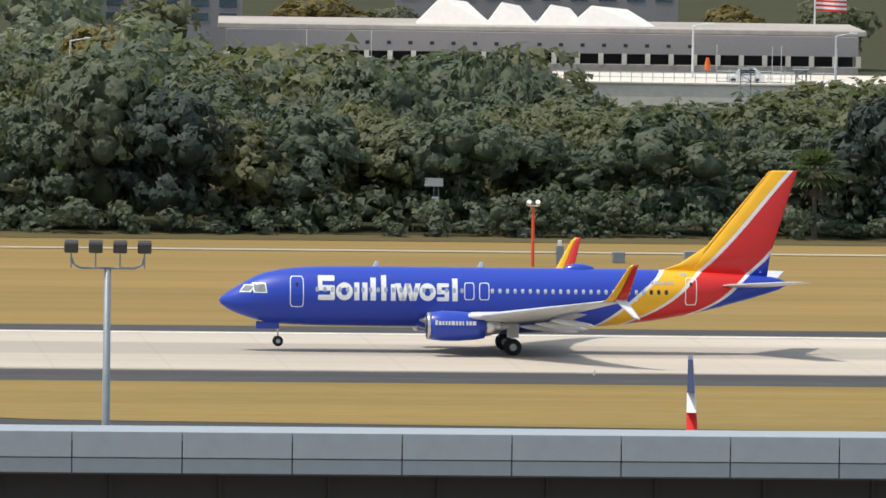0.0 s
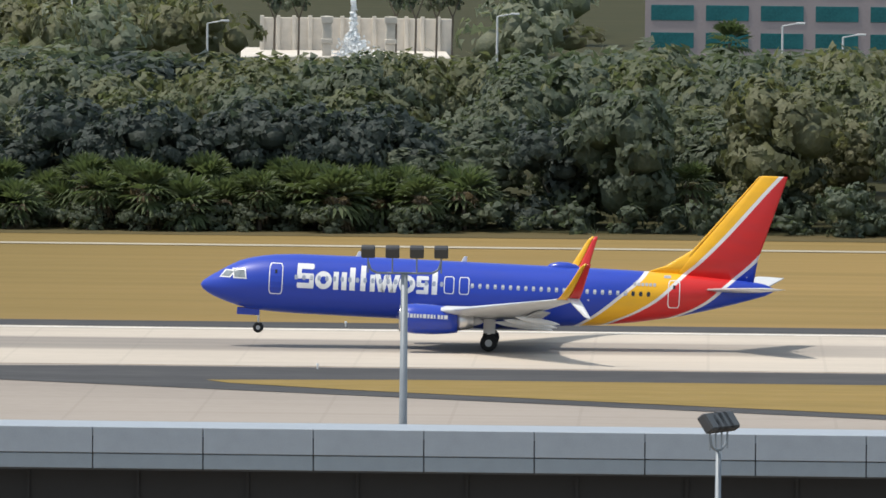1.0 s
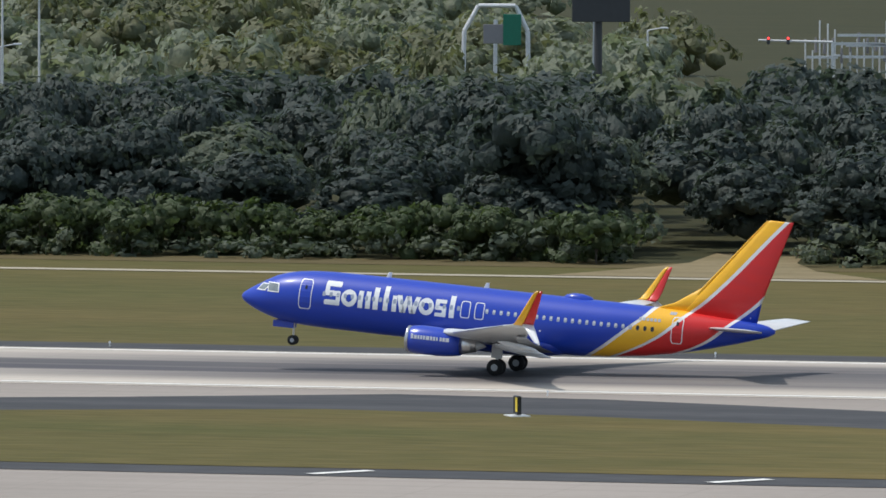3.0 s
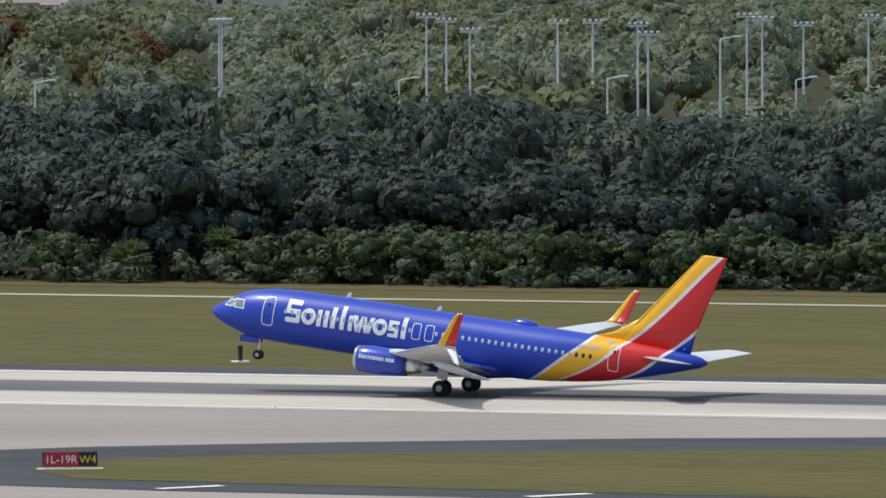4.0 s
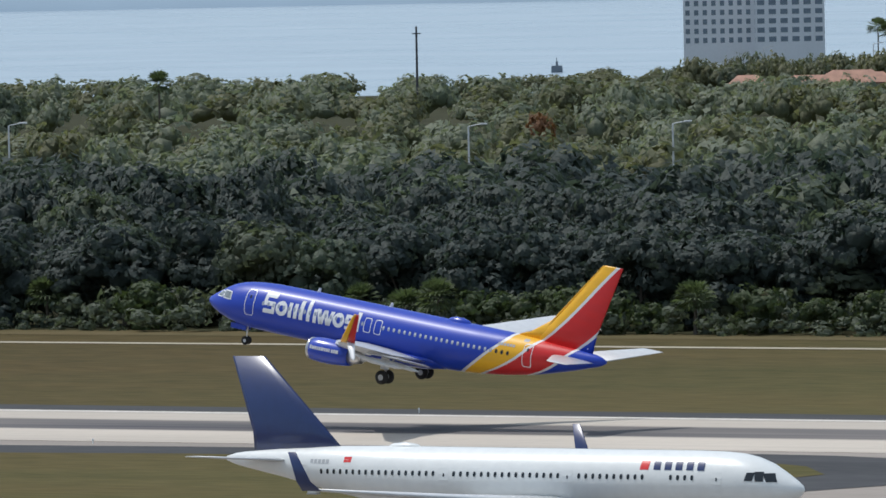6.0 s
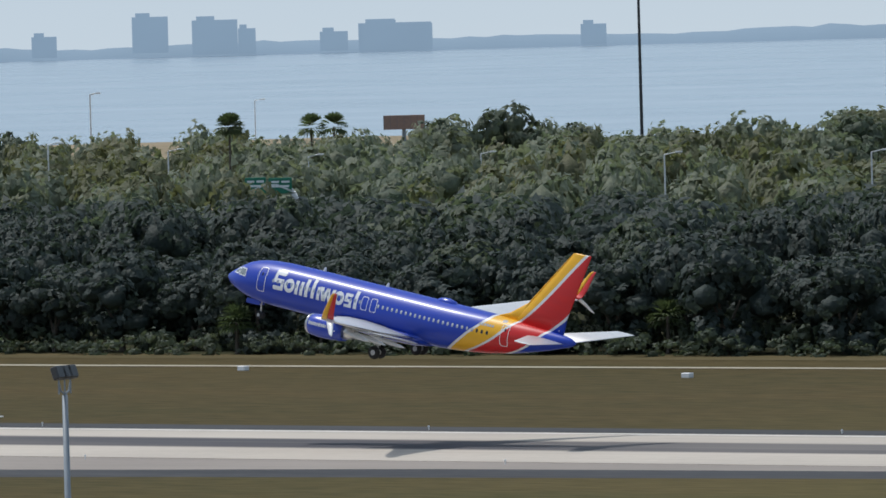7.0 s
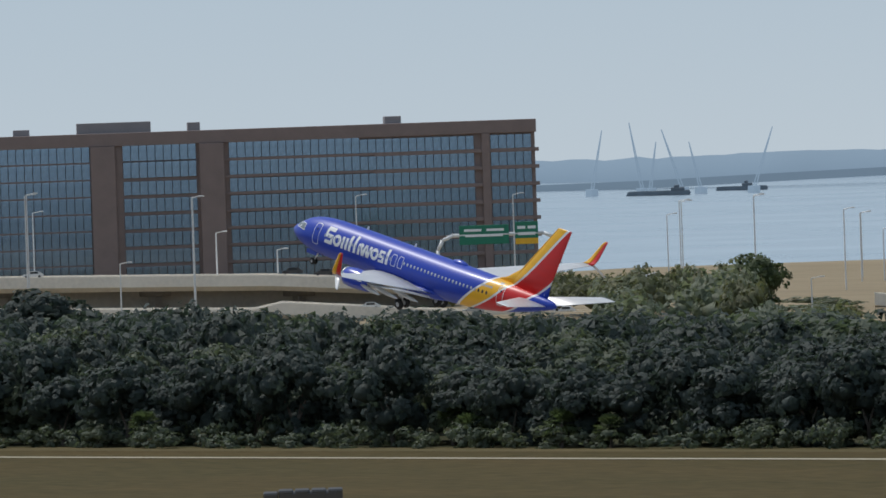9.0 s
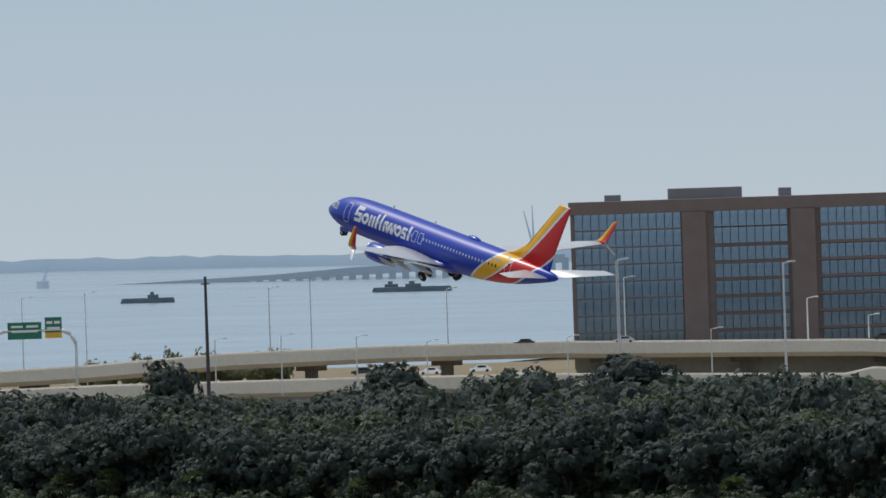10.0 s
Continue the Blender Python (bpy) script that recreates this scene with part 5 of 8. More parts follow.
# highway decks


def deck(name, pts, r, width, label, piers=True):
    """An elevated road: points are the heading and elevation of its near parapet's top."""
    ob = thing(name, Matrix.Identity(4), label, "road")
    P = [at_angle(h, e, r) for h, e in pts]
    verts, faces = [], []
    sect = ((0, 0), (0, -2.4), (1.5, -3.4), (width - 1.5, -3.4), (width, -2.4), (width, 0), (width - 0.4, 0), (width - 0.4, -1.0), (0.4, -1.0), (0.4, 0))
    for i, p in enumerate(P):
        out = Vector((p.x, p.y, 0)).normalized()
        verts += [p + out * a + Vector((0, 0, b)) for a, b in sect]
        if i:
            n = len(sect)
            for j in range(n):
                faces.append(((i - 1) * n + j, i * n + j, i * n + (j + 1) % n, (i - 1) * n + (j + 1) % n))
    mesh_part("deck", verts, faces, DECK, ob)
    if piers:
        total = 0.0
        for a, b in zip(P, P[1:]):
            total += (b - a).length
            if total > 28:
                total = 0
                q = (a + b) / 2
                out = Vector((q.x, q.y, 0)).normalized()
                c = q + out * width / 2
                if c.z > 6:
                    part("pier", boxes((c.x - 1.1, c.x + 1.1, c.y - 1.1, c.y + 1.1, 0, c.z - 3.2), (c.x - 4, c.x + 4, c.y - 1.3, c.y + 1.3, c.z - 4.6, c.z - 3.3), bevel=0.15), WALL_CONCRETE, ob)
    return ob


def between(pts, n):
    out = []
    for a, b in zip(pts, pts[1:]):
        for k in range(n):
            out.append((a[0] + (b[0] - a[0]) * k / n, a[1] + (b[1] - a[1]) * k / n))
    return out + [pts[-1]]


UPPER = between([(-53.871, -0.857), (-52.846, -0.830), (-51.989, -0.784), (-50.962, -0.770), (-49.936, -0.777), (-49.777, -0.785), (-48.923, -0.805), (-48.137, -0.825), (-47.591, -0.862), (-47.046, -0.890)], 5)
LOWER = between([(-53.875, -0.966), (-52.679, -0.952), (-51.311, -0.957), (-49.942, -0.975), (-48.245, -1.029), (-48.075, -0.995), (-46.880, -1.092), (-45.959, -1.120), (-44.796, -1.141)], 5)
deck("highway", UPPER, 2060, 26, "pale concrete flyover with parapets and piers")
deck("highway", LOWER, 1960, 22, "pale concrete lower highway with parapets", False)
deck("ramp", between([(-44.493, -1.061), (-44.083, -1.102), (-43.674, -1.136), (-43.230, -1.178)], 4), 1900, 12, "pale concrete ramp curving behind the wood", False)
wl = [at_angle(h, e, 1962) for h, e in LOWER]
verts, faces = [], []
for i, p in enumerate(wl):
    verts += [(p.x, p.y, p.z - 2.2), (p.x, p.y, 0)]
    if i:
        k = 2 * i
        faces.append((k - 2, k - 1, k + 1, k))
tagged(mesh_part("retaining_wall", verts, faces, WALL_CONCRETE), "weathered concrete wall below the lower highway", "wall", kind="structure")
wl = [at_angle(h, e, 2075) for h, e in UPPER[22:]]
verts, faces = [], []
for i, p in enumerate(wl):
    verts += [(p.x, p.y, p.z - 2.2), (p.x, p.y, 0)]
    if i:
        k = 2 * i
        faces.append((k - 2, k - 1, k + 1, k))
tagged(mesh_part("retaining_wall", verts, faces, PALE_CONCRETE), "pale concrete wall below the flyover", "wall", kind="structure")
# bare shore land beyond the ramps
verts, faces = [], []
for i, h in enumerate(range(-56, -37)):
    for r, z in ((1700, 0.3), (2200, 0.6), (2470, 1.5)):
        x, y = polar(h, r)
        verts.append((x, y, z if h > -47 or r < 2300 else 0.3))
    if i:
        k = 3 * i
        faces += [(k - 3, k, k + 1, k - 2), (k - 2, k + 1, k + 2, k - 1)]
SAND = surface("dry_shore_grass", [(0.30, 0.24, 0.155), (0.24, 0.19, 0.12), (0.34, 0.28, 0.19)], (0.01, 0.2))
shore_land = mesh_part("shore_ground", verts, faces, SAND)
tagged(shore_land, "dry tan grass along the bay", "ground", kind="structure")


def vehicle(h, e, r, col, long=4.6, tall=1.5, label="car driving on the highway"):
    p = at_angle(h, e, r)
    ob = thing("car", facing(h, r, p.z), label, "car", "cars on the highway")
    bm = bmesh.new()
    prof = [(0, 0.25), (0, 0.75), (long * 0.2, 0.9), (long * 0.34, tall), (long * 0.75, tall), (long * 0.93, 0.95), (long, 0.85), (long, 0.25)]
    a = [bm.verts.new((x, -0.85, z)) for x, z in prof]
    b = [bm.verts.new((x, 0.85, z)) for x, z in prof]
    bm.faces.new(a)
    bm.faces.new(b[::-1])
    for i in range(8):
        bm.faces.new((a[i], b[i], b[(i + 1) % 8], a[(i + 1) % 8]))
    part("body", bm, col, ob)
    part("side_glass", boxes((long * 0.36, long * 0.74, -0.87, 0.87, 0.95, tall - 0.12)), GLASS, ob)
    for x in (long * 0.18, long * 0.8):
        for y in (-0.8, 0.8):
            part("wheel", rods(((x, y - 0.1, 0.32), (x, y + 0.1, 0.32), 0.32, 0.32), n=12), TYRE, ob)
    return ob


CAR_BLACK = plain("black_car_paint", (0.02, 0.02, 0.022), 0.3, coat=0.5)
CAR_SILVER = plain("silver_car_paint", (0.45, 0.46, 0.47), 0.3, 0.4)
CAR_MAROON = plain("maroon_car_paint", (0.17, 0.02, 0.035), 0.3, coat=0.5)
for h, e, r, c, lab in ((-47.880, -0.839, 2075, CAR_BLACK, "black car on the flyover"), (-47.589, -0.853, 2075, CAR_SILVER, "silver car on the flyover"), (-47.402, -0.866, 2078, WHITE, "white car on the flyover"), (-50.246, -0.790, 2075, CAR_BLACK, "black car on the flyover"), (-49.641, -0.793, 2075, CAR_SILVER, "silver car on the flyover"), (-51.236, -0.933, 1975, CAR_BLACK, "black car on the lower road"), (-50.518, -0.941, 1975, WHITE, "white car on the lower road"), (-46.989, -1.098, 1975, CAR_SILVER, "silver car on the lower road"), (-46.436, -1.120, 1975, WHITE, "white car on the lower road"), (-48.074, -0.825, 2076, CAR_BLACK, "black car on the flyover"), (-50.824, -0.946, 1975, WHITE, "white car on the lower road"), (-50.251, -0.979, 1975, WHITE, "white car on the lower road"), (-47.616, -1.054, 1975, CAR_SILVER, "silver car on the lower road"), (-46.523, -1.104, 1975, WHITE, "white car on the lower road"), (-47.461, -0.848, 2078, CAR_BLACK, "black car on the flyover")):
    vehicle(h, e, r, c, label=lab)
# cement mixer on the ramp
mixer_at = at_angle(-44.179, -1.121, 1906)
mixer = thing("mixer_truck", facing((-44.179, -1.121)[0], 1906, mixer_at.z), "white mixer lorry with a bright lime green drum", "truck")
LIME = plain("lime_drum", (0.50, 0.68, 0.04), 0.5)
part("cab", boxes((0, 1.8, -1.2, 1.2, 0.5, 2.9), bevel=0.15), WHITE, mixer)
part("chassis", boxes((0.3, 8.4, -1.1, 1.1, 0.6, 1.1), (6.4, 8.4, -1.0, 1.0, 1.1, 2.4), bevel=0.05), CAR_SILVER, mixer)
part("drum", rods(((2.3, 0, 2.2), (4.2, 0, 2.6), 0.9, 1.35), ((4.2, 0, 2.6), (7.2, 0, 3.2), 1.35, 0.6), n=16), LIME, mixer, "lime green drum", True)
for x in (1.0, 5.2, 6.4, 7.6):
    for y in (-1.0, 1.0):
        part("wheel", rods(((x, y - 0.15, 0.5), (x, y + 0.15, 0.5), 0.5, 0.5), n=14), TYRE, mixer)
vehicle((-18.643, -1.657)[0], (-18.643, -1.657)[1], 1180, CAR_MAROON, 5.8, 1.9, "maroon pickup passing behind the wood")
sheet("side_road", [polar(-22.2, 1165), polar(-16.5, 1165), polar(-16.5, 1195), polar(-22.2, 1195)], at_angle(-18.643, -1.664, 1180).z - 0.05, PALE_CONCRETE, "pale concrete road behind the wood", "road")


def lamp_post(h, e_top, r, z0=0.0, arm=1.6, thick=0.11, head=0.9, label="slim pale street lamp on a pole"):
    """A street lamp whose head is at the given heading and elevation."""
    top = at_angle(h, e_top, r)
    ob = thing("street_lamp", facing(h, r, z0), label, "street lamp", "street lamps")
    H = top.z - z0
    part("pole", rods(((0, 0, 0), (0, 0, H - 0.3), thick * 1.5, thick), n=8), PIPE_WHITE, ob)
    part("arm", rods(((0, 0, H - 0.3), (arm, 0, H), thick * 0.7, thick * 0.6), n=6), PIPE_WHITE, ob)
    part("lamp_head", boxes((arm - 0.1, arm + head, -0.2, 0.2, H - 0.1, H + 0.14), bevel=0.05), PIPE_WHITE, ob)


for h, e, r, z0 in ((-49.602, -0.281, 2050, 8), (-49.568, -0.392, 2090, 8), (-48.599, -0.334, 1960, 4), (-47.611, -0.358, 2060, 8), (-46.660, -0.381, 2060, 5), (-48.463, -0.550, 2080, 9), (-48.097, -0.666, 2080, 9), (-49.050, -0.718, 1955, 3), (-45.643, -0.460, 2100, 0), (-45.205, -0.441, 2100, 0), (-44.662, -0.539, 2100, 0), (-44.560, -0.563, 2250, 0), (-45.732, -0.536, 2250, 0), (-45.870, -0.894, 1800, 0), (-45.369, -0.921, 1800, 0),
                    (-49.612, -0.288, 2050, 8), (-48.604, -0.332, 1960, 4), (-48.465, -0.552, 2090, 9), (-48.096, -0.667, 2085, 9), (-52.831, -0.376, 2100, 0), (-53.214, -0.397, 2100, 0), (-51.468, -0.340, 2160, 2), (-51.719, -0.382, 2160, 2), (-50.643, -0.425, 2180, 2), (-51.654, -0.672, 1950, 3), (-51.199, -0.694, 1950, 3), (-50.773, -0.736, 1950, 3), (-49.921, -0.737, 1950, 3), (-52.054, -0.686, 1950, 3),
                    (-45.655, -0.454, 2150, 0), (-45.203, -0.435, 2250, 0), (-44.663, -0.538, 2150, 0), (-44.565, -0.566, 2200, 0), (-44.428, -0.666, 2200, 0), (-43.785, -0.472, 2150, 0), (-43.868, -0.606, 1900, 0), (-43.310, -0.683, 1880, 0), (-43.535, -0.559, 2250, 0), (-42.992, -0.693, 1950, 0), (-42.737, -0.565, 2200, 0), (-42.435, -0.523, 2200, 0), (-42.229, -0.602, 2200, 0), (-42.103, -0.743, 1700, 0), (-41.506, -0.777, 1700, 0), (-40.876, -0.845, 1650, 0), (-42.718, -1.014, 1600, 0), (-45.377, -0.925, 1750, 0), (-44.872, -0.949, 1750, 0), (-41.407, -0.581, 2250, 0), (-41.327, -0.543, 2250, 0), (-40.610, -0.553, 2250, 0),
                    (-40.873, -0.849, 1500, 0), (-40.149, -0.903, 1500, 0), (-39.302, -0.960, 1500, 0), (-41.412, -0.582, 2250, 0), (-41.315, -0.544, 2250, 0), (-40.613, -0.549, 2250, 0), (-39.616, -0.615, 2250, 0), (-42.708, -1.013, 1500, 0), (-39.300, -0.958, 1500, 0), (-38.257, -0.971, 1500, 0), (-37.146, -1.004, 1480, 0), (-35.894, -1.022, 1480, 0), (-37.955, -1.198, 1400, 0),
                    (-31.876, -1.090, 1480, 0), (-33.113, -1.083, 1480, 0), (-28.865, -1.219, 1400, 0), (-30.466, -1.229, 1420, 0), (-30.019, -0.641, 2300, 0), (-30.655, -0.637, 2300, 0), (-31.318, -0.647, 2300, 0), (-28.406, -1.051, 1650, 0), (-28.860, -1.216, 1400, 0), (-26.234, -1.046, 1500, 0), (-23.908, -1.353, 1400, 0), (-26.231, -1.047, 1500, 0),
                    (-20.445, -1.345, 1300, 0), (-21.707, -1.348, 1300, 0), (-19.303, -1.355, 1300, 0), (-18.144, -1.398, 1250, 0), (-19.761, -1.108, 1500, 0), (-13.183, -1.456, 1150, 0), (-14.226, -1.292, 1150, 0), (-8.245, -1.474, 1080, 0), (-6.511, -1.503, 1080, 0), (-7.947, -1.239, 1080, 0), (-6.518, -1.515, 1080, 0), (-5.956, -1.338, 1080, 0), (-3.875, -1.313, 1100, 0), (-3.053, -1.535, 1080, 0), (-1.299, -1.477, 1060, 0), (0.428, -1.517, 1060, 0), (0.794, -1.581, 1040, 0), (2.170, -1.481, 1060, 0), (2.937, -1.624, 1020, 0), (6.704, -1.481, 1130, 0), (7.569, -1.529, 1100, 0)):
    lamp_post(h, e, behind_wood(h) if 1200 < r < 1500 or (h > -36 and 1200 < r < 1700) else r, z0)

# tall dark utility poles
for h, e, r, t in ((-44.183, -0.195, 1900, 0.32), (-42.921, -0.425, 1800, 0.26), (-42.191, -0.501, 1720, 0.42), (-41.752, -0.659, 1720, 0.28), (-37.278, 0.218, 1900, 0.3), (-52.100, -0.308, 1900, 0.34), (-33.417, -0.485, 1950, 0.25), (-14.534, -1.139, 1080, 0.5)):
    top = at_angle(h, e, r)
    ob = thing("utility_pole", facing(h, r), "tall dark utility pole above trees", "pole", "utility poles")
    part("pole", rods(((0, 0, 0), (0, 0, top.z), t * 1.25, t * 0.8), n=8), STEEL if t > 0.4 else LAMP_BODY, ob)
    part("crossarm", boxes((-0.9, 0.9, -0.12, 0.12, top.z - 1.6, top.z - 1.35)), LAMP_BODY, ob)
# leaning pale poles and field floodlights
for h, e, r, w in ((-24.421, -1.311, 1150, 0), (-24.311, -1.305, 1150, 0), (-28.700, -1.252, 1180, 0), (-28.519, -1.255, 1180, 0), (-27.030, -1.022, 1500, 1), (-24.948, -1.053, 1480, 1), (-22.794, -1.004, 1600, 1), (-22.779, -1.003, 1500, 1), (-21.539, -0.980, 1600, 1), (-21.419, -1.007, 1650, 1), (-21.276, -1.069, 1500, 1), (-20.745, -1.020, 1560, 1), (-20.533, -1.020, 1560, 1), (-20.260, -1.038, 1540, 1), (-20.198, -1.093, 1500, 1), (-19.600, -0.985, 1620, 1), (-19.507, -1.006, 1600, 1), (-19.258, -1.041, 1560, 1), (-18.865, -0.997, 1560, 1), (-18.711, -1.014, 1580, 1), (-18.325, -1.036, 1560, 1), (-18.250, -1.026, 1580, 1), (-18.130, -0.988, 1600, 1), (-17.908, -1.119, 1500, 1)):
    r = behind_wood(h) + (r % 100)
    top = at_angle(h, e, r)
    ob = thing("field_floodlight" if w else "bare_pole", facing(h, r), "tall pale pole with a row of sports lamps" if w else "bare pale pole among the trees", "floodlight" if w else "pole", "poles beyond the wood")
    part("pole", rods(((0, 0, 0), (0, 0, top.z), 0.17, 0.11), n=8), PIPE_WHITE, ob)
    if w:
        part("crossbar", boxes((-1.25, 1.25, -0.1, 0.1, top.z - 0.15, top.z + 0.1)), PIPE_WHITE, ob)
        for k in range(4):
            part("lamp", boxes((-1.2 + k * 0.72, -0.8 + k * 0.72, -0.3, 0.12, top.z + 0.1, top.z + 0.42), bevel=0.06), PIPE_WHITE, ob)


def gantry(panels, r, foot_h, z0, label, arch=True):
    """A road-sign gantry: panels are the corners of its signs as headings and elevations."""
    h_mid = panels[0][0]
    ob = thing("sign_gantry", facing(h_mid, r), label, "road sign")
    scale = lambda h: r * math.tan(radians(h - h_mid))
    high = lambda e: EYE_Z + r * math.tan(radians(e))
    for h0, e1, h1, e0 in panels:
        x0, x1, za, zb = scale(h0), scale(h1), high(e0), high(e1)
        s = part("sign_panel", boxes((x0, x1, -0.35, -0.2, za, zb), bevel=0.05), SIGN_GREEN, ob, "green sign panel")
        w = x1 - x0
        for k, (a, b, c) in enumerate(((0.1, 0.45, 0.68), (0.55, 0.9, 0.68), (0.12, 0.88, 0.4))):
            part("text_bar", boxes((x0 + w * a, x0 + w * b, -0.39, -0.35, za + (zb - za) * c, za + (zb - za) * (c + 0.13))), WHITE, s, "white bar of lettering")
        if r > 1900 and h0 != h_mid:
            part("exit_plate", boxes((x0, x1, -0.4, -0.36, za, za + (zb - za) * 0.26)), SIGN_YELLOW, s, "yellow exit plate")
    xl, xr = scale(foot_h[0]), scale(foot_h[1])
    zb = high((panels[0][1] + panels[0][3]) / 2)
    pts = [Vector((xl, 0, z0)), Vector((xl, 0, zb - 3)), Vector((xl + 1.0, 0, zb - 1)), Vector((xl + 3.2, 0, zb)), Vector((xr - 3.2, 0, zb)), Vector((xr - 1.0, 0, zb - 1)), Vector((xr, 0, zb - 3)), Vector((xr, 0, z0))]
    part("gantry_tube", rods(*[(a, b, 0.38, 0.38) for a, b in zip(pts, pts[1:])], n=10), PIPE_WHITE, ob, "pale steel tube", True)
    return ob


gantry([(-46.992, -0.568, -46.691, -0.684), (-46.653, -0.555, -46.514, -0.690)], 2000, ((-47.123, -0.700)[0], (-46.388, -0.725)[0]), 4, "green highway signs on an arched pale tube")
gantry([(-53.304, -0.548, -53.099, -0.651), (-53.078, -0.522, -52.976, -0.648)], 2000, ((-53.420, -0.640)[0], (-52.895, -0.658)[0]), 4, "green highway signs on an arched pale tube")
gantry([(-39.689, -1.088, -39.562, -1.184), (-39.546, -1.093, -39.405, -1.189)], behind_wood(-39.7), ((-39.713, -1.200)[0], (-39.358, -1.211)[0]), 0, "green road signs above the trees")
gantry([(-25.720, -1.230, -25.604, -1.330), (-25.525, -1.228, -25.403, -1.387)], behind_wood(-25.5), ((-25.652, -1.309)[0], (-25.352, -1.381)[0]), 0, "green road signs above the trees")
for h0, e1, h1, e0, r in ((-42.075, -0.671, -41.847, -0.815, 1750), (-38.841, -0.735, -38.594, -0.821, 1850)):
    ob = thing("billboard", facing(h0, r), "brown-backed billboard on a post above the trees", "billboard")
    w, z1, z0 = r * math.tan(radians(h1 - h0)), EYE_Z + r * math.tan(radians(e1)), EYE_Z + r * math.tan(radians(e0))
    part("panel", boxes((0, w, 0, 0.5, z0, z1), bevel=0.05), TAN, ob)
    part("rail", boxes(*[(w * k / 6, w * k / 6 + 0.12, -0.1, 0, z0, z1) for k in range(7)]), BRICK_BROWN, ob)
    part("post", rods(((w / 2, 0.8, 0), (w / 2, 0.8, z1 - 0.5), 0.45, 0.4), n=10), STEEL, ob)
tube = thing("mast_arm_sign", facing((-42.138, -0.749)[0], 1700), "pale tubular mast arm over the road", "road sign")
za = EYE_Z + 1700 * math.tan(radians((-41.915, -0.749)[1]))
xw = 1700 * math.tan(radians((-41.464, -0.839)[0] - (-42.138, -0.749)[0]))
part("arm", rods(((0, 0, za), (xw - 2.5, 0, za), 0.25, 0.25), ((xw - 2.5, 0, za), (xw - 0.6, 0, za - 0.9), 0.25, 0.28), ((xw - 0.6, 0, za - 0.9), (xw, 0, za - 3), 0.28, 0.3), ((xw, 0, za - 3), (xw, 0, 0), 0.3, 0.34), n=8), PIPE_WHITE, tube)


def tower(name, h0, e_top, h1, e_base, r, wall, glass, cols, rows, label, depth=22, fill=0.62, band=False):
    """A far building with its storeys of windows; the base reaches the ground."""
    ob = thing(name, facing(h0, r), label, "building")
    w, z1 = r * math.tan(radians(h1 - h0)), EYE_Z + r * math.tan(radians(e_top))
    z0 = EYE_Z + r * math.tan(radians(e_base))
    part("wall", boxes((0, w, 0, depth, 0, z1)), wall, ob)
    part("roof_edge", boxes((-0.25, w + 0.25, -0.25, depth + 0.25, z1 - 0.6, z1 + 0.4), bevel=0.05), wall, ob)
    dz, dx = (z1 - 1.2 - z0) / rows, w / cols
    me = bpy.data.meshes.new("window")
    bm = boxes((0, w * 0.97 if band else dx * fill, -0.08, 0.1, 0, dz * 0.56), bevel=0.02)
    bm.to_mesh(me)
    bm.free()
    me.materials.append(glass)
    for i in range(rows):
        for j in range(1 if band else cols):
            o = new("window", me)
            o.parent, o.location = ob, (w * 0.015 if band else dx * (j + (1 - fill) / 2), 0, z0 + dz * (i + 0.25))
    return ob


tower("hotel", -31.800, 0.235, -31.328, -0.634, 2440, HOTEL, FAR_GLASS, 9, 15, "pale hotel tower with columns of windows", fill=0.5)
tower("hotel", -31.366, 0.228, -30.945, -0.633, 2430, HOTEL, FAR_GLASS, 6, 15, "pale hotel wing with columns of windows", fill=0.62)
tower("office_tower", -30.318, -0.130, -29.721, -0.625, 2420, BLUE_GLASS, FAR_GLASS, 1, 9, "blue glass office tower by the bay", band=True)
tower("office_tower", -29.612, -0.244, -28.832, -0.598, 2420, HOTEL, FAR_GLASS, 1, 7, "white office block with dark window bands", band=True)
tower("office_tower", -28.725, -0.292, -28.131, -0.574, 2450, HOTEL, FAR_GLASS, 1, 8, "pale office block with window bands", band=True)
tower("apartment_building", -28.125, -0.457, -27.712, -0.797, 2380, HOTEL, FAR_GLASS, 10, 8, "grey and cream apartment building")
tower("apartment_building", -27.696, -0.394, -27.274, -0.803, 2390, PALE_CONCRETE, FAR_GLASS, 10, 8, "cream apartment building beyond the woods")
tower("apartment_building", -27.252, -0.434, -26.727, -0.800, 2400, APT_GREY, FAR_GLASS, 12, 8, "grey apartment building beyond the woods")
tower("apartment_building", -26.715, -0.407, -26.146, -0.790, 2390, HOTEL, FAR_GLASS, 13, 8, "pale apartment building beyond the woods")
tower("apartment_building", -26.125, -0.483, -25.427, -0.731, 2420, APT_GREY, FAR_GLASS, 14, 6, "dark grey apartment building beyond woods")
tower("apartment_building", -29.016, -0.622, -28.266, -0.797, 2360, HOTEL, FAR_GLASS, 12, 3, "low cream apartments with green-grey roofs")
tower("apartment_building", -28.383, -0.607, -28.163, -0.781, 2365, APT_GREY, FAR_GLASS, 4, 4, "low grey apartments beyond the woods")
tower("office_tower", -27.148, -0.645, -26.741, -0.847, 2300, APT_GREY, FAR_GLASS, 1, 4, "grey-blue office block beyond the woods", band=True)


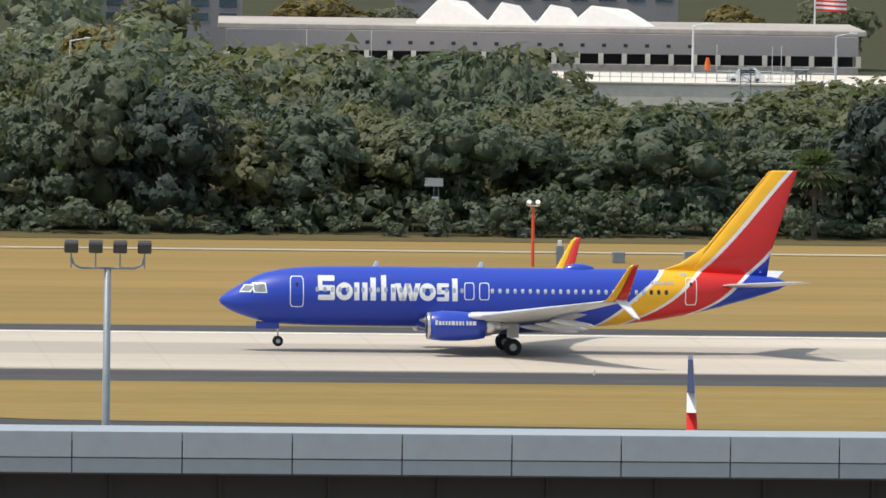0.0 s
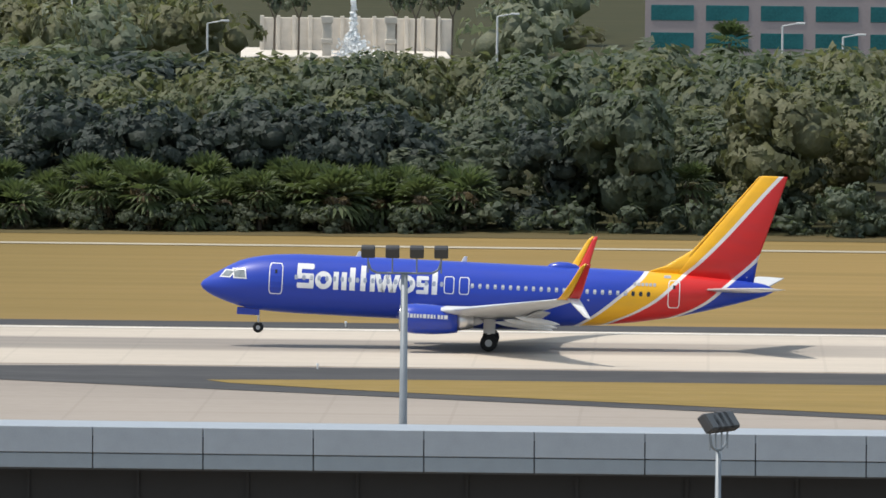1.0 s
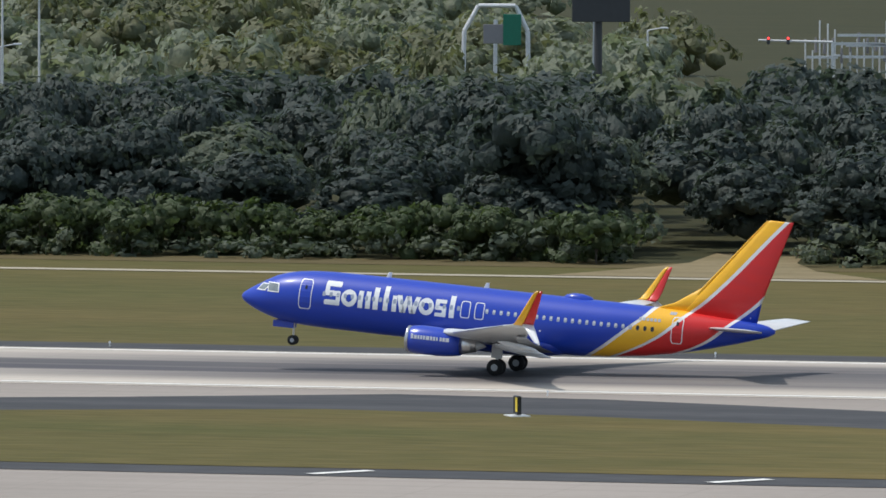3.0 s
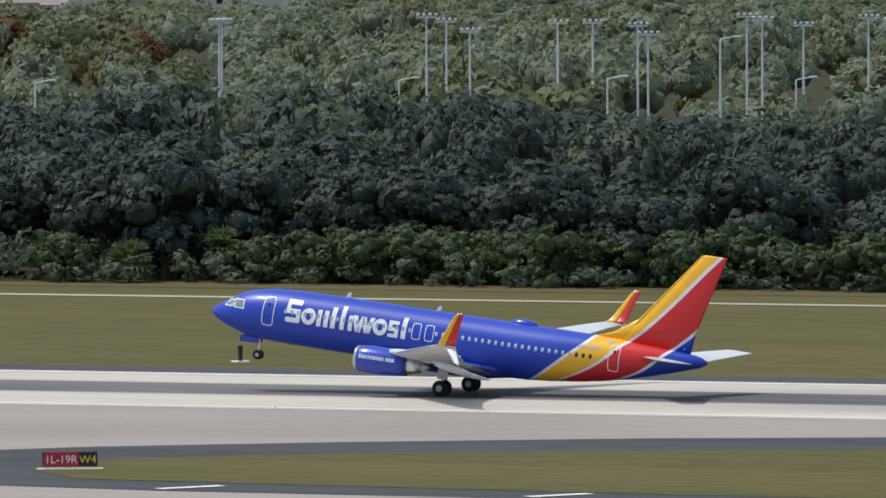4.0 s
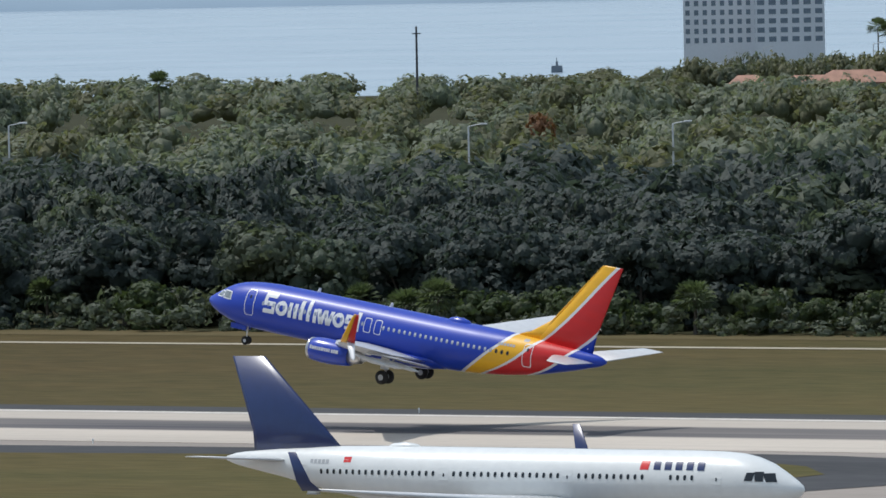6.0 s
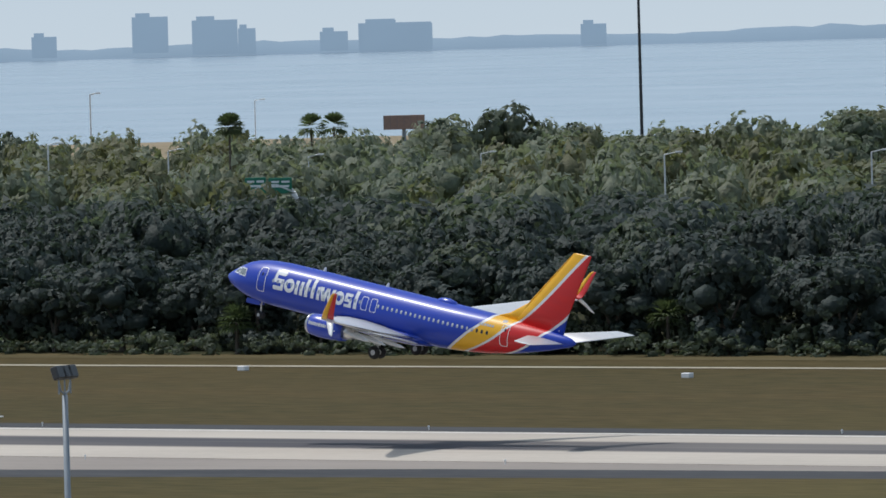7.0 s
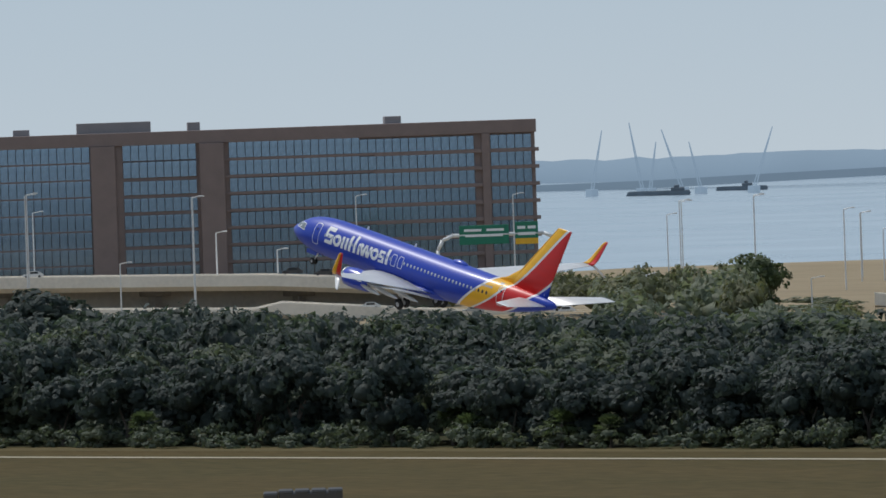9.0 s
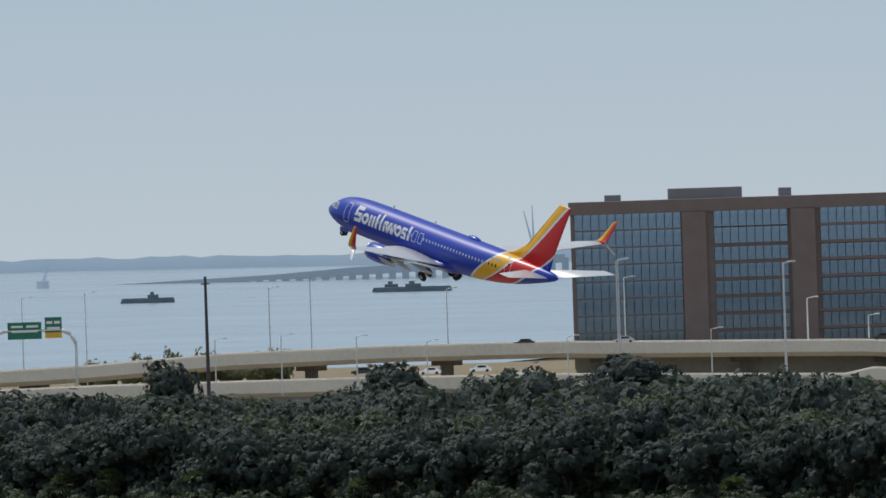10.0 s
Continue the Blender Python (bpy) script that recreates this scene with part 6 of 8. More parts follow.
def house(h0, e_ridge, h1, e_eave, r, mat, label):
    ob = thing("house", facing(h0, r), label, "house", "houses beyond the woods")
    w = r * math.tan(radians(h1 - h0))
    zr, ze = EYE_Z + r * math.tan(radians(e_ridge)), EYE_Z + r * math.tan(radians(e_eave))
    part("wall", boxes((0.4, w - 0.4, 0.4, 11, 0, ze)), PALE_CONCRETE, ob)
    bm = bmesh.new()
    p = [bm.verts.new(c) for c in ((-0.4, -0.4, ze), (w + 0.4, -0.4, ze), (w + 0.4, 12, ze), (-0.4, 12, ze), (w * 0.25, 5.8, zr), (w * 0.75, 5.8, zr))]
    for f in ((0, 1, 5, 4), (1, 2, 5), (2, 3, 4, 5), (3, 0, 4), (3, 2, 1, 0)):
        bm.faces.new([p[i] for i in f])
    part("roof", bm, mat, ob)
    for k in range(3):
        part("window", boxes((w * (0.15 + 0.3 * k), w * (0.15 + 0.3 * k) + 1.4, 0.3, 0.45, ze - 2.2, ze - 0.7)), GLASS, ob)


for i, (a, b, y0, y1) in enumerate(((540, 620, 8, 38), (590, 690, -4, 26), (700, 770, 4, 28), (820, 910, -6, 22), (870, 960, 12, 44), (940, 1010, 20, 48), (1000, 1080, -8, 20), (1110, 1210, 16, 40), (1180, 1300, -2, 30), (1215, 1290, 10, 44), (1310, 1400, -6, 20))):
    house((-25.305, -0.759)[0] + (a - 540) * 0.00342, (-25.305, -0.759)[1] - (y0 - 8) * 0.00342, (-25.305, -0.759)[0] + (b - 540) * 0.00342, (-25.305, -0.759)[1] - (y1 - 8) * 0.00342, 2150 + 15 * (i % 4), ROOF_GREY if i % 3 else ROOF_TILE, "house with a hipped brown roof among trees")
for a, b, y0, y1 in ((590, 700, 118, 134), (650, 790, 110, 132), (700, 800, 114, 134), (500, 570, 116, 134)):
    house((-31.229, -0.827)[0] + (a - 590) * 0.00342, (-31.229, -0.827)[1] - (y0 - 118) * 0.00342, (-31.229, -0.827)[0] + (b - 590) * 0.00342, (-31.229, -0.827)[1] - (y1 - 118) * 0.00342, 2250, ROOF_TILE, "house with an orange tile roof among trees")

# wooded spit before the hotel
spit = []
for i in range(150):
    h = rng.uniform(-32.9, -28.3)
    r = rng.uniform(2452, 2600) if h > -32.3 else rng.uniform(2452, 2510)
    x, y = polar(h, r)
    spit.append((x, y, max(0, bay_height(h, r) - 0.5), rng.uniform(0.5, 0.8), rng.uniform(0.3, 0.55), rng.uniform(0, 6), rng.integers(0, 6)))
joined_woods("woods", FAR, spit, OLIVE_SUNLIT, "low mangrove spit at the bay's edge")

# wooded ground before the hotels and apartments
shore_rows = {True: [], False: []}
for i in range(230):
    h = rng.uniform(-31.9, -24.2)
    r = rng.uniform(2270, 2350)
    x, y = polar(h, r)
    e = rng.uniform(-0.78, -0.67) if h < -29 else rng.uniform(-0.87, -0.77)
    top = EYE_Z + r * math.tan(radians(e))
    shore_rows[i % 3 > 0].append((x, y, 0.2, rng.uniform(0.45, 0.8), top / 8.6, rng.uniform(0, 6.28), rng.integers(0, 8)))
joined_woods("woods", FAR, shore_rows[True], OLIVE_SUNLIT, "green trees before the waterfront buildings")
joined_woods("woods", FAR, shore_rows[False], OAK, "darker trees before the waterfront buildings")

# coloured and shapely single trees beyond the belt


def far_tree(h, e_top, r, mat, wide=1.0, label="round tree in the woodland", shape=None):
    top = at_angle(h, e_top, r)
    v, q, n = FRONT[int(rng.integers(0, 8))] if shape is None else shape
    ob = thing("tree", facing(h, r), label, "tree", "single trees beyond the belt")
    s = max(0.5, top.z / 9.6)
    me = mesh_np("crown", v * np.array([s * wide, s * wide, s]), q, mat, n)
    c = new("crown", me)
    c.parent = ob
    t = new("trunk", TRUNK)
    t.parent = ob
    return ob


for h, e, r, m, w, lab in ((-24.058, -0.948, 1750, RUST, 1.1, "rust-red tree in autumn colour"), (-23.307, -1.040, 1550, RUST, 0.9, "rust-red tree in autumn colour"), (-23.222, -1.075, 1560, RUST, 0.8, "rust-red tree in autumn colour"), (-23.684, -1.157, 1500, YELLOWING, 0.6, "yellow-leaved tree in the woodland"), (-23.513, -1.220, 1480, YELLOWING, 0.7, "yellow-leaved tree in the woodland"), (-26.434, -0.850, 2000, YELLOWING, 1.3, "orange-tinged tree in the woodland"), (-24.351, -1.219, 1420, OAK, 1.1, "round green tree in the woodland"), (-19.960, -1.319, 1350, YELLOWING, 0.6, "yellow-leaved tree in the woodland"), (-21.618, -1.188, 1350, OAK_CLOUD_SHADED, 1.0, "dark round tree in the woodland"), (-32.685, -1.008, 1500, RUST, 0.5, "browned conifer in the woodland"), (3.124, -1.526, 1035, YELLOWING, 1.1, "yellow-brown tree behind the wood"), (3.296, -1.599, 1010, YELLOWING, 1.2, "yellow-brown tree behind the wood"), (4.421, -1.344, 1250, YELLOWING, 1.6, "yellow-green tree behind the garage"), (4.866, -1.392, 1260, OLIVE_SUNLIT, 1.4, "olive tree behind the garage"), (6.951, -1.351, 1260, YELLOWING, 1.2, "yellow-green tree behind the garage"), (7.566, -1.324, 1260, OLIVE_SUNLIT, 1.4, "olive tree behind the garage"), (-6.639, -1.414, 1120, YELLOWING, 1.0, "yellowing tree behind the wood"), (-5.442, -1.384, 1120, YELLOWING, 1.2, "yellowing tree behind the wood"), (-4.587, -1.386, 1110, OLIVE_SUNLIT, 1.2, "sunlit olive tree behind the wood"), (-4.074, -1.370, 1110, OLIVE_SUNLIT, 1.1, "sunlit olive tree behind the wood"), (-6.698, -1.362, 1110, YELLOWING, 0.8, "yellowing tree behind the wood"), (-12.082, -1.363, 1080, OLIVE_SUNLIT, 1.5, "sunlit olive tree behind the wood"), (-11.154, -2.023, 840, YELLOWING, 0.75, "browning tree at the wood's edge"), (-45.160, -0.789, 1800, SCRUB, 0.55, "bright green tree by the highway"), (-45.201, -0.784, 1780, SCRUB, 0.9, "bright green tree by the highway"), (-38.095, -0.664, 1750, OAK, 0.8, "tall dark pine above the woodland"), (-37.654, -0.795, 1760, OAK, 0.7, "tall dark pine above the woodland"), (-35.960, -0.788, 1760, OAK, 0.9, "tall dark pine above the woodland"), (-38.476, -0.753, 1740, OAK, 1.1, "tall dark pine above the woodland"), (-41.092, -0.753, 1740, OAK, 0.8, "pine above the woodland"), (-52.331, -0.786, 1590, OAK_CLOUD_SHADED, 0.7, "dark tree rising over the wood"), (-50.999, -0.851, 1580, OAK_CLOUD_SHADED, 0.9, "dark tree rising over the wood"), (-50.977, -0.847, 1590, OAK_CLOUD_SHADED, 0.9, "dark tree rising over the wood"), (-49.527, -0.845, 1580, OAK_CLOUD_SHADED, 1.2, "dark tree rising over the wood")):
    far_tree(h, e, r, m, w, lab)
for h, e, r in ((-39.772, -0.730, 1700), (-39.277, -0.746, 1720), (-39.140, -0.743, 1730), (-39.774, -0.730, 1700), (-43.432, -0.870, 2100), (-42.843, -0.862, 2050), (-30.625, -0.508, 2350), (-30.557, -0.536, 2340), (-29.960, -1.736, 860), (0.108, -1.560, 1080), (-34.979, -0.755, 1800)):
    top = at_angle(h, e, r)
    x, y = polar(h, r)
    palm(x, y, max(3, top.z - 1.5), 1.3 if r > 1000 else 0.9, skirt=False, label="tall fan palm rising over the trees")
for h, e, r, w in ((-30.548, -0.605, 2350, 3.0), (-29.807, -0.644, 2350, 2.4), (-29.272, -1.028, 1500, 1.7), (-28.974, -1.006, 1500, 1.6), (-28.805, -1.094, 1450, 2.0), (-29.278, -1.032, 1500, 1.6), (-29.895, -1.157, 1480, 2.2)):
    top = at_angle(h, e, r)
    v, q, n = FRONT[int(rng.integers(0, 8))]
    taper = np.clip(1.15 - v[:, 2] / 9.6, 0.12, 1.0) * w / 3.6
    v = np.stack([v[:, 0] * taper, v[:, 1] * taper, v[:, 2] * top.z / 9.4], 1)
    me = mesh_np("crown", v, q, OAK_CLOUD_SHADED, n)
    ob = thing("cypress", facing(h, r), "dark narrow conifer above the woodland", "tree", "conifers")
    c = new("crown", me)
    c.parent = ob
    t = new("trunk", TRUNK)
    t.parent, t.scale = ob, (0.5, 0.5, 0.4)

# ---- buildings just beyond the wood ----
garage = thing("parking_garage", facing((3.877, -1.584)[0], 1150), "long low grey parking garage with dark openings", "building")
gw = 1150 * math.tan(radians((7.706, -1.561)[0] - (3.877, -1.584)[0]))
gz = lambda y: EYE_Z + 1150 * math.tan(radians((5.242, -1.359)[1] - y * 0.00342))
part("upper_wall", boxes((0, gw, 0, 30, gz(92), gz(56)), bevel=0.05), GREY_STUCCO, garage, "grey upper wall")
part("roof_deck", boxes((-1, gw + 1, 0.4, 32, gz(56), gz(46)), bevel=0.1), WALL_CONCRETE, garage, "pale concrete roof edge")
part("lower_wall", boxes((0, gw, 0, 30, 0, gz(110)), bevel=0.05), WALL_CONCRETE, garage)
# Near-black block stands for the shade between the columns.
part("interior_shade", boxes((0.5, gw - 0.5, 3, 29, gz(111), gz(91))), DARK, garage, "parking level coloured near-black for its shade")
for k in range(28):
    x = gw * k / 27
    part("column", boxes((x - 0.3, x + 0.3, -0.05, 0.6, gz(111), gz(91))), PALE_CONCRETE, garage)
for k in range(16):
    x = gw * (0.22 + 0.034 * k)
    part("stair_opening", boxes((x, x + 0.5, -0.03, 0.1, gz(80), gz(74))), DARK, garage)
gx = lambda x: gw * (x - 400) / 1120
for x0, x1, yt, yb, pk in ((735, 880, 0, 52, 780), (860, 962, 6, 56, 890), (945, 1052, 9, 60, 978), (1000, 1196, 10, 64, 1050)):
    tn = thing("tent_roof", facing((3.877, -1.584)[0], 1155), "white peaked tent roof above the garage", "tent", "tents on the garage")
    bm = bmesh.new()
    P = [bm.verts.new(c) for c in ((gx(x0), 2, gz(yb)), (gx(x1), 2, gz(yb)), (gx(x1), 12, gz(yb)), (gx(x0), 12, gz(yb)), (gx(pk), 4, gz(yt)), (gx(pk) + (gx(x1) - gx(x0)) * 0.35, 10, gz(yt + 8)))]
    for f in ((0, 1, 4), (1, 5, 4), (1, 2, 5), (2, 3, 4, 5), (3, 0, 4)):
        bm.faces.new([P[i] for i in f])
    part("canopy", bm, TENT, tn)
    part("valance", boxes((gx(x0), gx(x1), 1.9, 2.0, gz(yb + 3), gz(yb)), bevel=0.01), TENT, tn)
    for q in (x0 + 4, x1 - 4):
        part("post", rods(((gx(q), 2.2, gz(56)), (gx(q), 2.2, gz(yb)), 0.1, 0.1), n=6), PIPE_WHITE, tn)
road_w = facing((5.882, -1.863)[0], 1105)
rw2 = 1105 * math.tan(radians((7.369, -1.840)[0] - (5.882, -1.863)[0]))
hz = lambda y: EYE_Z + 1105 * math.tan(radians((6.609, -1.339)[1] - y * 0.00342))
slab("service_wall", boxes((0, rw2, 0, 1, 0, hz(150)), (-0.2, rw2 + 0.2, -0.2, 1.2, hz(150), hz(146)), bevel=0.05), PALE_CONCRETE, road_w, "pale concrete wall below the garage road", "wall")
slab("garage_road", boxes((-30, rw2 + 30, 1, 42, hz(148) - 0.5, hz(146) - 0.2)), PALE_CONCRETE, road_w, "pale concrete road before the garage", "road", "structure")
rail = thing("guard_rail", road_w, "thin pale steel guard rail along the road", "rail")
for k in range(24):
    x = rw2 * k / 23
    part("post", boxes((x - 0.05, x + 0.05, 0.3, 0.4, hz(146), hz(128))), PIPE_WHITE, rail)
part("top_rail", boxes((0, rw2, 0.3, 0.4, hz(130), hz(128)), (0, rw2, 0.3, 0.4, hz(138), hz(137))), PIPE_WHITE, rail)
h, e = 6.908, -1.834
vehicle(h, e, 1115, WHITE, 4.6, 1.7, "white car on the garage road")
cone = thing("orange_marker", facing(*((6.794, -1.760)[0:1]), 1112, at_angle(6.794, -1.760, 1112).z), "bright orange barrier drum by the road", "barrier")
part("drum", rods(((0, 0, 0), (0, 0, 1.0), 0.34, 0.3), ((0, 0, 1.0), (0, 0, 1.45), 0.24, 0.18), n=12), plain("orange_plastic", (0.75, 0.14, 0.02), 0.5), cone)
# lattice approach-light towers standing in the wood
for h, e, hb, eb in ((4.542, -1.694, 4.532, -1.958), (7.026, -1.750, 7.004, -2.092), (7.361, -1.755, 7.355, -2.028)):
    r = behind_wood(h)
    z1, z0 = at_angle(h, e, r).z, 0.0
    tw = thing("lattice_tower", facing(h, r), "grey steel lattice tower with a lamp frame", "tower", "approach light towers")
    for x in (-0.6, 0.6):
        for y in (-0.6, 0.6):
            part("leg", rods(((x, y, z0), (x * 0.9, y * 0.9, z1), 0.07, 0.06), n=6), STEEL, tw)
    br = []
    for k in range(10):
        za, zb = z1 * k / 10, z1 * (k + 1) / 10
        s = 1 if k % 2 else -1
        br += [((-0.6 * s, -0.6, za), (0.6 * s, -0.6, zb), 0.04, 0.04), ((-0.6, -0.6 * s, za), (-0.6, 0.6 * s, zb), 0.04, 0.04), ((0.6, -0.6 * s, za), (0.6, 0.6 * s, zb), 0.04, 0.04)]
    part("bracing", rods(*br, n=5), STEEL, tw)
    part("platform", boxes((-0.9, 0.9, -0.9, 0.9, z1, z1 + 0.12), bevel=0.02), STEEL, tw)
    part("lamp_frame", rods(((-3.2, 0, z1 - 0.3), (3.9, 0, z1 - 0.3), 0.05, 0.05), ((-3.2, 0, z1 - 1.4), (3.9, 0, z1 - 1.4), 0.05, 0.05), *[((-3.2 + 1.42 * k, 0, z1 - 1.4), (-3.2 + 1.42 * k, 0, z1 + (2.6 if k in (0, 5) else -0.1)), 0.05, 0.05) for k in range(6)], n=6), PIPE_WHITE, tw)
# flag on its pole
h, e = 7.438, -1.258
fl = thing("flagpole", facing(h, 1180), "flagpole with a red and white striped flag", "flag")
fz = at_angle(h, e, 1180).z
part("pole", rods(((0, 0, 0), (0, 0, fz + 1), 0.16, 0.1), n=8), PIPE_WHITE, fl)
for k in range(7):
    verts, faces = [], []
    for i in range(9):
        w = 0.25 * math.sin(i * 0.9)
        verts += [(0.1 + i * 0.48, w, fz - 0.8 - k * 0.28 - 0.02 * i), (0.1 + i * 0.48, w, fz - 0.8 - (k + 1) * 0.28 - 0.02 * i)]
        if i:
            q = 2 * i
            faces.append((q - 2, q - 1, q + 1, q))
    mesh_part("stripe", verts, faces, WHITE if k % 2 else RED_GLOSS, fl)

# pink office with teal windows
tower("office_block", -0.405, -0.821, 2.248, -1.713, 1170, PINK_STUCCO, TEAL_GLASS, 8, 5, "pinkish office block with teal windows", 26, 0.78)
slab("teal_canopy", boxes((0, 2.4, 0, 3, 0, EYE_Z + 1150 * math.tan(radians((0.025, -1.739)[1]))), bevel=0.05), TEAL_GLASS, facing((-0.010, -1.739)[0], 1150), "low teal entrance canopy", "canopy")
slab("teal_canopy", boxes((0, 2.4, 0, 3, 0, EYE_Z + 1150 * math.tan(radians((1.170, -1.746)[1]))), bevel=0.05), TEAL_GLASS, facing((1.129, -1.747)[0], 1150), "low teal entrance canopy", "canopy")
tower("office_block", 2.943, -1.225, 3.972, -1.526, 1300, GREY_STUCCO, CURTAIN, 6, 3, "brown-grey building among trees")
tower("garage_annex", 4.898, -1.228, 6.610, -1.366, 1320, GREY_STUCCO, CURTAIN, 10, 2, "grey terminal building behind the garage")
# white round-fronted building
wb = thing("white_pavilion", facing((-9.935, -1.430)[0], 1250), "white flat-roofed pavilion with a glass band", "building")
ww = 1250 * math.tan(radians((-9.074, -1.421)[0] - (-9.935, -1.430)[0]))
wz = lambda y: EYE_Z + 1250 * math.tan(radians((-9.570, -1.392)[1] - y * 0.00342))
part("wall", boxes((0, ww, 0, 16, 0, wz(10)), bevel=0.3), WHITE, wb, "white walls")
part("glass_band", boxes((1, ww - 1, -0.12, 0.2, wz(48), wz(30)), bevel=0.02), TEAL_GLASS, wb, "glass band")
for k in range(9):
    part("mullion", boxes((1 + (ww - 2) * k / 8 - 0.15, 1 + (ww - 2) * k / 8 + 0.15, -0.2, 0, wz(48), wz(30))), WHITE, wb)
part("annex", boxes((ww, ww + 13, 2, 15, 0, wz(33)), (-7.5, 0, 2, 15, 0, wz(18)), bevel=0.1), PALE_CONCRETE, wb, "pale annex")
part("roof_edge", boxes((-0.5, ww + 0.5, -0.5, 16.5, wz(12), wz(5)), bevel=0.1), WHITE, wb)
# fountain plaza
FZ = lambda y: EYE_Z + 1130 * math.tan(radians((-2.189, -1.400)[1] - y * 0.00342))
plz = facing((-2.751, -1.747)[0], 1130)
pw = 1130 * math.tan(radians((-1.707, -1.737)[0] - (-2.751, -1.747)[0]))
slab("plaza", boxes((-2, pw + 3, -2, 60, 0, FZ(112)), bevel=0.05), PALE_CONCRETE, plz, "pale paved plaza", "plaza", "structure")
slab("basin_wall", boxes((1, pw, -1.5, 0, FZ(125), FZ(100)), bevel=0.1), PALE_CONCRETE, plz, "pale basin wall of the fountain", "wall")
for x in (570, 683):
    q = thing("stone_pillar", facing((-2.751, -1.747)[0], 1131), "pale square stone pillar beside the fountain", "pillar", "fountain pillars")
    px = pw * (x - 455) / 305
    part("shaft", boxes((px, px + 1.1, 0, 1.1, FZ(112), FZ(38)), bevel=0.06), PALE_CONCRETE, q)
    part("capital", boxes((px - 0.2, px + 1.3, -0.2, 1.3, FZ(42), FZ(30)), (px - 0.15, px + 1.25, -0.15, 1.25, FZ(78), FZ(70)), bevel=0.05), PALE_CONCRETE, q)
SPRAY, snt, sb = material("water_spray", 0.4)
sb.inputs["Base Color"].default_value = (0.85, 0.88, 0.9, 1)
sb.inputs["Alpha"].default_value = 0.85
ft = thing("fountain", facing((-2.169, -1.742)[0], 1132), "white fountain jet with falling spray", "fountain")
rf = np.random.default_rng(5)
for nm, n, spread, y0 in (("jet", 900, 0.30, -60), ("spray", 1300, 1.7, 55)):
    k = rf.uniform(0, 1, n)
    z = FZ(112) + (FZ(y0) - FZ(112)) * k
    rad = spread * (1 - k) ** 0.8 * np.abs(rf.normal(0, 1, n)) + 0.06
    a = rf.uniform(0, 6.28, n)
    P = np.stack([rad * np.cos(a), rad * np.sin(a), z], 1)
    nv = np.tile(np.array([[0.0, -1.0, 0.1]]), (n, 1))
    v, q = leaf_quads(P, nv, 0.22, rf, 0.4)
    ob = new(nm, mesh_np(nm, v, q, SPRAY))
    ob.parent = ft
h, e = -2.568, -1.903
vehicle(h, e, 1050, WHITE, 3.9, 1.4, "white car partly hidden by the wood")
# sunlit wall behind the plaza
slab("sunlit_wall", boxes((0, 24, 0, 1, 0, FZ(52)), *[(2.0 * k, 2.0 * k + 0.5, -0.4, 0, 0, FZ(48)) for k in range(12)], bevel=0.05), PALE_CONCRETE, facing((-2.735, -1.576)[0], 1180), "pale wall behind the fountain", "wall")
for i, x in enumerate((485, 528, 735, 772, 700, 800)):
    hd, rr = (-2.651, -1.405)[0] + (x - 485) * 0.00342, 1140 + 3 * i
    ob = thing("plaza_tree", facing(hd, rr), "slender bare-stemmed tree on the plaza", "tree", "trees on the plaza")
    part("trunk", rods(((0, 0, 0), (0.1, 0, FZ(40)), 0.16, 0.12), ((0.1, 0, FZ(40)), (0.9, 0.2, FZ(5)), 0.1, 0.06), ((0.1, 0, FZ(40)), (-0.8, 0, FZ(8)), 0.1, 0.06), n=6), BARK, ob)
    v, q, n = BUSH[i % 4]
    c = new("crown", mesh_np("crown", v * np.array([0.55, 0.55, 0.9]) + np.array([0, 0, FZ(22)]), q, OAK, n))
    c.parent = ob
# substation of steel frames
sub = thing("substation", facing((-13.588, -1.545)[0], 1250), "tangle of grey substation frames and insulators", "substation")
SZ = lambda y: EYE_Z + 1250 * math.tan(radians((-13.111, -1.201)[1] - y * 0.00342))
sw = 1250 * math.tan(radians((-12.322, -1.538)[0] - (-13.588, -1.545)[0]))
for i in range(22):
    x = sw * (0.25 + 0.75 * i / 21)
    part("post", rods(((x, 6 * (i % 3), 0), (x, 6 * (i % 3), SZ(rng.uniform(15, 70))), 0.14, 0.12), n=6), PIPE_WHITE, sub)
for i in range(9):
    y = rng.uniform(40, 95)
    x = sw * rng.uniform(0.25, 0.8)
    part("beam", boxes((x, x + sw * rng.uniform(0.1, 0.25), -0.2, 0.2, SZ(y), SZ(y) + 0.35)), PIPE_WHITE, sub)
for i in range(18):
    x = sw * (0.3 + 0.7 * i / 17)
    zc = SZ(rng.uniform(60, 95))
    part("insulator", rods(((x, 2, zc), (x, 2, zc + 2.0), 0.22, 0.16), n=8), GREY_STUCCO, sub)
h, e = -13.555, -1.363
sig = thing("signal_arm", facing(h, 1150), "traffic signal arm with red lamps", "traffic signal")
part("arm", rods(((0, 0, at_angle(h, e, 1150).z), (9, 0, at_angle(h, e, 1150).z - 0.2), 0.12, 0.16), ((9, 0, at_angle(h, e, 1150).z - 0.2), (9, 0, 0), 0.18, 0.22), n=8), PIPE_WHITE, sig)
RED_LAMP, rnt, rb = material("red_signal", 0.4)
rb.inputs["Base Color"].default_value = (0.6, 0.02, 0.02, 1)
rb.inputs["Emission Color"].default_value = (1, 0.05, 0.04, 1)
rb.inputs["Emission Strength"].default_value = 3
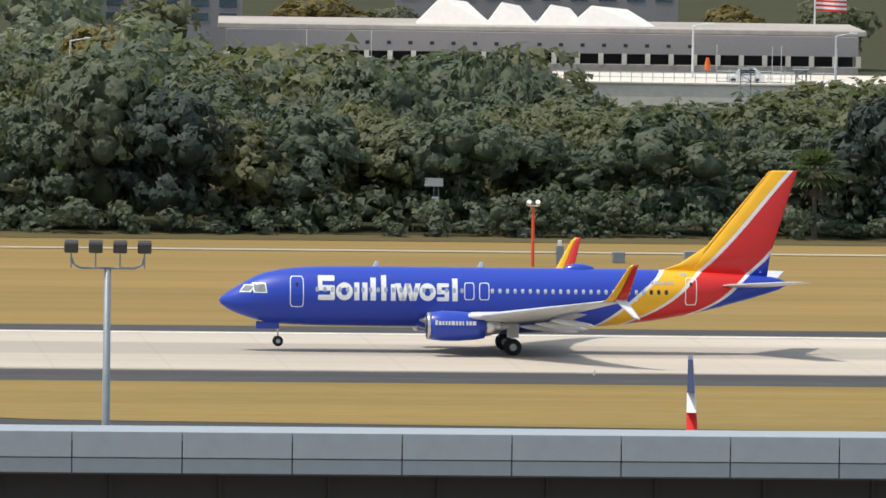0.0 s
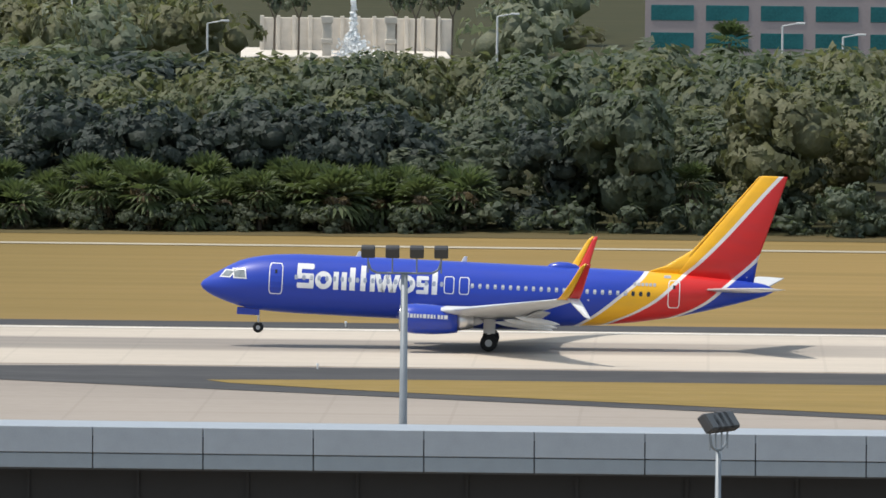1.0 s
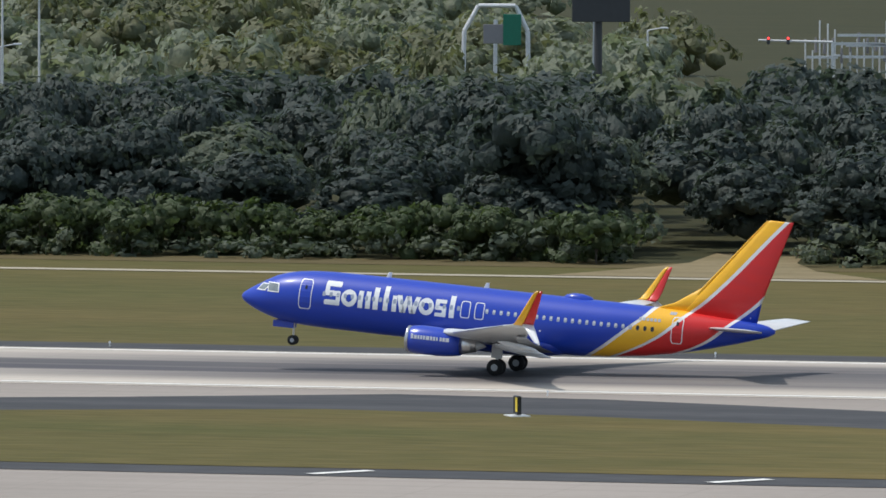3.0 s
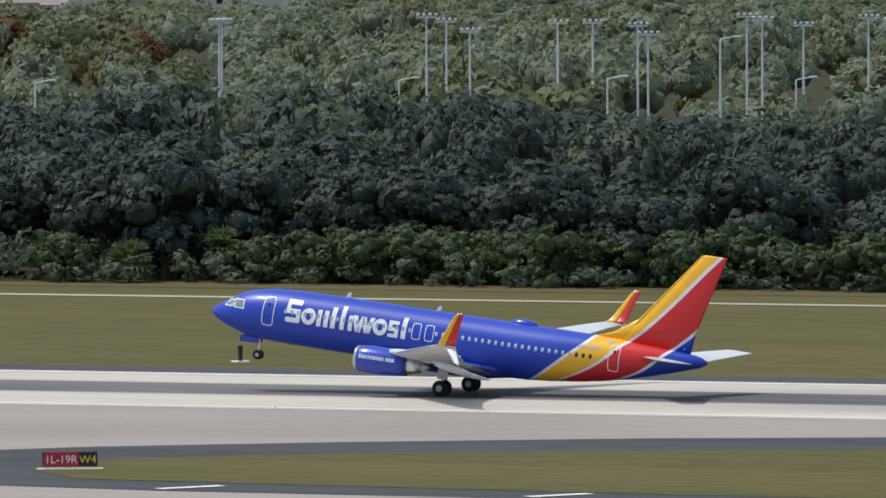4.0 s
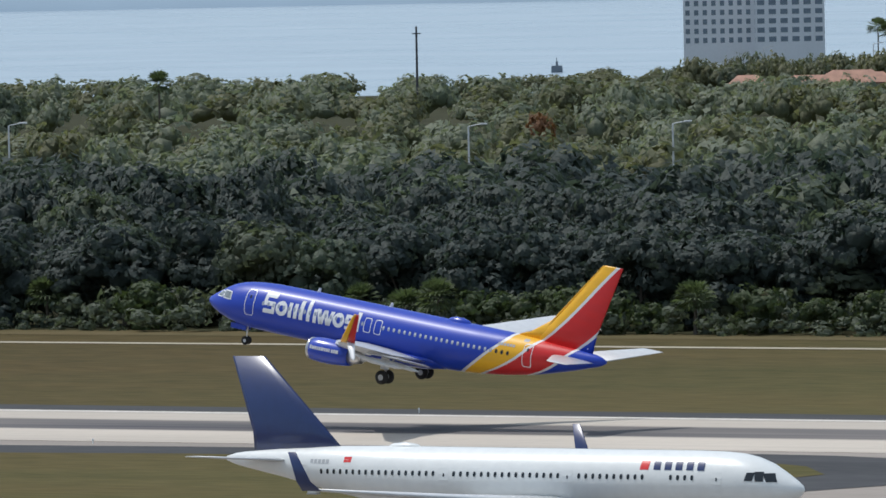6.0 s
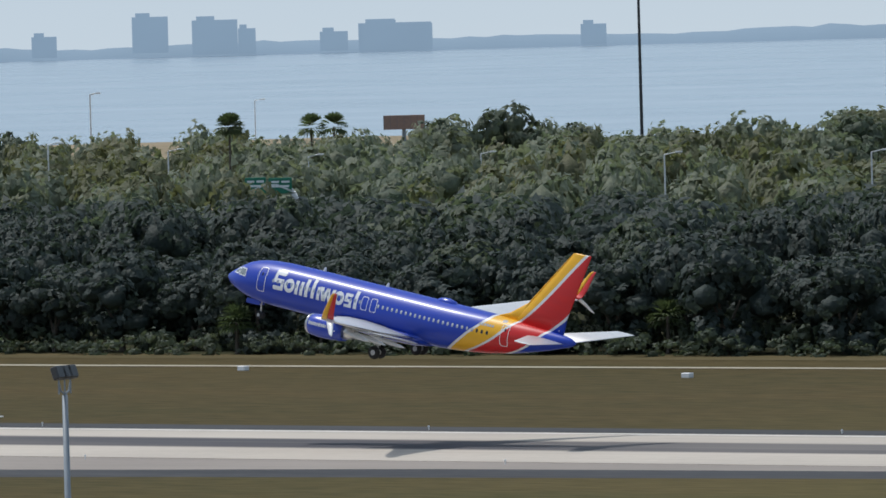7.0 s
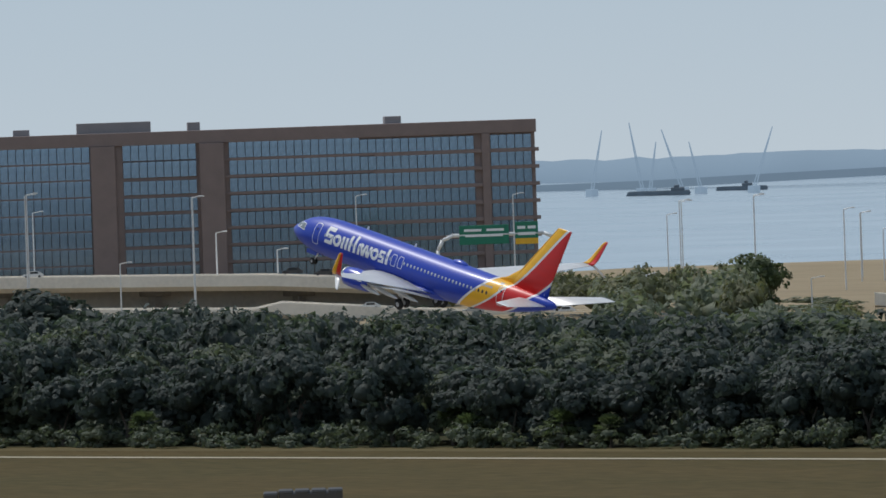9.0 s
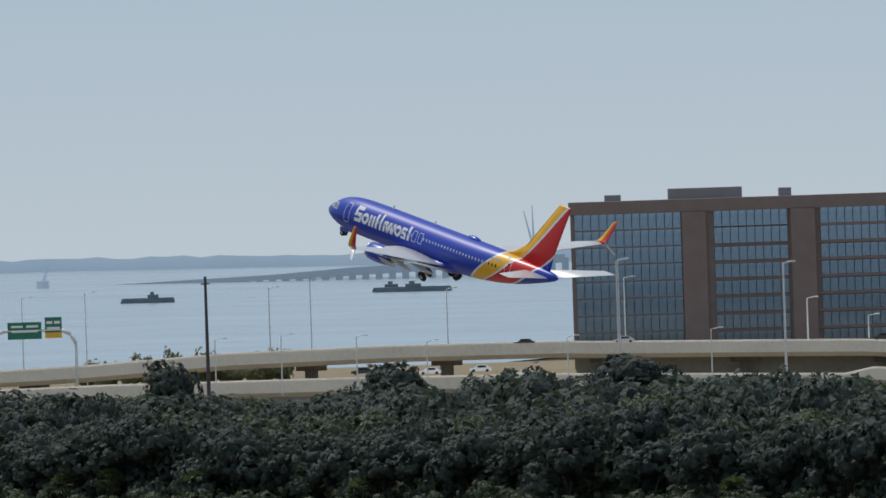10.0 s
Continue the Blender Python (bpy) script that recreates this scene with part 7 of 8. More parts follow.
for x in (1.2, 3.6):
    hs = part("signal_head", boxes((x - 0.2, x + 0.2, -0.2, 0.2, at_angle(h, e, 1150).z - 0.5, at_angle(h, e, 1150).z + 0.5), bevel=0.04), LAMP_BODY, sig)
    part("red_lens", rods(((x, -0.26, at_angle(h, e, 1150).z + 0.25), (x, -0.2, at_angle(h, e, 1150).z + 0.25), 0.14, 0.14), n=10), RED_LAMP, hs)
# white arched frame and roadside billboard
fr = thing("sign_truss", facing((-15.350, -1.416)[0], 1150), "white arched sign truss over a road", "road sign")
tz = lambda y: EYE_Z + 1150 * math.tan(radians((-15.162, -1.210)[1] - y * 0.00342))
part("frame", rods(((0, 0, 0), (0.3, 0, tz(30)), 0.3, 0.28), ((0.3, 0, tz(30)), (2.0, 0, tz(-15)), 0.28, 0.26), ((2.0, 0, tz(-15)), (6.5, 0, tz(-15)), 0.26, 0.26), ((6.5, 0, tz(-15)), (8.0, 0, tz(30)), 0.26, 0.28), ((8.0, 0, tz(30)), (8.2, 0, 0), 0.28, 0.3), ((4.0, 0, 0), (4.1, 0, tz(10)), 0.25, 0.25), n=8), PIPE_WHITE, fr)
part("sign_panel", boxes((5.0, 7.2, -0.5, -0.35, tz(55), tz(0)), bevel=0.03), SIGN_GREEN, fr, "green sign panel")
part("sign_back", boxes((2.6, 5.6, -0.4, -0.3, tz(52), tz(18)), bevel=0.03), GREY_STUCCO, fr, "grey sign back")
bb = thing("billboard", facing((-14.684, -1.242)[0], 1075), "dark billboard on a thick post", "billboard")
part("panel", boxes((0, 6.6, -0.6, 0, EYE_Z + 1075 * math.tan(radians((-14.581, -1.255)[1])), EYE_Z + 1075 * math.tan(radians((-14.582, -1.002)[1]))), bevel=0.05), LAMP_BODY, bb)
part("post", rods(((3.0, 0.3, 0), (3.0, 0.3, EYE_Z + 1075 * math.tan(radians((-14.581, -1.207)[1]))), 0.5, 0.45), n=10), LAMP_BODY, bb)
for a, b, y0, y1, t in ((690, 785, 148, 190, 2.7),):
    z1 = EYE_Z + 1010 * math.tan(radians((-13.673, -1.702)[1]))
    slab("overpass", boxes((-3, 4.5, 0, 6, 0, z1), (-3.2, 4.7, -0.3, 0, z1 - 0.9, z1 + 0.2), bevel=0.05), WALL_CONCRETE, facing((-13.673, -1.702)[0], 1010), "weathered concrete overpass end between trees", "bridge")
# small white boards in the wood
for y0, y1, x0, x1 in ((279, 293, 751, 803), (315, 330, 752, 785), (348, 360, 765, 778)):
    ob = thing("white_board", facing((5.088, -2.319)[0] + (x0 - 751) * 0.00342, 797), "small white board fixed among the trees", "sign", "boards in the wood")
    k = 797 * math.tan(radians(0.00342))
    zt = EYE_Z + 797 * math.tan(radians((5.088, -2.319)[1] - (y0 - 280) * 0.00342))
    part("board", boxes((0, (x1 - x0) * k, 0, 0.2, zt - (y1 - y0) * k, zt), bevel=0.02), WHITE, ob)
    part("post", rods((((x1 - x0) * k / 2, 0.3, 0), ((x1 - x0) * k / 2, 0.3, zt - 0.1), 0.06, 0.06), n=6), STEEL, ob)

# ---- terminal roof and lamps in the foreground ----
ROOF_Z, ROOF_Y = 14.0, 350.0
term = thing("terminal_building", pose(0, ROOF_Y, 0), "terminal building with a grey panelled roof fascia", "building")
part("roof", boxes((-30.4, 140, 0.12, 3.2, ROOF_Z - 0.35, ROOF_Z), bevel=0.03), ALU, term, "grey flat roof edge")
part("backing", boxes((-30.4, 140, 0.16, 0.5, ROOF_Z - 1.62, ROOF_Z - 0.3)), LAMP_BODY, term)
UP = bpy.data.meshes.new("fascia_panel")
pb = boxes((0.02, 4.08, 0, 0.16, ROOF_Z - 0.97, ROOF_Z), bevel=0.02)
pb.to_mesh(UP)
pb.free()
UP.materials.append(ALU)
LO = bpy.data.meshes.new("fascia_panel")
pb = boxes((0.02, 4.08, 0.05, 0.2, ROOF_Z - 1.55, ROOF_Z - 1.0), bevel=0.02)
pb.to_mesh(LO)
pb.free()
LO.materials.append(RIB)
x = 18.2 - 4.1 * 11
while x < 136:
    if x > -31:
        for me in (UP, LO):
            o = new("fascia_panel", me)
            o.parent, o.location = term, (x, 0, 0)
    x += 4.1
# Shade under the roof is this near-black wall; the mullions share its colour.
part("recess_shade", boxes((-30.4, 140, 2.2, 2.6, 0, ROOF_Z - 1.0)), DARK, term, "back wall coloured near-black for shade under the roof")
for k in range(40):
    x = -29.5 + 4.1 * k
    part("mullion", boxes((x, x + 0.12, 2.05, 2.2, 0, ROOF_Z - 1.6)), DARK, term)
ph = thing("roof_penthouse", pose(0, ROOF_Y - 0.6, 0), "ribbed grey metal penthouse at the terminal's end", "building")
part("wall", boxes((-37.2, -30.6, 0, 3, 0, ROOF_Z + 0.05)), RIB, ph)
part("coping", boxes((-37.35, -30.45, -0.12, 3.1, ROOF_Z - 0.1, ROOF_Z + 0.14), (-37.3, -37.0, -0.1, 0, 0, ROOF_Z), (-30.8, -30.5, -0.1, 0, 0, ROOF_Z), bevel=0.02), ALU, ph)
part("wall", boxes((-41.0, -37.3, 0.2, 3, 0, ROOF_Z - 0.85)), RIB, ph)
part("coping", boxes((-41.15, -37.3, 0.08, 3.1, ROOF_Z - 0.95, ROOF_Z - 0.75), (-41.1, -40.85, 0.1, 0.2, 0, ROOF_Z - 0.85), bevel=0.02), ALU, ph)
for k in range(22):
    x = -37.0 + 0.285 * k
    part("rib", boxes((x, x + 0.1, -0.07, 0, 0, ROOF_Z - 0.12)), RIB, ph)
for k in range(12):
    x = -40.8 + 0.29 * k
    part("rib", boxes((x, x + 0.1, 0.13, 0.2, 0, ROOF_Z - 0.95)), RIB, ph)
for x, z in ((-37.35, ROOF_Z), (-41.1, ROOF_Z - 0.85)):
    bm = bmesh.new()
    a = [bm.verts.new((px, y, pz)) for y in (-0.1, 3.0) for px, pz in ((x, z), (x, z - 0.62), (x - 1.9 if x < -40 else x - 0.75, z - 1.75 if x < -40 else z - 1.15), (x - 1.9 if x < -40 else x - 0.75, z - 1.1 if x < -40 else z - 0.45))]
    for f in ((0, 1, 2, 3), (7, 6, 5, 4), (0, 3, 7, 4), (1, 0, 4, 5), (2, 1, 5, 6), (3, 2, 6, 7)):
        bm.faces.new([a[i] for i in f])
    part("eave", bm, ALU, ph, "pale sloping eave")


def flood_mast(h, e_top, r, heads, turn=0.0, label="grey mast with four floodlights", span=2.7, thick=0.15, size=0.62, lean=25, group="apron floodlights"):
    """A floodlight mast: heads lamps in a row on a curved bracket."""
    z = at_angle(h, e_top, r).z
    ob = thing("floodlight_mast", facing(h, r) @ pose(0, 0, 0, 0, 0, turn), label, "floodlight", group)
    part("pole", rods(((0, 0, 0), (0, 0, z - 1.0), thick * 1.5, thick), n=12), STEEL, ob, "", True)
    if heads > 1:
        pts = [(-span / 2, 0, z - 0.45), (-span / 2 + 0.12, 0, z - 0.8), (-span / 2 + 0.4, 0, z - 0.95), (span / 2 - 0.4, 0, z - 0.95), (span / 2 - 0.12, 0, z - 0.8), (span / 2, 0, z - 0.45)]
        part("bracket", rods(*[(a, b, 0.05, 0.05) for a, b in zip(pts, pts[1:])], n=6), STEEL, ob)
    for k in range(heads):
        x = -span / 2 + span * k / max(1, heads - 1) if heads > 1 else 0
        c = Matrix.Translation((x, 0, z)) @ Matrix.Rotation(radians(lean), 4, "X")
        bm = bmesh.new()
        bmesh.ops.create_cube(bm, size=1, matrix=c @ Matrix.Diagonal((size, 0.34, size * 0.86, 1)))
        bmesh.ops.bevel(bm, geom=bm.edges[:], offset=0.05, segments=1, affect="EDGES")
        hd = part("lamp_housing", bm, LAMP_BODY, ob, "black floodlight housing")
        bm = bmesh.new()
        bmesh.ops.create_cube(bm, size=1, matrix=c @ Matrix.Translation((0, -0.18, 0)) @ Matrix.Diagonal((size * 0.86, 0.03, size * 0.7, 1)))
        part("lamp_glass", bm, LAMP_GLASS, hd, "grey lamp glass")
        part("yoke", rods(((x, 0, z - 0.3), (x, 0, z - 0.95), 0.04, 0.04), n=6), STEEL, hd)
    return ob


flood_mast(3.179, -2.882, 420, 4, span=3.25, label="grey mast with four dark floodlights in a row")
flood_mast(-1.846, -2.922, 420, 4, span=3.25, label="grey mast with four dark floodlights in a row")
flood_mast(-5.540, -2.928, 420, 4, span=2.2, turn=40, label="grey mast with four floodlights seen askew")
flood_mast(0.069, -3.934, 330, 4, span=1.3, turn=62, size=0.8, lean=-35, label="pale mast with large tilted floodlights", thick=0.1)
flood_mast(-5.454, -3.625, 335, 4, span=1.2, turn=60, size=0.75, lean=-30, label="pale mast with large tilted floodlights", thick=0.12)
flood_mast(-6.828, -3.138, 332, 1, size=0.6, turn=40, lean=-35, label="grey mast with a single floodlight", thick=0.13)
arms = flood_mast(-5.963, -3.397, 375, 1, size=0.7, turn=20, lean=-30, label="grey mast with a floodlight and two side arms", thick=0.14)
z = at_angle(-5.931, -3.835, 375).z
part("side_arm", rods(((0, 0, z - 0.25), (1.6, 0, z - 0.2), 0.04, 0.04), ((1.6, 0, z - 0.2), (1.75, 0, z + 0.35), 0.04, 0.04), ((0, 0, z - 0.25), (-1.7, 0, z - 0.2), 0.04, 0.04), ((-1.7, 0, z - 0.2), (-1.85, 0, z + 0.3), 0.04, 0.04), n=6), STEEL, arms)
flood_mast(-40.814, -2.234, 420, 3, span=0.9, turn=55, size=0.7, lean=-20, thick=0.13, label="pale mast with floodlights seen end-on")
flood_mast(-42.175, -2.412, 420, 4, span=2.7, size=0.75, lean=-60, thick=0.13, label="pale mast with four tilted floodlights")
flood_mast(-43.729, -2.168, 420, 4, span=2.6, size=0.6, lean=20, thick=0.13, label="pale mast with four floodlights in a row")
flood_mast(-47.946, -2.163, 420, 4, span=2.2, size=0.65, lean=20, thick=0.13, label="pale mast with four floodlights in a row")
flood_mast(-48.003, -2.175, 420, 4, span=2.7, size=0.65, lean=20, thick=0.13, label="pale mast with four floodlights in a row")
# barrel-vaulted metal roof
vh, ve = -41.712, -2.764
vr = 300.0
vz = at_angle(vh, ve, vr).z
vault = thing("barrel_roof", facing(vh, vr), "curved pale blue ribbed metal roof", "roof")
VMAT = plain("pale_blue_metal", (0.36, 0.43, 0.50), 0.35, 0.3)
rows = []
for i in range(25):
    a = -0.52 + 1.04 * i / 24
    rows.append([(-4.0 + 11.0 * math.sin(a) * 1.0, d, vz - 11.0 * (1 - math.cos(a)) - 0.02) for d in (-9.0, 0.0)])
v, f = loft(rows, close=False)
mesh_part("roof_skin", v, f, VMAT, vault, "pale blue metal sheets", True)
for k in range(26):
    a = -0.52 + 1.04 * k / 25
    x, zc = -4.0 + 11.0 * math.sin(a), vz - 11.0 * (1 - math.cos(a))
    part("seam", rods(((x, -9, zc), (x, 0, zc), 0.05, 0.05), n=5), VMAT, vault)
part("end_wall", boxes((-9.4, 1.4, -8.9, -0.2, 0, vz - 1.5)), RIB, vault)
# tail of a parked airliner showing over the roof
tp = facing((6.736, -3.731)[0], 395)
tz0, tz1 = at_angle(6.740, -3.987, 395).z, at_angle(6.705, -3.509, 395).z
tail = thing("parked_airliner", tp, "tail of a parked airliner with blue, white and red fin", "airplane")
for k, (a, b, mat) in enumerate(((0, 0.35, RED_GLOSS), (0.35, 0.6, WHITE), (0.6, 1.0, plain("navy_paint", (0.02, 0.035, 0.10), 0.35)))):
    za, zb = tz0 + (tz1 - tz0) * a, tz0 + (tz1 - tz0) * b
    qa, qb = 0.26 - 0.16 * a, 0.26 - 0.16 * b
    bm = bmesh.new()
    P = [bm.verts.new(c) for c in ((-qa - 0.12 * a, -1.6, za), (qa - 0.12 * a, -1.6, za), (qa - 0.12 * a, 2.6, za), (-qa - 0.12 * a, 2.6, za), (-qb - 0.12 * b, -0.6, zb), (qb - 0.12 * b, -0.6, zb), (qb - 0.12 * b, 2.2, zb), (-qb - 0.12 * b, 2.2, zb))]
    for fc in ((3, 2, 1, 0), (4, 5, 6, 7), (0, 1, 5, 4), (1, 2, 6, 5), (2, 3, 7, 6), (3, 0, 4, 7)):
        bm.faces.new([P[i] for i in fc])
    part("fin", bm, mat, tail)
part("tail_cone", rods(((0, 8, tz0 - 3.2), (0, -2, tz0 - 1.4), 1.6, 0.3), n=16), WHITE, tail, "", True)
part("stabilizer", boxes((-4.5, 4.5, -0.5, 1.5, tz0 - 1.7, tz0 - 1.55), bevel=0.05), WHITE, tail)
for x0, x1, mat in ((-0.85, -0.3, RED_GLOSS), (0.25, 0.95, LAMP_BODY)):
    part("service_box", boxes((x0, x1, -2.2, -1.4, tz0 - 0.6, tz0 + 0.38), bevel=0.05), mat, tail)
part("gear_support", rods(((0, 6, 0), (0, 6, tz0 - 3.0), 0.3, 0.3), n=8), STEEL, tail)

# ---- airfield signs and markers ----
SIGN_RED = plain("sign_red", (0.42, 0.012, 0.03), 0.5)
SIGN_BLACK = plain("sign_black", (0.012, 0.012, 0.012), 0.5)
LETTER_Y = plain("sign_letter_yellow", (0.85, 0.62, 0.05), 0.5)


def lettering(text, parent, loc, size, mat, rot=(90, 0, 0), width=1.0):
    cu = bpy.data.curves.new("lettering", "FONT")
    cu.body, cu.size, cu.extrude, cu.align_x = text, size, 0.01, "CENTER"
    cu.materials.append(mat)
    ob = new("lettering", cu)
    ob.parent = parent
    ob.location = loc
    ob.rotation_euler = [radians(a) for a in rot]
    ob.scale = (width, 1, 1)
    return ob


def runway_sign(x, y, heading, cells):
    """A lit guidance sign: cells of width, panel material, letter material, words."""
    ob = thing("taxiway_sign", pose(x, y, 0.085, 0, 0, -heading), "red and black taxiway guidance sign on the grass", "airfield sign", "airfield signs")
    total = sum(c[0] for c in cells)
    part("base", boxes((-total / 2 - 0.4, total / 2 + 0.4, -0.5, 0.7, 0, 0.06)), PALE_CONCRETE, ob, "pale concrete pad")
    part("case", boxes((-total / 2 - 0.06, total / 2 + 0.06, 0.02, 0.3, 0.18, 1.12), bevel=0.03), SIGN_BLACK, ob)
    for k in range(3):
        q = -total / 2 + 0.3 + (total - 0.6) * k / 2
        part("leg", boxes((q - 0.05, q + 0.05, 0.1, 0.2, 0, 0.2)), STEEL, ob)
    q = -total / 2
    for w, panel, letter, words in cells:
        p = part("panel", boxes((q + 0.02, q + w - 0.02, -0.02, 0.03, 0.22, 1.08), bevel=0.015), panel, ob)
        lettering(words, p, (q + w / 2, -0.04, 0.40), 0.70, letter)
        q += w


runway_sign(-92.2, 541.0, -9.6, ((1.05, SIGN_BLACK, LETTER_Y, "W5"), (3.2, SIGN_RED, WHITE, "1L - 19R")))
runway_sign(-238.6, 543.2, -23.7, ((2.25, SIGN_RED, WHITE, "1L-19R"), (1.1, SIGN_BLACK, LETTER_Y, "W4")))
for x, y, turn, word in ((-277.7, 664.2, 62, ""), (-583.4, 665.3, -41, "4"), (-156.4, 582.8, 60, "")):
    ob = thing("distance_marker", pose(x, y, 0.0 if y > 600 else 0.085, 0, 0, -turn), "black runway distance marker on a white pad", "airfield sign", "distance markers")
    part("base", boxes((-0.9, 0.9, -0.5, 0.8, 0, 0.06)), WHITE, ob, "white pad")
    part("case", boxes((-0.5, 0.5, 0, 0.3, 0.1, 1.3), bevel=0.05), SIGN_BLACK, ob)
    if word:
        lettering(word, ob, (0, -0.03, 0.3), 1.1, WHITE)
    elif y < 600:
        part("panel", boxes((0.15, 0.52, -0.02, 0.02, 0.3, 1.2)), LETTER_Y, ob, "yellow panel")
mast = thing("light_mast", pose(74.5, 739.5, 0), "orange-red mast with two white lamps", "mast")
part("pole", rods(((0, 0, 0), (0, 0, 4.75), 0.14, 0.12), n=10), plain("orange_mast", (0.70, 0.10, 0.03), 0.5), mast)
part("crossbar", boxes((-0.45, 0.45, -0.06, 0.06, 4.72, 4.82)), WHITE, mast)
for s in (-1, 1):
    part("lamp", rods(((s * 0.38, 0.1, 4.85), (s * 0.34, -0.2, 5.1), 0.17, 0.2), n=10), WHITE, mast, "white lamp head")
cab = thing("equipment_cabinet", pose(77.0, 743, 0), "small grey equipment cabinet on the grass", "cabinet")
part("box", boxes((-0.3, 0.3, -0.3, 0.3, 0, 1.5), bevel=0.04), STEEL, cab)
part("cap", boxes((-0.15, 0.15, -0.1, 0.1, 1.5, 1.9), bevel=0.03), WHITE, cab)
for i, (x, y) in enumerate(((82, 746), (88, 748), (-560, 742), (-625, 752))):
    ob = thing("edge_box", pose(x, y, 0), "low pale utility box in the grass", "box", "utility boxes")
    part("box", boxes((-0.5, 0.5, -0.4, 0.4, 0, 0.5 if i > 1 else 0.9), bevel=0.05), WHITE if i > 1 else STEEL, ob)
lamp_bm = rods(((0, 0, 0), (0, 0, 0.28), 0.05, 0.04), ((0, 0, 0.28), (0, 0, 0.42), 0.09, 0.06), n=8)
EDGE = bpy.data.meshes.new("lamp")
lamp_bm.to_mesh(EDGE)
lamp_bm.free()
EDGE.materials.append(WHITE)
for k in range(26):
    for y in (604.5, 651.0):
        x = 110 - 45 * k
        ob = thing("runway_light", pose(x, y, 0.0), "small white runway edge lamp", "lamp", "runway edge lights")
        o = new("lamp", EDGE)
        o.parent = ob

# ---- white airliner on the taxiway ----
AL = [(0.0, 0.02, -0.02, 0.02), (0.15, 0.3, -0.3, 0.3), (0.6, 0.62, -0.65, 0.66), (1.3, 1.05, -0.95, 1.08), (2.2, 1.6, -1.25, 1.45), (3.2, 2.02, -1.5, 1.72), (4.6, 2.3, -1.68, 1.9), (6.5, 2.42, -1.72, 1.975), (28, 2.42, -1.72, 1.975), (32, 2.42, -1.35, 1.85), (36, 2.35, -0.6, 1.45), (40, 2.15, 0.3, 0.85), (43.5, 1.85, 1.0, 0.35), (44.4, 1.6, 1.3, 0.1)]
BODY = AL
taxi = thing("taxiing_airliner", pose(-313, 513.5, 3.55, 0, 0, 180), "white twin-engine airliner with navy tail taxiing", "airplane")
NAVY = plain("gloss_navy", (0.012, 0.028, 0.11), 0.3, coat=0.4)
CREAM = plain("gloss_ivory", (0.74, 0.75, 0.73), 0.3, vary=0.05, coat=0.4)
rings = []
for i in range(0, 61):
    x = 44.4 * i / 60
    if i < 10:
        x = 44.4 * (i / 10) ** 2.2 * (10 / 60)
    top, bot, w = section(x)
    c, h = (top + bot) / 2, (top - bot) / 2
    rings.append([(x, w * math.cos(a), c + h * math.sin(a)) for a in [2 * math.pi * j / 36 for j in range(36)]])
v, f = loft(rings)
mesh_part("fuselage", v, f, CREAM, taxi, "glossy white fuselage", True)
v, f = fin_rings([(35.0, 42.2, 2.0, 0.3, 0), (36.2, 42.3, 3.2, 0.26, 0), (41.2, 43.8, 8.2, 0.1, 0)])
mesh_part("tail_fin", v, f, NAVY, taxi, "navy tail fin", True)
round_body("antenna_dome", [(29.0, 0.02), (29.3, 0.25), (30.2, 0.38), (31.2, 0.3), (31.8, 0.02)], 0, 2.3, CREAM, taxi)
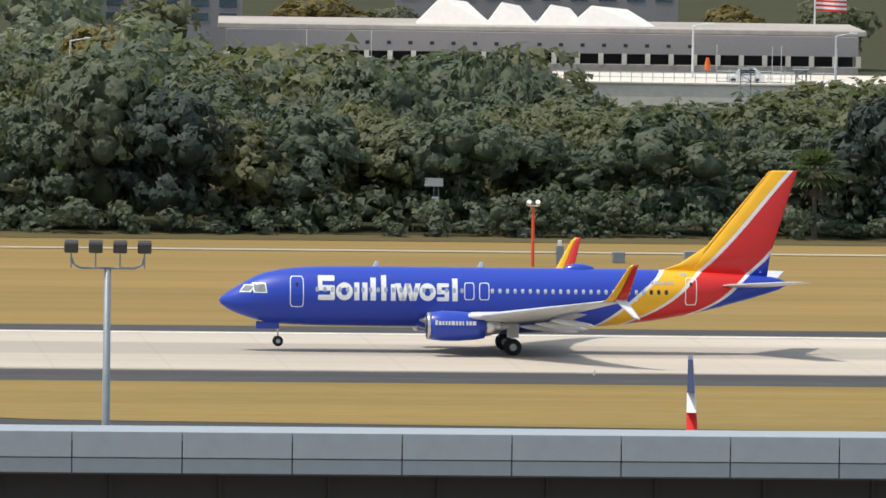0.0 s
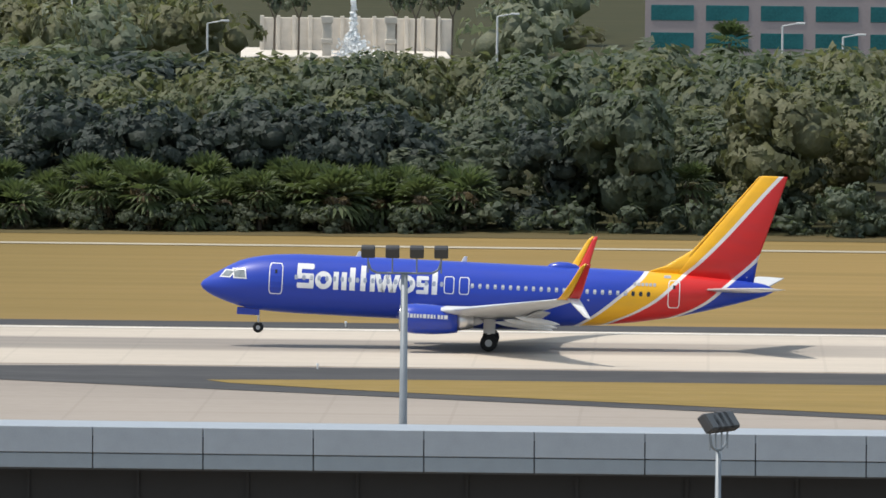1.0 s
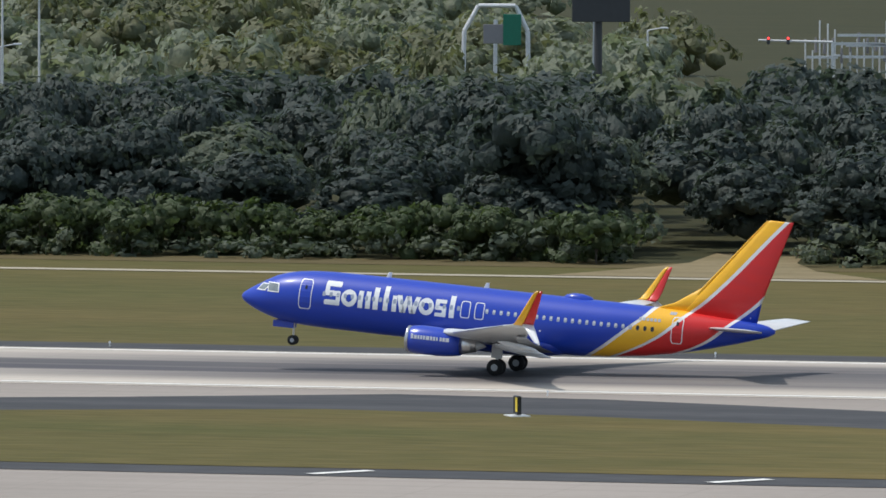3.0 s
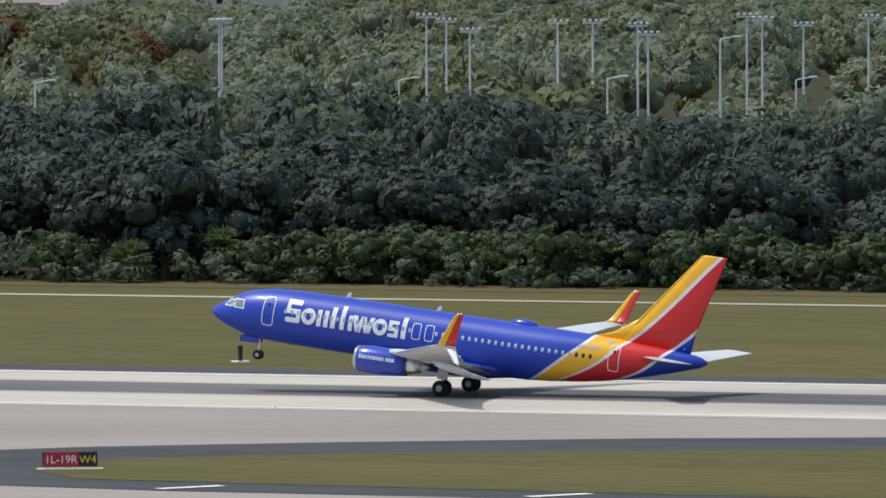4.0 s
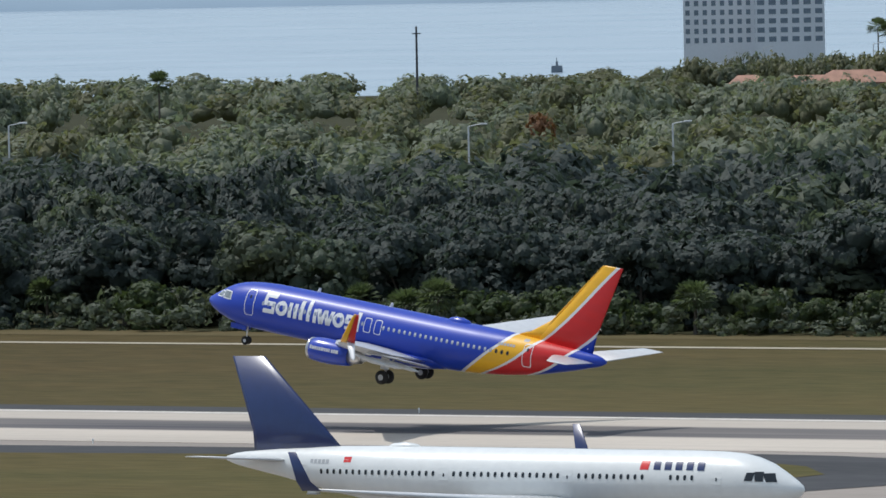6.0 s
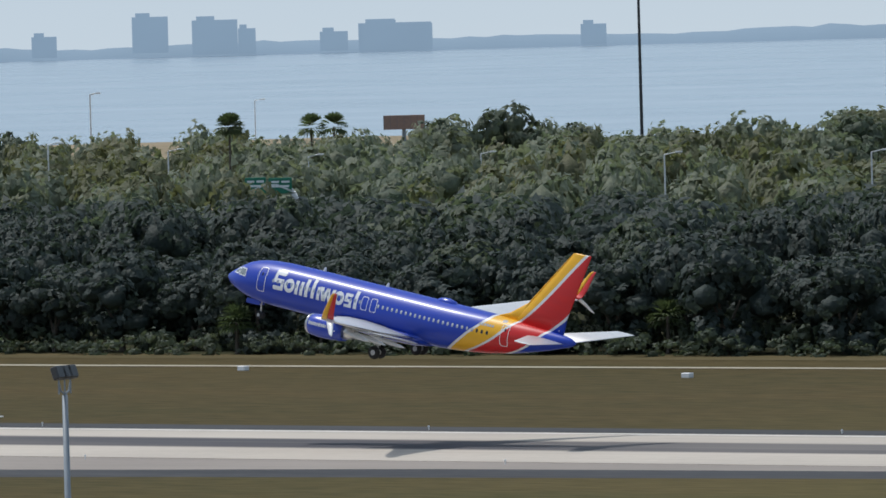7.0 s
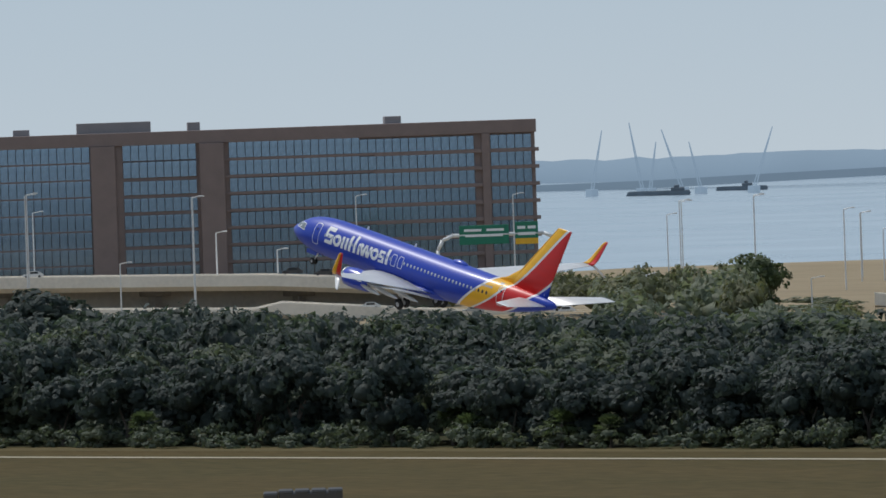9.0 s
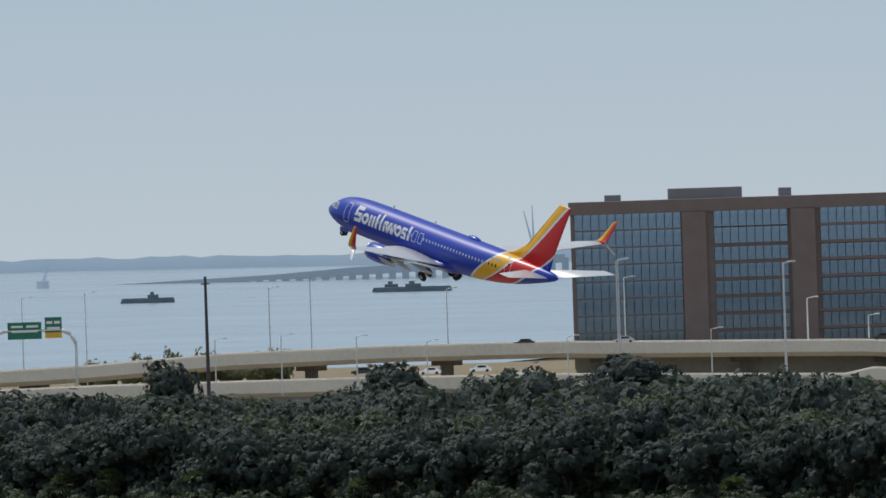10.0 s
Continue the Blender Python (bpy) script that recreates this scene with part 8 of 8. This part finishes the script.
for side in (-1, 1):
    v, f = foil([(15.5, 24.0, side * 1.5, -1.1, 0.55), (20.0, 24.6, side * 6.4, -0.55, 0.34), (25.8, 27.5, side * 16.2, 0.55, 0.1)])
    w = mesh_part("wing", v, f, WING_GREY, taxi, "pale grey wing", True)
    v, f = fin_rings([(26.0, 27.5, 0.5, 0.06, side * 16.2), (26.6, 27.7, 1.1, 0.05, side * 16.55), (27.5, 28.1, 3.0, 0.03, side * 16.85)])
    mesh_part("sharklet", v, f, NAVY, w, "navy upturned wing tip", True)
    v, f = foil([(39.0, 42.6, side * 0.6, 1.4, 0.16), (42.0, 43.6, side * 6.2, 1.9, 0.06)])
    mesh_part("stabilizer", v, f, WING_GREY, taxi, "", True)
    eng = round_body("engine_cowl", [(14.4, 0.92), (14.7, 1.05), (15.8, 1.12), (17.2, 1.0), (18.0, 0.85)], side * 5.75, -1.9, NAVY, taxi, "navy engine cowl")
    round_body("inlet_lip", [(14.42, 0.85), (14.33, 0.93), (14.5, 0.99)], side * 5.75, -1.9, SILVER, eng, "polished inlet lip")
    round_body("nozzle", [(17.95, 0.7), (19.0, 0.45)], side * 5.75, -1.9, SILVER, eng)
    part("pylon", boxes((15.6, 20.0, side * 5.75 - 0.16, side * 5.75 + 0.16, -1.1, -0.5), bevel=0.08), WING_GREY, eng)
    gl = part("main_gear", rods(((21.5, side * 3.8, -1.0), (21.5, side * 3.8, -2.95), 0.13, 0.12), n=10), SILVER, taxi)
    for y in (-0.45, 0.45):
        wheel(gl, (21.5, side * 3.8 + y, -2.95), 0.58, 0.38)
    x = 7.2
    while x < 36.5:
        if not (9.2 < x < 10.4 or 16.0 < x < 17.2 or 25.6 < x < 26.6):
            patch("window", x - 0.11, x + 0.11, 0.62, 0.95, GLASS, taxi, side, 0.012, nx=1, nz=3, round_=0.35)
        x += 0.533
    for x in (5.4, 16.6, 26.1, 37.6):
        d = patch("door", x - 0.36, x + 0.36, -0.75, 1.15, CREAM, taxi, side, 0.01)
        patch("sill", x - 0.42, x + 0.42, -0.84, -0.75, UNDER_GREY, d, side, 0.02, nx=2, nz=1)
        patch("door_window", x - 0.06, x + 0.06, 0.6, 0.8, GLASS, d, side, 0.018, nx=1, nz=1)
    for x0, x1, z0, z1, sl in ((1.55, 2.2, 0.55, 1.1, 0.3), (2.27, 2.8, 0.58, 1.2, 0.1), (2.87, 3.4, 0.62, 1.15, -0.12)):
        patch("cockpit_window", x0, x1, z0, z1, GLASS, taxi, side, 0.014, sl, "dark cockpit pane")
    # airline mark: a red wedge and plain navy bars
    for k in range(5):
        x = (6.4 + 0.82 * k)
        patch("name_bar", x, x + 0.52, 1.25, 1.78, NAVY, taxi, side, 0.014, 0.08, "navy letter-sized bar")
    patch("emblem", 10.55, 11.2, 1.25, 1.8, RED_GLOSS, taxi, side, 0.014, 0, "red wedge emblem", round_=0.0)
    for k in range(5):
        patch("registration_bar", 35.4 + 0.33 * k, 35.64 + 0.33 * k, 1.3, 1.55, UNDER_GREY, taxi, side, 0.014, nx=1, nz=1)
    patch("flag", 33.6, 34.2, 1.4, 1.75, RED_GLOSS, taxi, side, 0.014, nx=1, nz=1)
ng = part("nose_gear", rods(((5.0, 0, -1.5), (5.0, 0, -3.1), 0.09, 0.08), n=8), SILVER, taxi)
for y in (-0.25, 0.25):
    wheel(ng, (5.0, y, -3.15), 0.38, 0.22)


# ---- motion ----
JET = [
    (0.0, 42.32, 3.36, -0.02, 0.02),
    (0.5, 4.51, 3.69, -0.01, 1.00),
    (1.0, -33.78, 4.13, -0.00, 2.20),
    (1.5, -69.96, 4.41, -0.03, 3.11),
    (2.0, -109.24, 4.64, -0.05, 3.83),
    (2.5, -149.08, 4.95, -0.03, 4.69),
    (2.7, -165.13, 5.01, -0.02, 4.84),
    (3.8, -248.19, 5.62, 0.02, 6.63),
    (4.1, -272.78, 5.94, 0.07, 7.41),
    (4.5, -305.75, 6.74, 0.39, 8.06),
    (5.0, -347.30, 7.69, 1.00, 8.73),
    (5.5, -391.84, 8.92, 1.46, 9.05),
    (5.7, -408.75, 9.44, 1.37, 9.18),
    (6.8, -505.75, 13.64, 0.83, 10.82),
    (7.1, -531.68, 15.10, 0.55, 11.24),
    (7.5, -566.32, 17.36, 0.38, 12.07),
    (8.0, -609.76, 20.85, 0.21, 13.34),
    (8.5, -653.37, 24.93, 0.01, 14.39),
    (9.0, -696.85, 29.58, -0.24, 14.75),
    (9.5, -740.53, 34.61, -0.50, 14.79),
    (10.0, -784.47, 39.98, -0.71, 14.65),
]


def motions():
    walk(jet, [(t, pose(x, RUNWAY_Y, z, bank, pitch, 0)) for t, x, z, bank, pitch in JET])
    for kind, ob, side in moving:
        x, y, z = ob.location
        if kind == "wing":
            walk(ob, [(t, pose(x, y, z, side * a)) for t, a in ((0, 0), (1.5, 0.1), (3.2, 1.3), (5.0, 2.8), (10, 2.9))])
        elif kind == "gear":
            walk(ob, [(t, pose(x, y, z, side * a)) for t, a in ((0, 0), (8.3, 0), (9.0, -11), (9.5, -20), (10, -31))])
        else:
            walk(ob, [(t, pose(x, y, z, 0, a, 0)) for t, a in ((0, 0), (8.0, 0), (9.0, 28), (10, 62))])
    # the white airliner rolls slowly along the taxiway
    walk(taxi, [(t, pose(-355.0 + 7.5 * t, 513.5, 3.55, 0, 0, 180)) for t in (0.0, 5.0, 10.0)])


motions()
